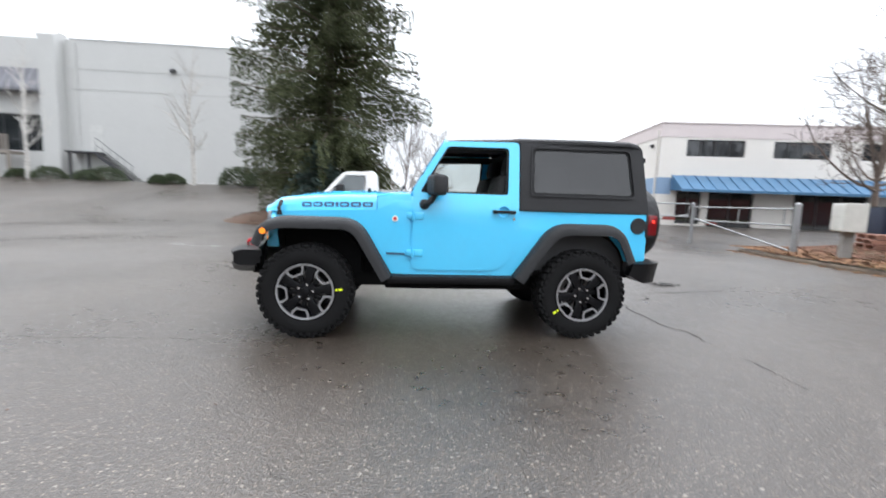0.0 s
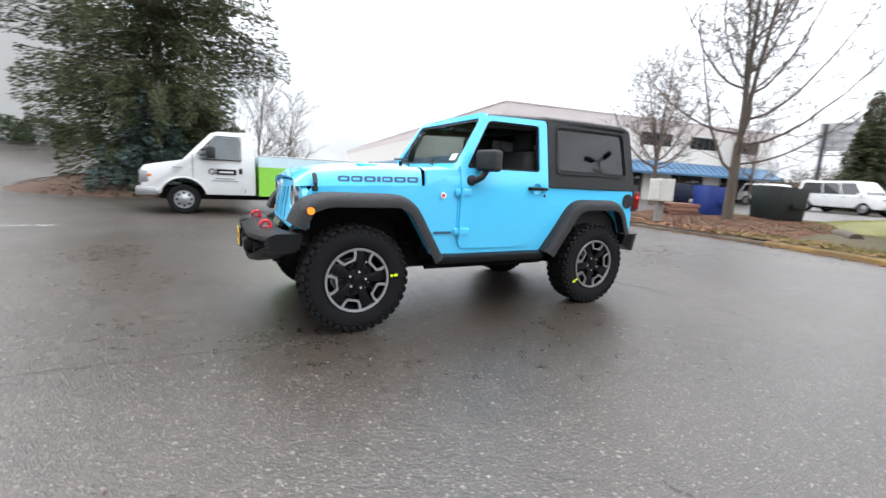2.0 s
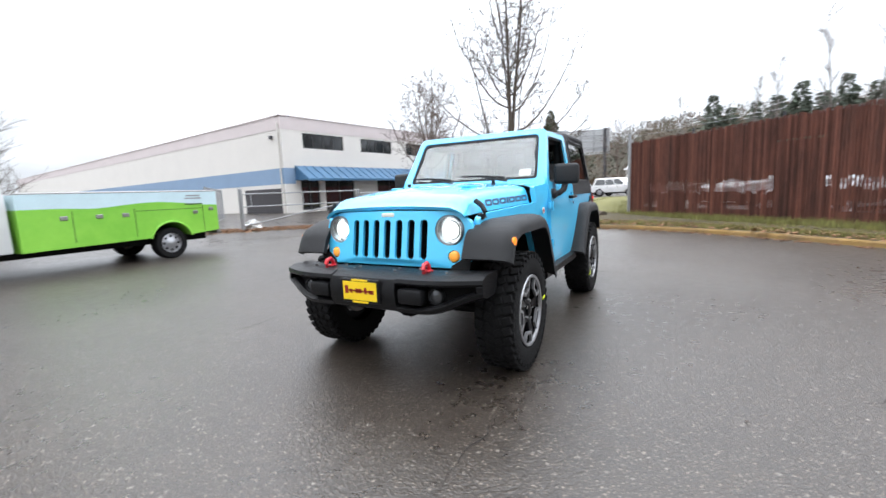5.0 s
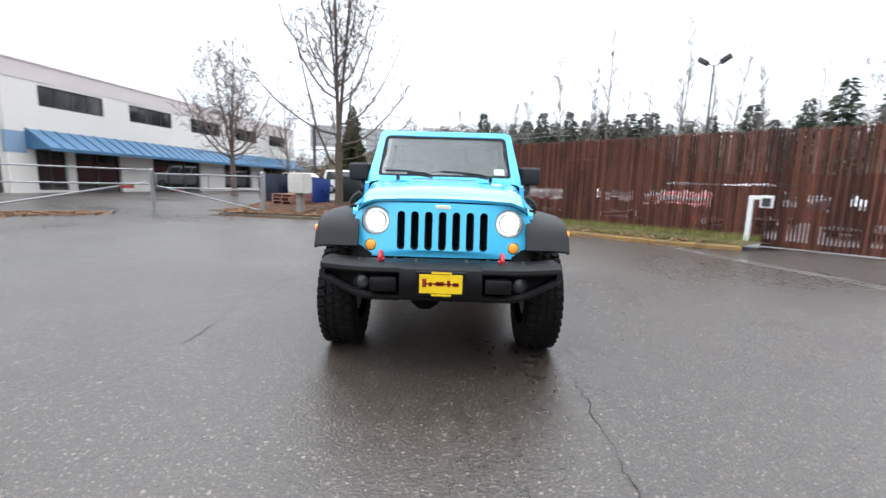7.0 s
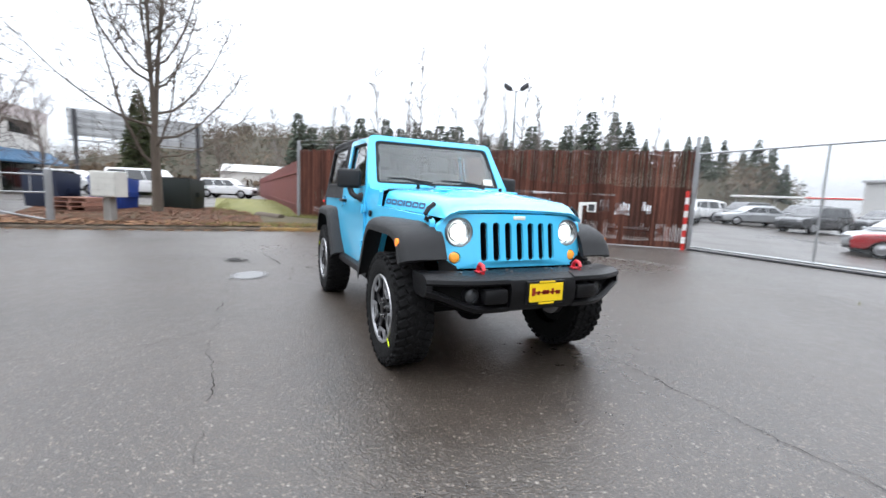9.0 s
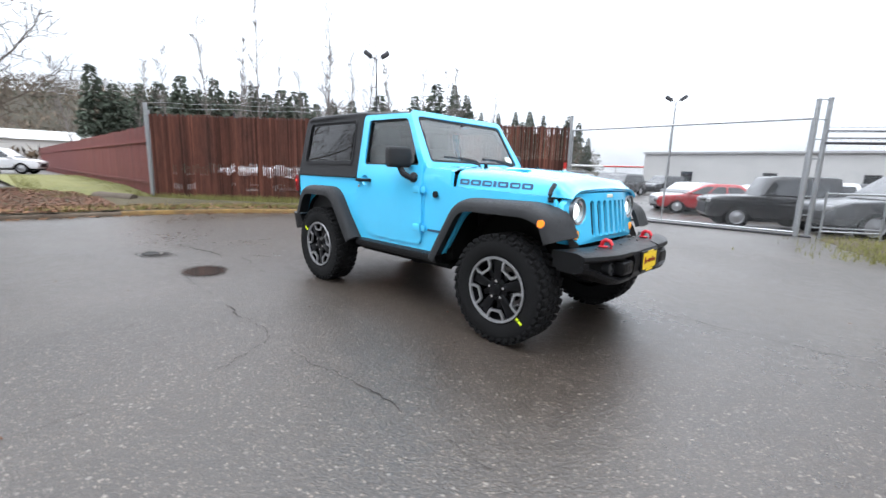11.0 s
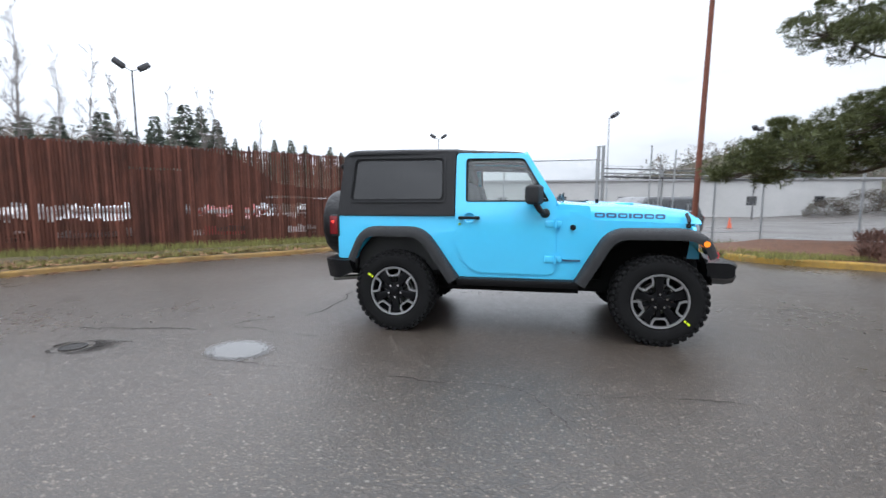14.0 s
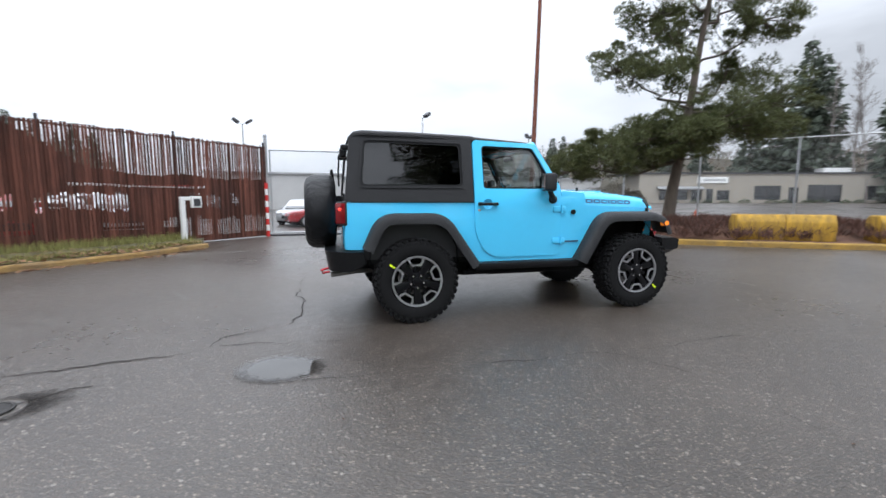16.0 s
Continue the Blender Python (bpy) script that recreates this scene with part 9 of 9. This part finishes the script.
def far_buildings():
    # long low building beyond the lot
    b = thing("storage_building", "long low grey-white building beyond the parking lot", "building", pose(-15.7, 50.5, -.5, 0, 0, 4.5))
    holes = [(4 + 7.5 * k, 5.2 + 7.5 * k, 1.5, 2.6) for k in range(7)]
    w = wall_with_openings("front_wall", b, 56, 0, 4.55, .3, holes, mat("chalky white siding", (.44, .435, .425), .85, var=.12, scale=.5))
    for h in holes:
        window(b, *h, .1, 1)
    bm = bm_new()
    box(bm, -.2, 56.2, -.25, 14, 4.55, 4.75)
    part("roof", bm, mat("grey roof sheet", (.36, .36, .37), .6, scale=1), b)
    bm = bm_new()
    box(bm, 0, .3, .3, 14, 0, 4.55)
    box(bm, 55.7, 56, .3, 14, 0, 4.55)
    part("side_wall", bm, M_wall_grey, b)
    bm = bm_new()
    box(bm, .3, 55.7, 5, 5.2, 0, 4.5)
    part("inner_wall", bm, M_dark_metal, b)
    # beige shop beyond the pine
    s = thing("shop_building", "low beige shop with display windows and a white sign", "building", pose(42.0, 48.4, .50, 0, 0, -18.5))
    holes = [(2.9, 4.9, .45, 1.85), (5.4, 6.9, .45, 1.85), (7.4, 8.9, .45, 1.85), (9.5, 10.5, .05, 2.05), (11.0, 12.8, .45, 1.85), (16.2, 19.9, .5, 2.5), (20.9, 22.3, .05, 2.3), (23.5, 28.2, .15, 2.65), (31.2, 34.6, .5, 2.5)]
    wall_with_openings("front_wall", s, 52, 0, 4.2, .3, holes, mat("beige block wall", (.31, .28, .235), .85, var=.08, scale=.6))
    for h in holes:
        window(s, *h, .1, 1 if h[1] - h[0] < 1.6 else 2)
    bm = bm_new()
    box(bm, -2.2, 52.2, -.2, 7.2, 4.2, 4.4)
    part("roof", bm, M_dark_metal, s)
    bm = bm_new()
    box(bm, .3, 52, 6.8, 7.0, 0, 4.2)
    part("inner_wall", bm, M_dark_metal, s)
    bm = bm_new()
    box(bm, 8.15, 12.4, -.14, -.004, 2.85, 3.75, .03)
    sg = part("sign_board", bm, M_white_paint, s, "white sign board with a line of grey marks")
    for k in range(9):
        bm = bm_new()
        box(bm, 9.0 + .34 * k, 9.22 + .34 * k, -.16, -.14, 3.18, 3.44)
        part("mark", bm, M_galv_dull, sg)
    bm = bm_new()
    prism(bm, [(-.9, 1.95), (-.9, 2.08), (-.004, 2.42), (-.004, 2.30)], "x", 2.5, 8.9)
    part("awning", bm, M_galv_dull, s, "grey metal awning over the small windows")
    bm = bm_new()
    box(bm, 26.4, 30.6, 1.2, 3.0, 4.41, 5.1, .05)
    part("roof_vent", bm, M_white_paint, s, "white equipment box on the roof")
    bm = bm_new()
    box(bm, 0, .3, .3, 6.8, 0, 4.2)
    part("side_wall", bm, bpy.data.materials["beige block wall"], s)
    rnd = random.Random(44)
    for k in range(15):
        x = 4.5 + 2.6 * k + rnd.uniform(-.7, .7)
        shrub("planter_shrub", lot_pose(42.0 + .948 * x - .317 * .9, 48.4 - .317 * x - .948 * .9, 0), rnd.uniform(.5, .9), .32, 120, 200 + k % 3, M_shrub, "low shrub along the beige shop", "shop shrubs", .2)
    cp = thing("carport", "long white canopy with a red edge beyond the parked cars", "canopy", pose(-34.5, 62.0, -.4, 0, 0, 27))
    bm = bm_new()
    box(bm, 0, 15, -2, 2, 3.2, 3.45, .03)
    part("roof", bm, M_white_paint, cp)
    bm = bm_new()
    box(bm, 8, 15.02, -2.03, -1.99, 3.22, 3.40)
    part("fascia", bm, M_red_paint, cp, "red edge strip")
    for x in (.5, 5, 10, 14.5):
        bar("post", cp, (x, 0, 0), (x, 0, 3.2), .06, M_white_paint)
    # the back of a large billboard beyond the west lot
    t = thing("billboard", "grey back of a large billboard on steel poles", "billboard", pose(-54.3, -18.4, 0, 0, 0, 101))
    M_bill = mat("grey galvanised beam", (.40, .405, .41), .6, metal=.2, var=.15, scale=2)
    grey_panel = mat("weathered grey panel", (.58, .585, .59), .7, var=.15, scale=.5)
    for a, b, c in ((0, 6.9, .25), (7.35, 12.4, 0)):
        bm = bm_new()
        box(bm, a, b, -.12, .12, 5.7 + c, 8.55 + c)
        part("panel", bm, grey_panel, t)
    for k in range(8):
        bm = bm_new()
        box(bm, .3 + k * 1.68, .45 + k * 1.68, -.35, -.12, 5.6, 8.7)
        part("stiffener", bm, M_bill, t)
    for z in (5.4, 6.2, 7.0, 7.7, 8.4):
        bm = bm_new()
        box(bm, 0, 12.4, -.45, -.35, z, z + .14)
        part("beam", bm, M_bill, t)
    for x in (.6, 6.2, 11.8):
        bm = bm_new()
        cyl(bm, (x, -.7, -.5), (x, -.7, 8.6), .2, n=12)
        part("pole", bm, M_dark_metal, t)
    # neighbours beyond the trees to the west
    n = thing("shed_building", "low white shed at the far end of the lot", "building", pose(-62, 4, 0, 0, 0, 80))
    bm = bm_new()
    box(bm, -9, 9, 0, 8, 0, 3.4)
    part("wall", bm, M_wall_cream, n)
    bm = bm_new()
    prism(bm, [(-.3, 3.4), (4, 4.6), (8.3, 3.4)], "x", -9.3, 9.3)
    part("roof", bm, M_wall_grey, n)
    conifer("cypress_tree", pose(-40, -9.6, .2), 8.9, 2.1, 170, 61, M_needle, "dark narrow conifer by the parked vans", z0=.4, whorl=.4, leaf=.28, hang=.3)
    bare_tree("street_tree", pose(-34, -14, .2), 8, .8, 62, M_bark_grey, "leafless street tree before the offices", .12, 3, .34)
    bare_tree("street_tree", pose(-46, -4, .2), 9, .8, 63, M_bark_grey, "leafless street tree beyond the vans", .12, 3, .34)


far_buildings()


def traffic_cone(x, y):
    c = thing("traffic_cone", "orange traffic cone standing in the lot", "traffic cone", lot_pose(x, y, 20))
    bm = bm_new()
    box(bm, -.18, .18, -.18, .18, 0, .03, .01)
    part("base", bm, M_black_plastic, c)
    bm = bm_new()
    lathe(bm, [(.14, .03), (.03, .70), (.0005, .71)], Matrix.Identity(4), 18)
    part("cone", bm, mat("orange cone rubber", (.62, .10, .03), .6, var=.1, scale=6), c, smooth=50)


traffic_cone(13.2, 27.3)
traffic_cone(14.0, 10.9)
M_scrub = mat("dark winter scrub", (.075, .062, .045), .95, var=.35, scale=2, rand=.5, island=True, spec=.1)
for i, (x, y, r, h) in enumerate(((35.4, 49.5, 2.4, 1.6), (38.6, 49.0, 2.6, 1.9), (40.6, 47.9, 1.8, 1.2), (32.0, 50.0, 2.0, 1.2))):
    shrub("scrub_bush", lot_pose(x, y, 0), r, h, 2200, 320 + i, M_scrub, "bare brown scrub bush at the end of the beige shop", "scrub by the shop", .16)


def hedge_row():
    """Brown winter hedges and scrub beyond the west lot."""
    rnd = random.Random(55)
    base, tips, wid = [], [], []
    for _ in range(9000):
        a = rnd.uniform(0, 1)
        x, y = -66 + 10 * noise.noise(Vector((a * 9, 0, 0))), -46 + 78 * a
        h = 2.2 + 2.4 * abs(noise.noise(Vector((a * 14, 3, 0))))
        z = rnd.uniform(0, h)
        b = (x + rnd.gauss(0, 1.5), y + rnd.gauss(0, .8), z - .2)
        base.append(b)
        tips.append((b[0] + rnd.gauss(0, .5), b[1] + rnd.gauss(0, .5), b[2] + rnd.uniform(.3, 1.1)))
        wid.append(rnd.uniform(.08, .26))
    ob = spray_mesh("far_hedge", base, tips, wid, mat("winter scrub", (.115, .085, .058), .95, var=.4, scale=.6, rand=.55, island=True, spec=.1), None)
    tagged(ob, "brown winter scrub beyond the west lot", "hedge", kind="stuff")


hedge_row()

# ---- marks on the asphalt ----
def thin_edge(m, rx, ry, r0, r1):
    """A film that thins out to nothing at its ragged edge."""
    nt = m.node_tree
    N, K = nt.nodes.new, nt.links.new
    out = [n for n in nt.nodes if n.type == "OUTPUT_MATERIAL"][0]
    body = out.inputs["Surface"].links[0].from_socket
    co, mp, ln, nz, ad, rg, tr, mx = N("ShaderNodeTexCoord"), N("ShaderNodeMapping"), N("ShaderNodeVectorMath"), N("ShaderNodeTexNoise"), N("ShaderNodeMath"), N("ShaderNodeMapRange"), N("ShaderNodeBsdfTransparent"), N("ShaderNodeMixShader")
    mp.inputs["Scale"].default_value = (1 / rx, 1 / ry, 0)
    ln.operation = "LENGTH"
    nz.inputs["Scale"].default_value, nz.inputs["Detail"].default_value = 22, 5
    ad.operation = "MULTIPLY_ADD"
    ad.inputs[1].default_value = .55
    rg.inputs["From Min"].default_value, rg.inputs["From Max"].default_value = r0 + .28, r1 + .28
    K(co.outputs["Object"], mp.inputs[0])
    K(mp.outputs[0], ln.inputs[0])
    K(co.outputs["Object"], nz.inputs["Vector"])
    K(nz.outputs["Fac"], ad.inputs[0])
    K(ln.outputs["Value"], ad.inputs[2])
    K(ad.outputs[0], rg.inputs["Value"])
    K(rg.outputs[0], mx.inputs[0])
    K(body, mx.inputs[1])
    K(tr.outputs[0], mx.inputs[2])
    K(mx.outputs[0], out.inputs["Surface"])
    return m


def gate_verge():
    ring = [(4.32, 5.35), (3.95, 5.5), (3.62, 5.95), (3.35, 6.7), (3.05, 7.5), (2.8, 8.3), (2.55, 9.55), (3.6, 10.2), (4.7, 10.7), (5.2, 9.6), (5.2, 8.3), (4.8, 7.2), (4.5, 6.2)]
    pts = curve_points(ring + ring[:1], .25)
    vs, fs = [(4.1, 8.0, .09)], []
    for x, y in pts:
        j = .10 * noise.noise(Vector((x * 2.2, y * 2.2, 3)))
        vs += [(x + j, y + j * .5, .003), (x + (4.1 - x) * .25, y + (8.0 - y) * .25, .07 + .02 * noise.noise(Vector((x * 3, y * 3, 1))))]
    n = len(pts)
    for i in range(n):
        j = (i + 1) % n
        a, b, c, d = 1 + 2 * i, 2 + 2 * i, 2 + 2 * j, 1 + 2 * j
        fs += [(a, d, c, b), (0, b, c)]
    tagged(raw("gate_verge", vs, fs, M_grass_soil, smooth=True), "patch of grassy soil at the foot of the gate fence", "grass verge", kind="structure")
    rnd = random.Random(41)
    blades("gate_grass", 2600, lambda r: (rnd.gauss(3.9, .55), rnd.uniform(5.7, 9.6), .05), .03, .13, .016, M_grass, "short winter grass by the gate fence", seed=42)


gate_verge()


def puddle(name, x, y, rx, ry, yaw, seed, label):
    vs, fs = [(0, 0, 0)], []
    n = 90
    for i in range(n):
        a = 6.283 * i / n
        k = 1 + .06 * noise.noise(Vector((math.cos(a) * 14, math.sin(a) * 14, seed))) + .22 * noise.noise(Vector((math.cos(a) * 1.6, math.sin(a) * 1.6, seed))) + .08 * noise.noise(Vector((math.cos(a) * 5, math.sin(a) * 5, seed)))
        vs.append((1.3 * rx * k * math.cos(a), 1.3 * ry * k * math.sin(a), 0))
        fs.append((0, 1 + i, 1 + (i + 1) % n))
    ob = raw(name, vs, fs, thin_edge(M_puddle, rx, ry, .62, .95))
    ob.matrix_basis = Matrix.Translation((x, y, .010)) @ Matrix.Rotation(radians(.8), 4, Vector((.66, .75, 0))) @ Matrix.Rotation(radians(yaw), 4, "Z")
    return tagged(ob, label, "puddle", kind="structure")


puddle("puddle", -2.35, -1.66, .34, .27, -8, 1, "small shallow rain puddle on the asphalt")


def sunken_lid():
    """A small round iron lid in a ring of broken, sunken asphalt."""
    lid = thing("valve_lid", "small round iron valve lid sunk in broken asphalt", "manhole cover", pose(-3.84, -1.88, .003) @ Matrix.Diagonal((.7, .7, .7, 1)))
    bm = bm_new()
    lathe(bm, [(.150, -.01), (.150, .010), (.142, .013), (.128, .013), (.124, .004)], Matrix.Identity(4), 36)
    part("ring", bm, mat("worn iron ring", (.030, .028, .027), .85, metal=.1, var=.3, scale=14), lid, "worn dark iron ring", smooth=40)
    bm = bm_new()
    lathe(bm, [(.124, .002), (.12, .008), (.05, .008), (.045, .011), (.0005, .011)], Matrix.Identity(4), 36)
    part("cover", bm, mat("dark iron lid", (.030, .028, .027), .85, metal=.1, var=.3, scale=14, bump=.6, bscale=90), lid, smooth=40)
    n, vs, fs = 80, [], []
    for i in range(n):
        a = 6.283 * i / n
        k = 1 + .30 * noise.noise(Vector((math.cos(a) * 1.8, math.sin(a) * 1.8, 7))) + .16 * noise.noise(Vector((math.cos(a) * 9, math.sin(a) * 9, 3)))
        vs += [(.155 * math.cos(a), .155 * math.sin(a), .006), (.12 + .30 * k * math.cos(a), .02 + .20 * k * math.sin(a), .002)]
    for i in range(n):
        j = (i + 1) % n
        fs.append((2 * i, 2 * j, 2 * j + 1, 2 * i + 1))
    ob = raw("broken_asphalt", vs, fs, thin_edge(mat("crumbled wet asphalt", (.022, .019, .017), .85, var=.5, scale=30, bump=1.0, bscale=90, spec=.2), .42, .27, .3, .9))
    ob.matrix_basis = pose(-3.84, -1.88, .002, 0, 0, 20)
    tagged(ob, "crumbled dark asphalt round the valve lid", "asphalt patch", kind="structure")


sunken_lid()
ribbon("crack_edge", [(-3.79, -1.82), (-3.71, -1.78), (-3.64, -1.73), (-3.57, -1.66), (-3.46, -1.64)], .014, M_crack, "wide ragged crack beside the valve lid", seed=31)
ribbon("crack", [(-4.4, -1.42), (-3.77, -1.28), (-3.58, -1.23), (-3.3, -1.22), (-3.05, -1.15), (-2.92, -1.1), (-2.90, -.84), (-2.74, -.76), (-2.43, -.67)], 0.005, M_crack, "ragged open crack across the asphalt", seed=1, broken=0.02)
ribbon("crack_1", [(-2.37, -.58), (-2.35, -.5), (-2.3, -.09), (-2.26, .29), (-2.4, .74), (-2.39, 1.23), (-2.37, 1.95)], 0.0045, M_crack, "ragged open crack across the asphalt", seed=8, broken=0.12)
ribbon("crack_2", [(-2.87, -1.06), (-2.61, -1.07), (-2.38, -1.12), (-1.9, -1.16)], 0.003, M_crack, "short side branch of a crack", seed=2, broken=0.15)
ribbon("crack_3", [(1.2, 1.06), (1.5, .95), (2.05, .88), (2.5, .84), (2.95, .85), (3.3, .84), (3.9, .72), (4.9, .6)], 0.0025, M_crack, "crack running past the front wheel", seed=3, broken=0.52)
ribbon("crack_4", [(-2.2, -1.9), (-1.29, -1.93), (-.4, -1.95), (.3, -1.96), (.9, -1.92), (1.4, -1.90), (1.7, -1.92), (2.3, -1.98)], 0.003, M_crack, "long crack beside the car", seed=4, broken=0.45)
ribbon("crack_5", [(.44, -3.5), (.42, -3.2), (.37, -2.86), (.34, -2.5), (.2, -2.15), (.02, -1.97)], 0.0025, M_crack, "hooked side branch of a crack", seed=5, broken=0.6)
ribbon("crack_6", [(1.0, 2.62), (.9, 2.73), (.62, 2.8), (.53, 3.05), (.52, 3.24), (.48, 3.5)], 0.0028, M_crack, "short bent crack in the asphalt", seed=6, broken=0.5)
ribbon("gutter_edge", [(-5.2, 5.1), (-3.35, 5.45), (-2.0, 5.85), (-.6, 6.1), (.8, 5.95), (1.9, 5.65), (3.0, 5.4), (4.1, 5.15)], .03, M_concrete, "pale concrete gutter strip at the gate apron", seed=9, category="gutter")
ribbon("gutter_edge_2", [(-5.15, 5.27), (-3.35, 5.62), (-2.0, 6.02), (-.6, 6.27), (.8, 6.12), (1.9, 5.82), (3.0, 5.57), (4.1, 5.3)], .03, M_concrete, "pale second line of the gutter strip", seed=10, category="gutter")
for i, (x, y, w) in enumerate(((5.85, -6.2, .30), (5.3, -5.95, .34), (4.85, -5.97, .25))):
    ribbon("paint_mark_%d" % (i + 1), [(x, y), (x - w * .5, y + .06), (x - w, y - .03)], .035, M_white_paint, "faded white paint mark on the asphalt", seed=20 + i, category="paint mark")
slat_fence()
board_fence()
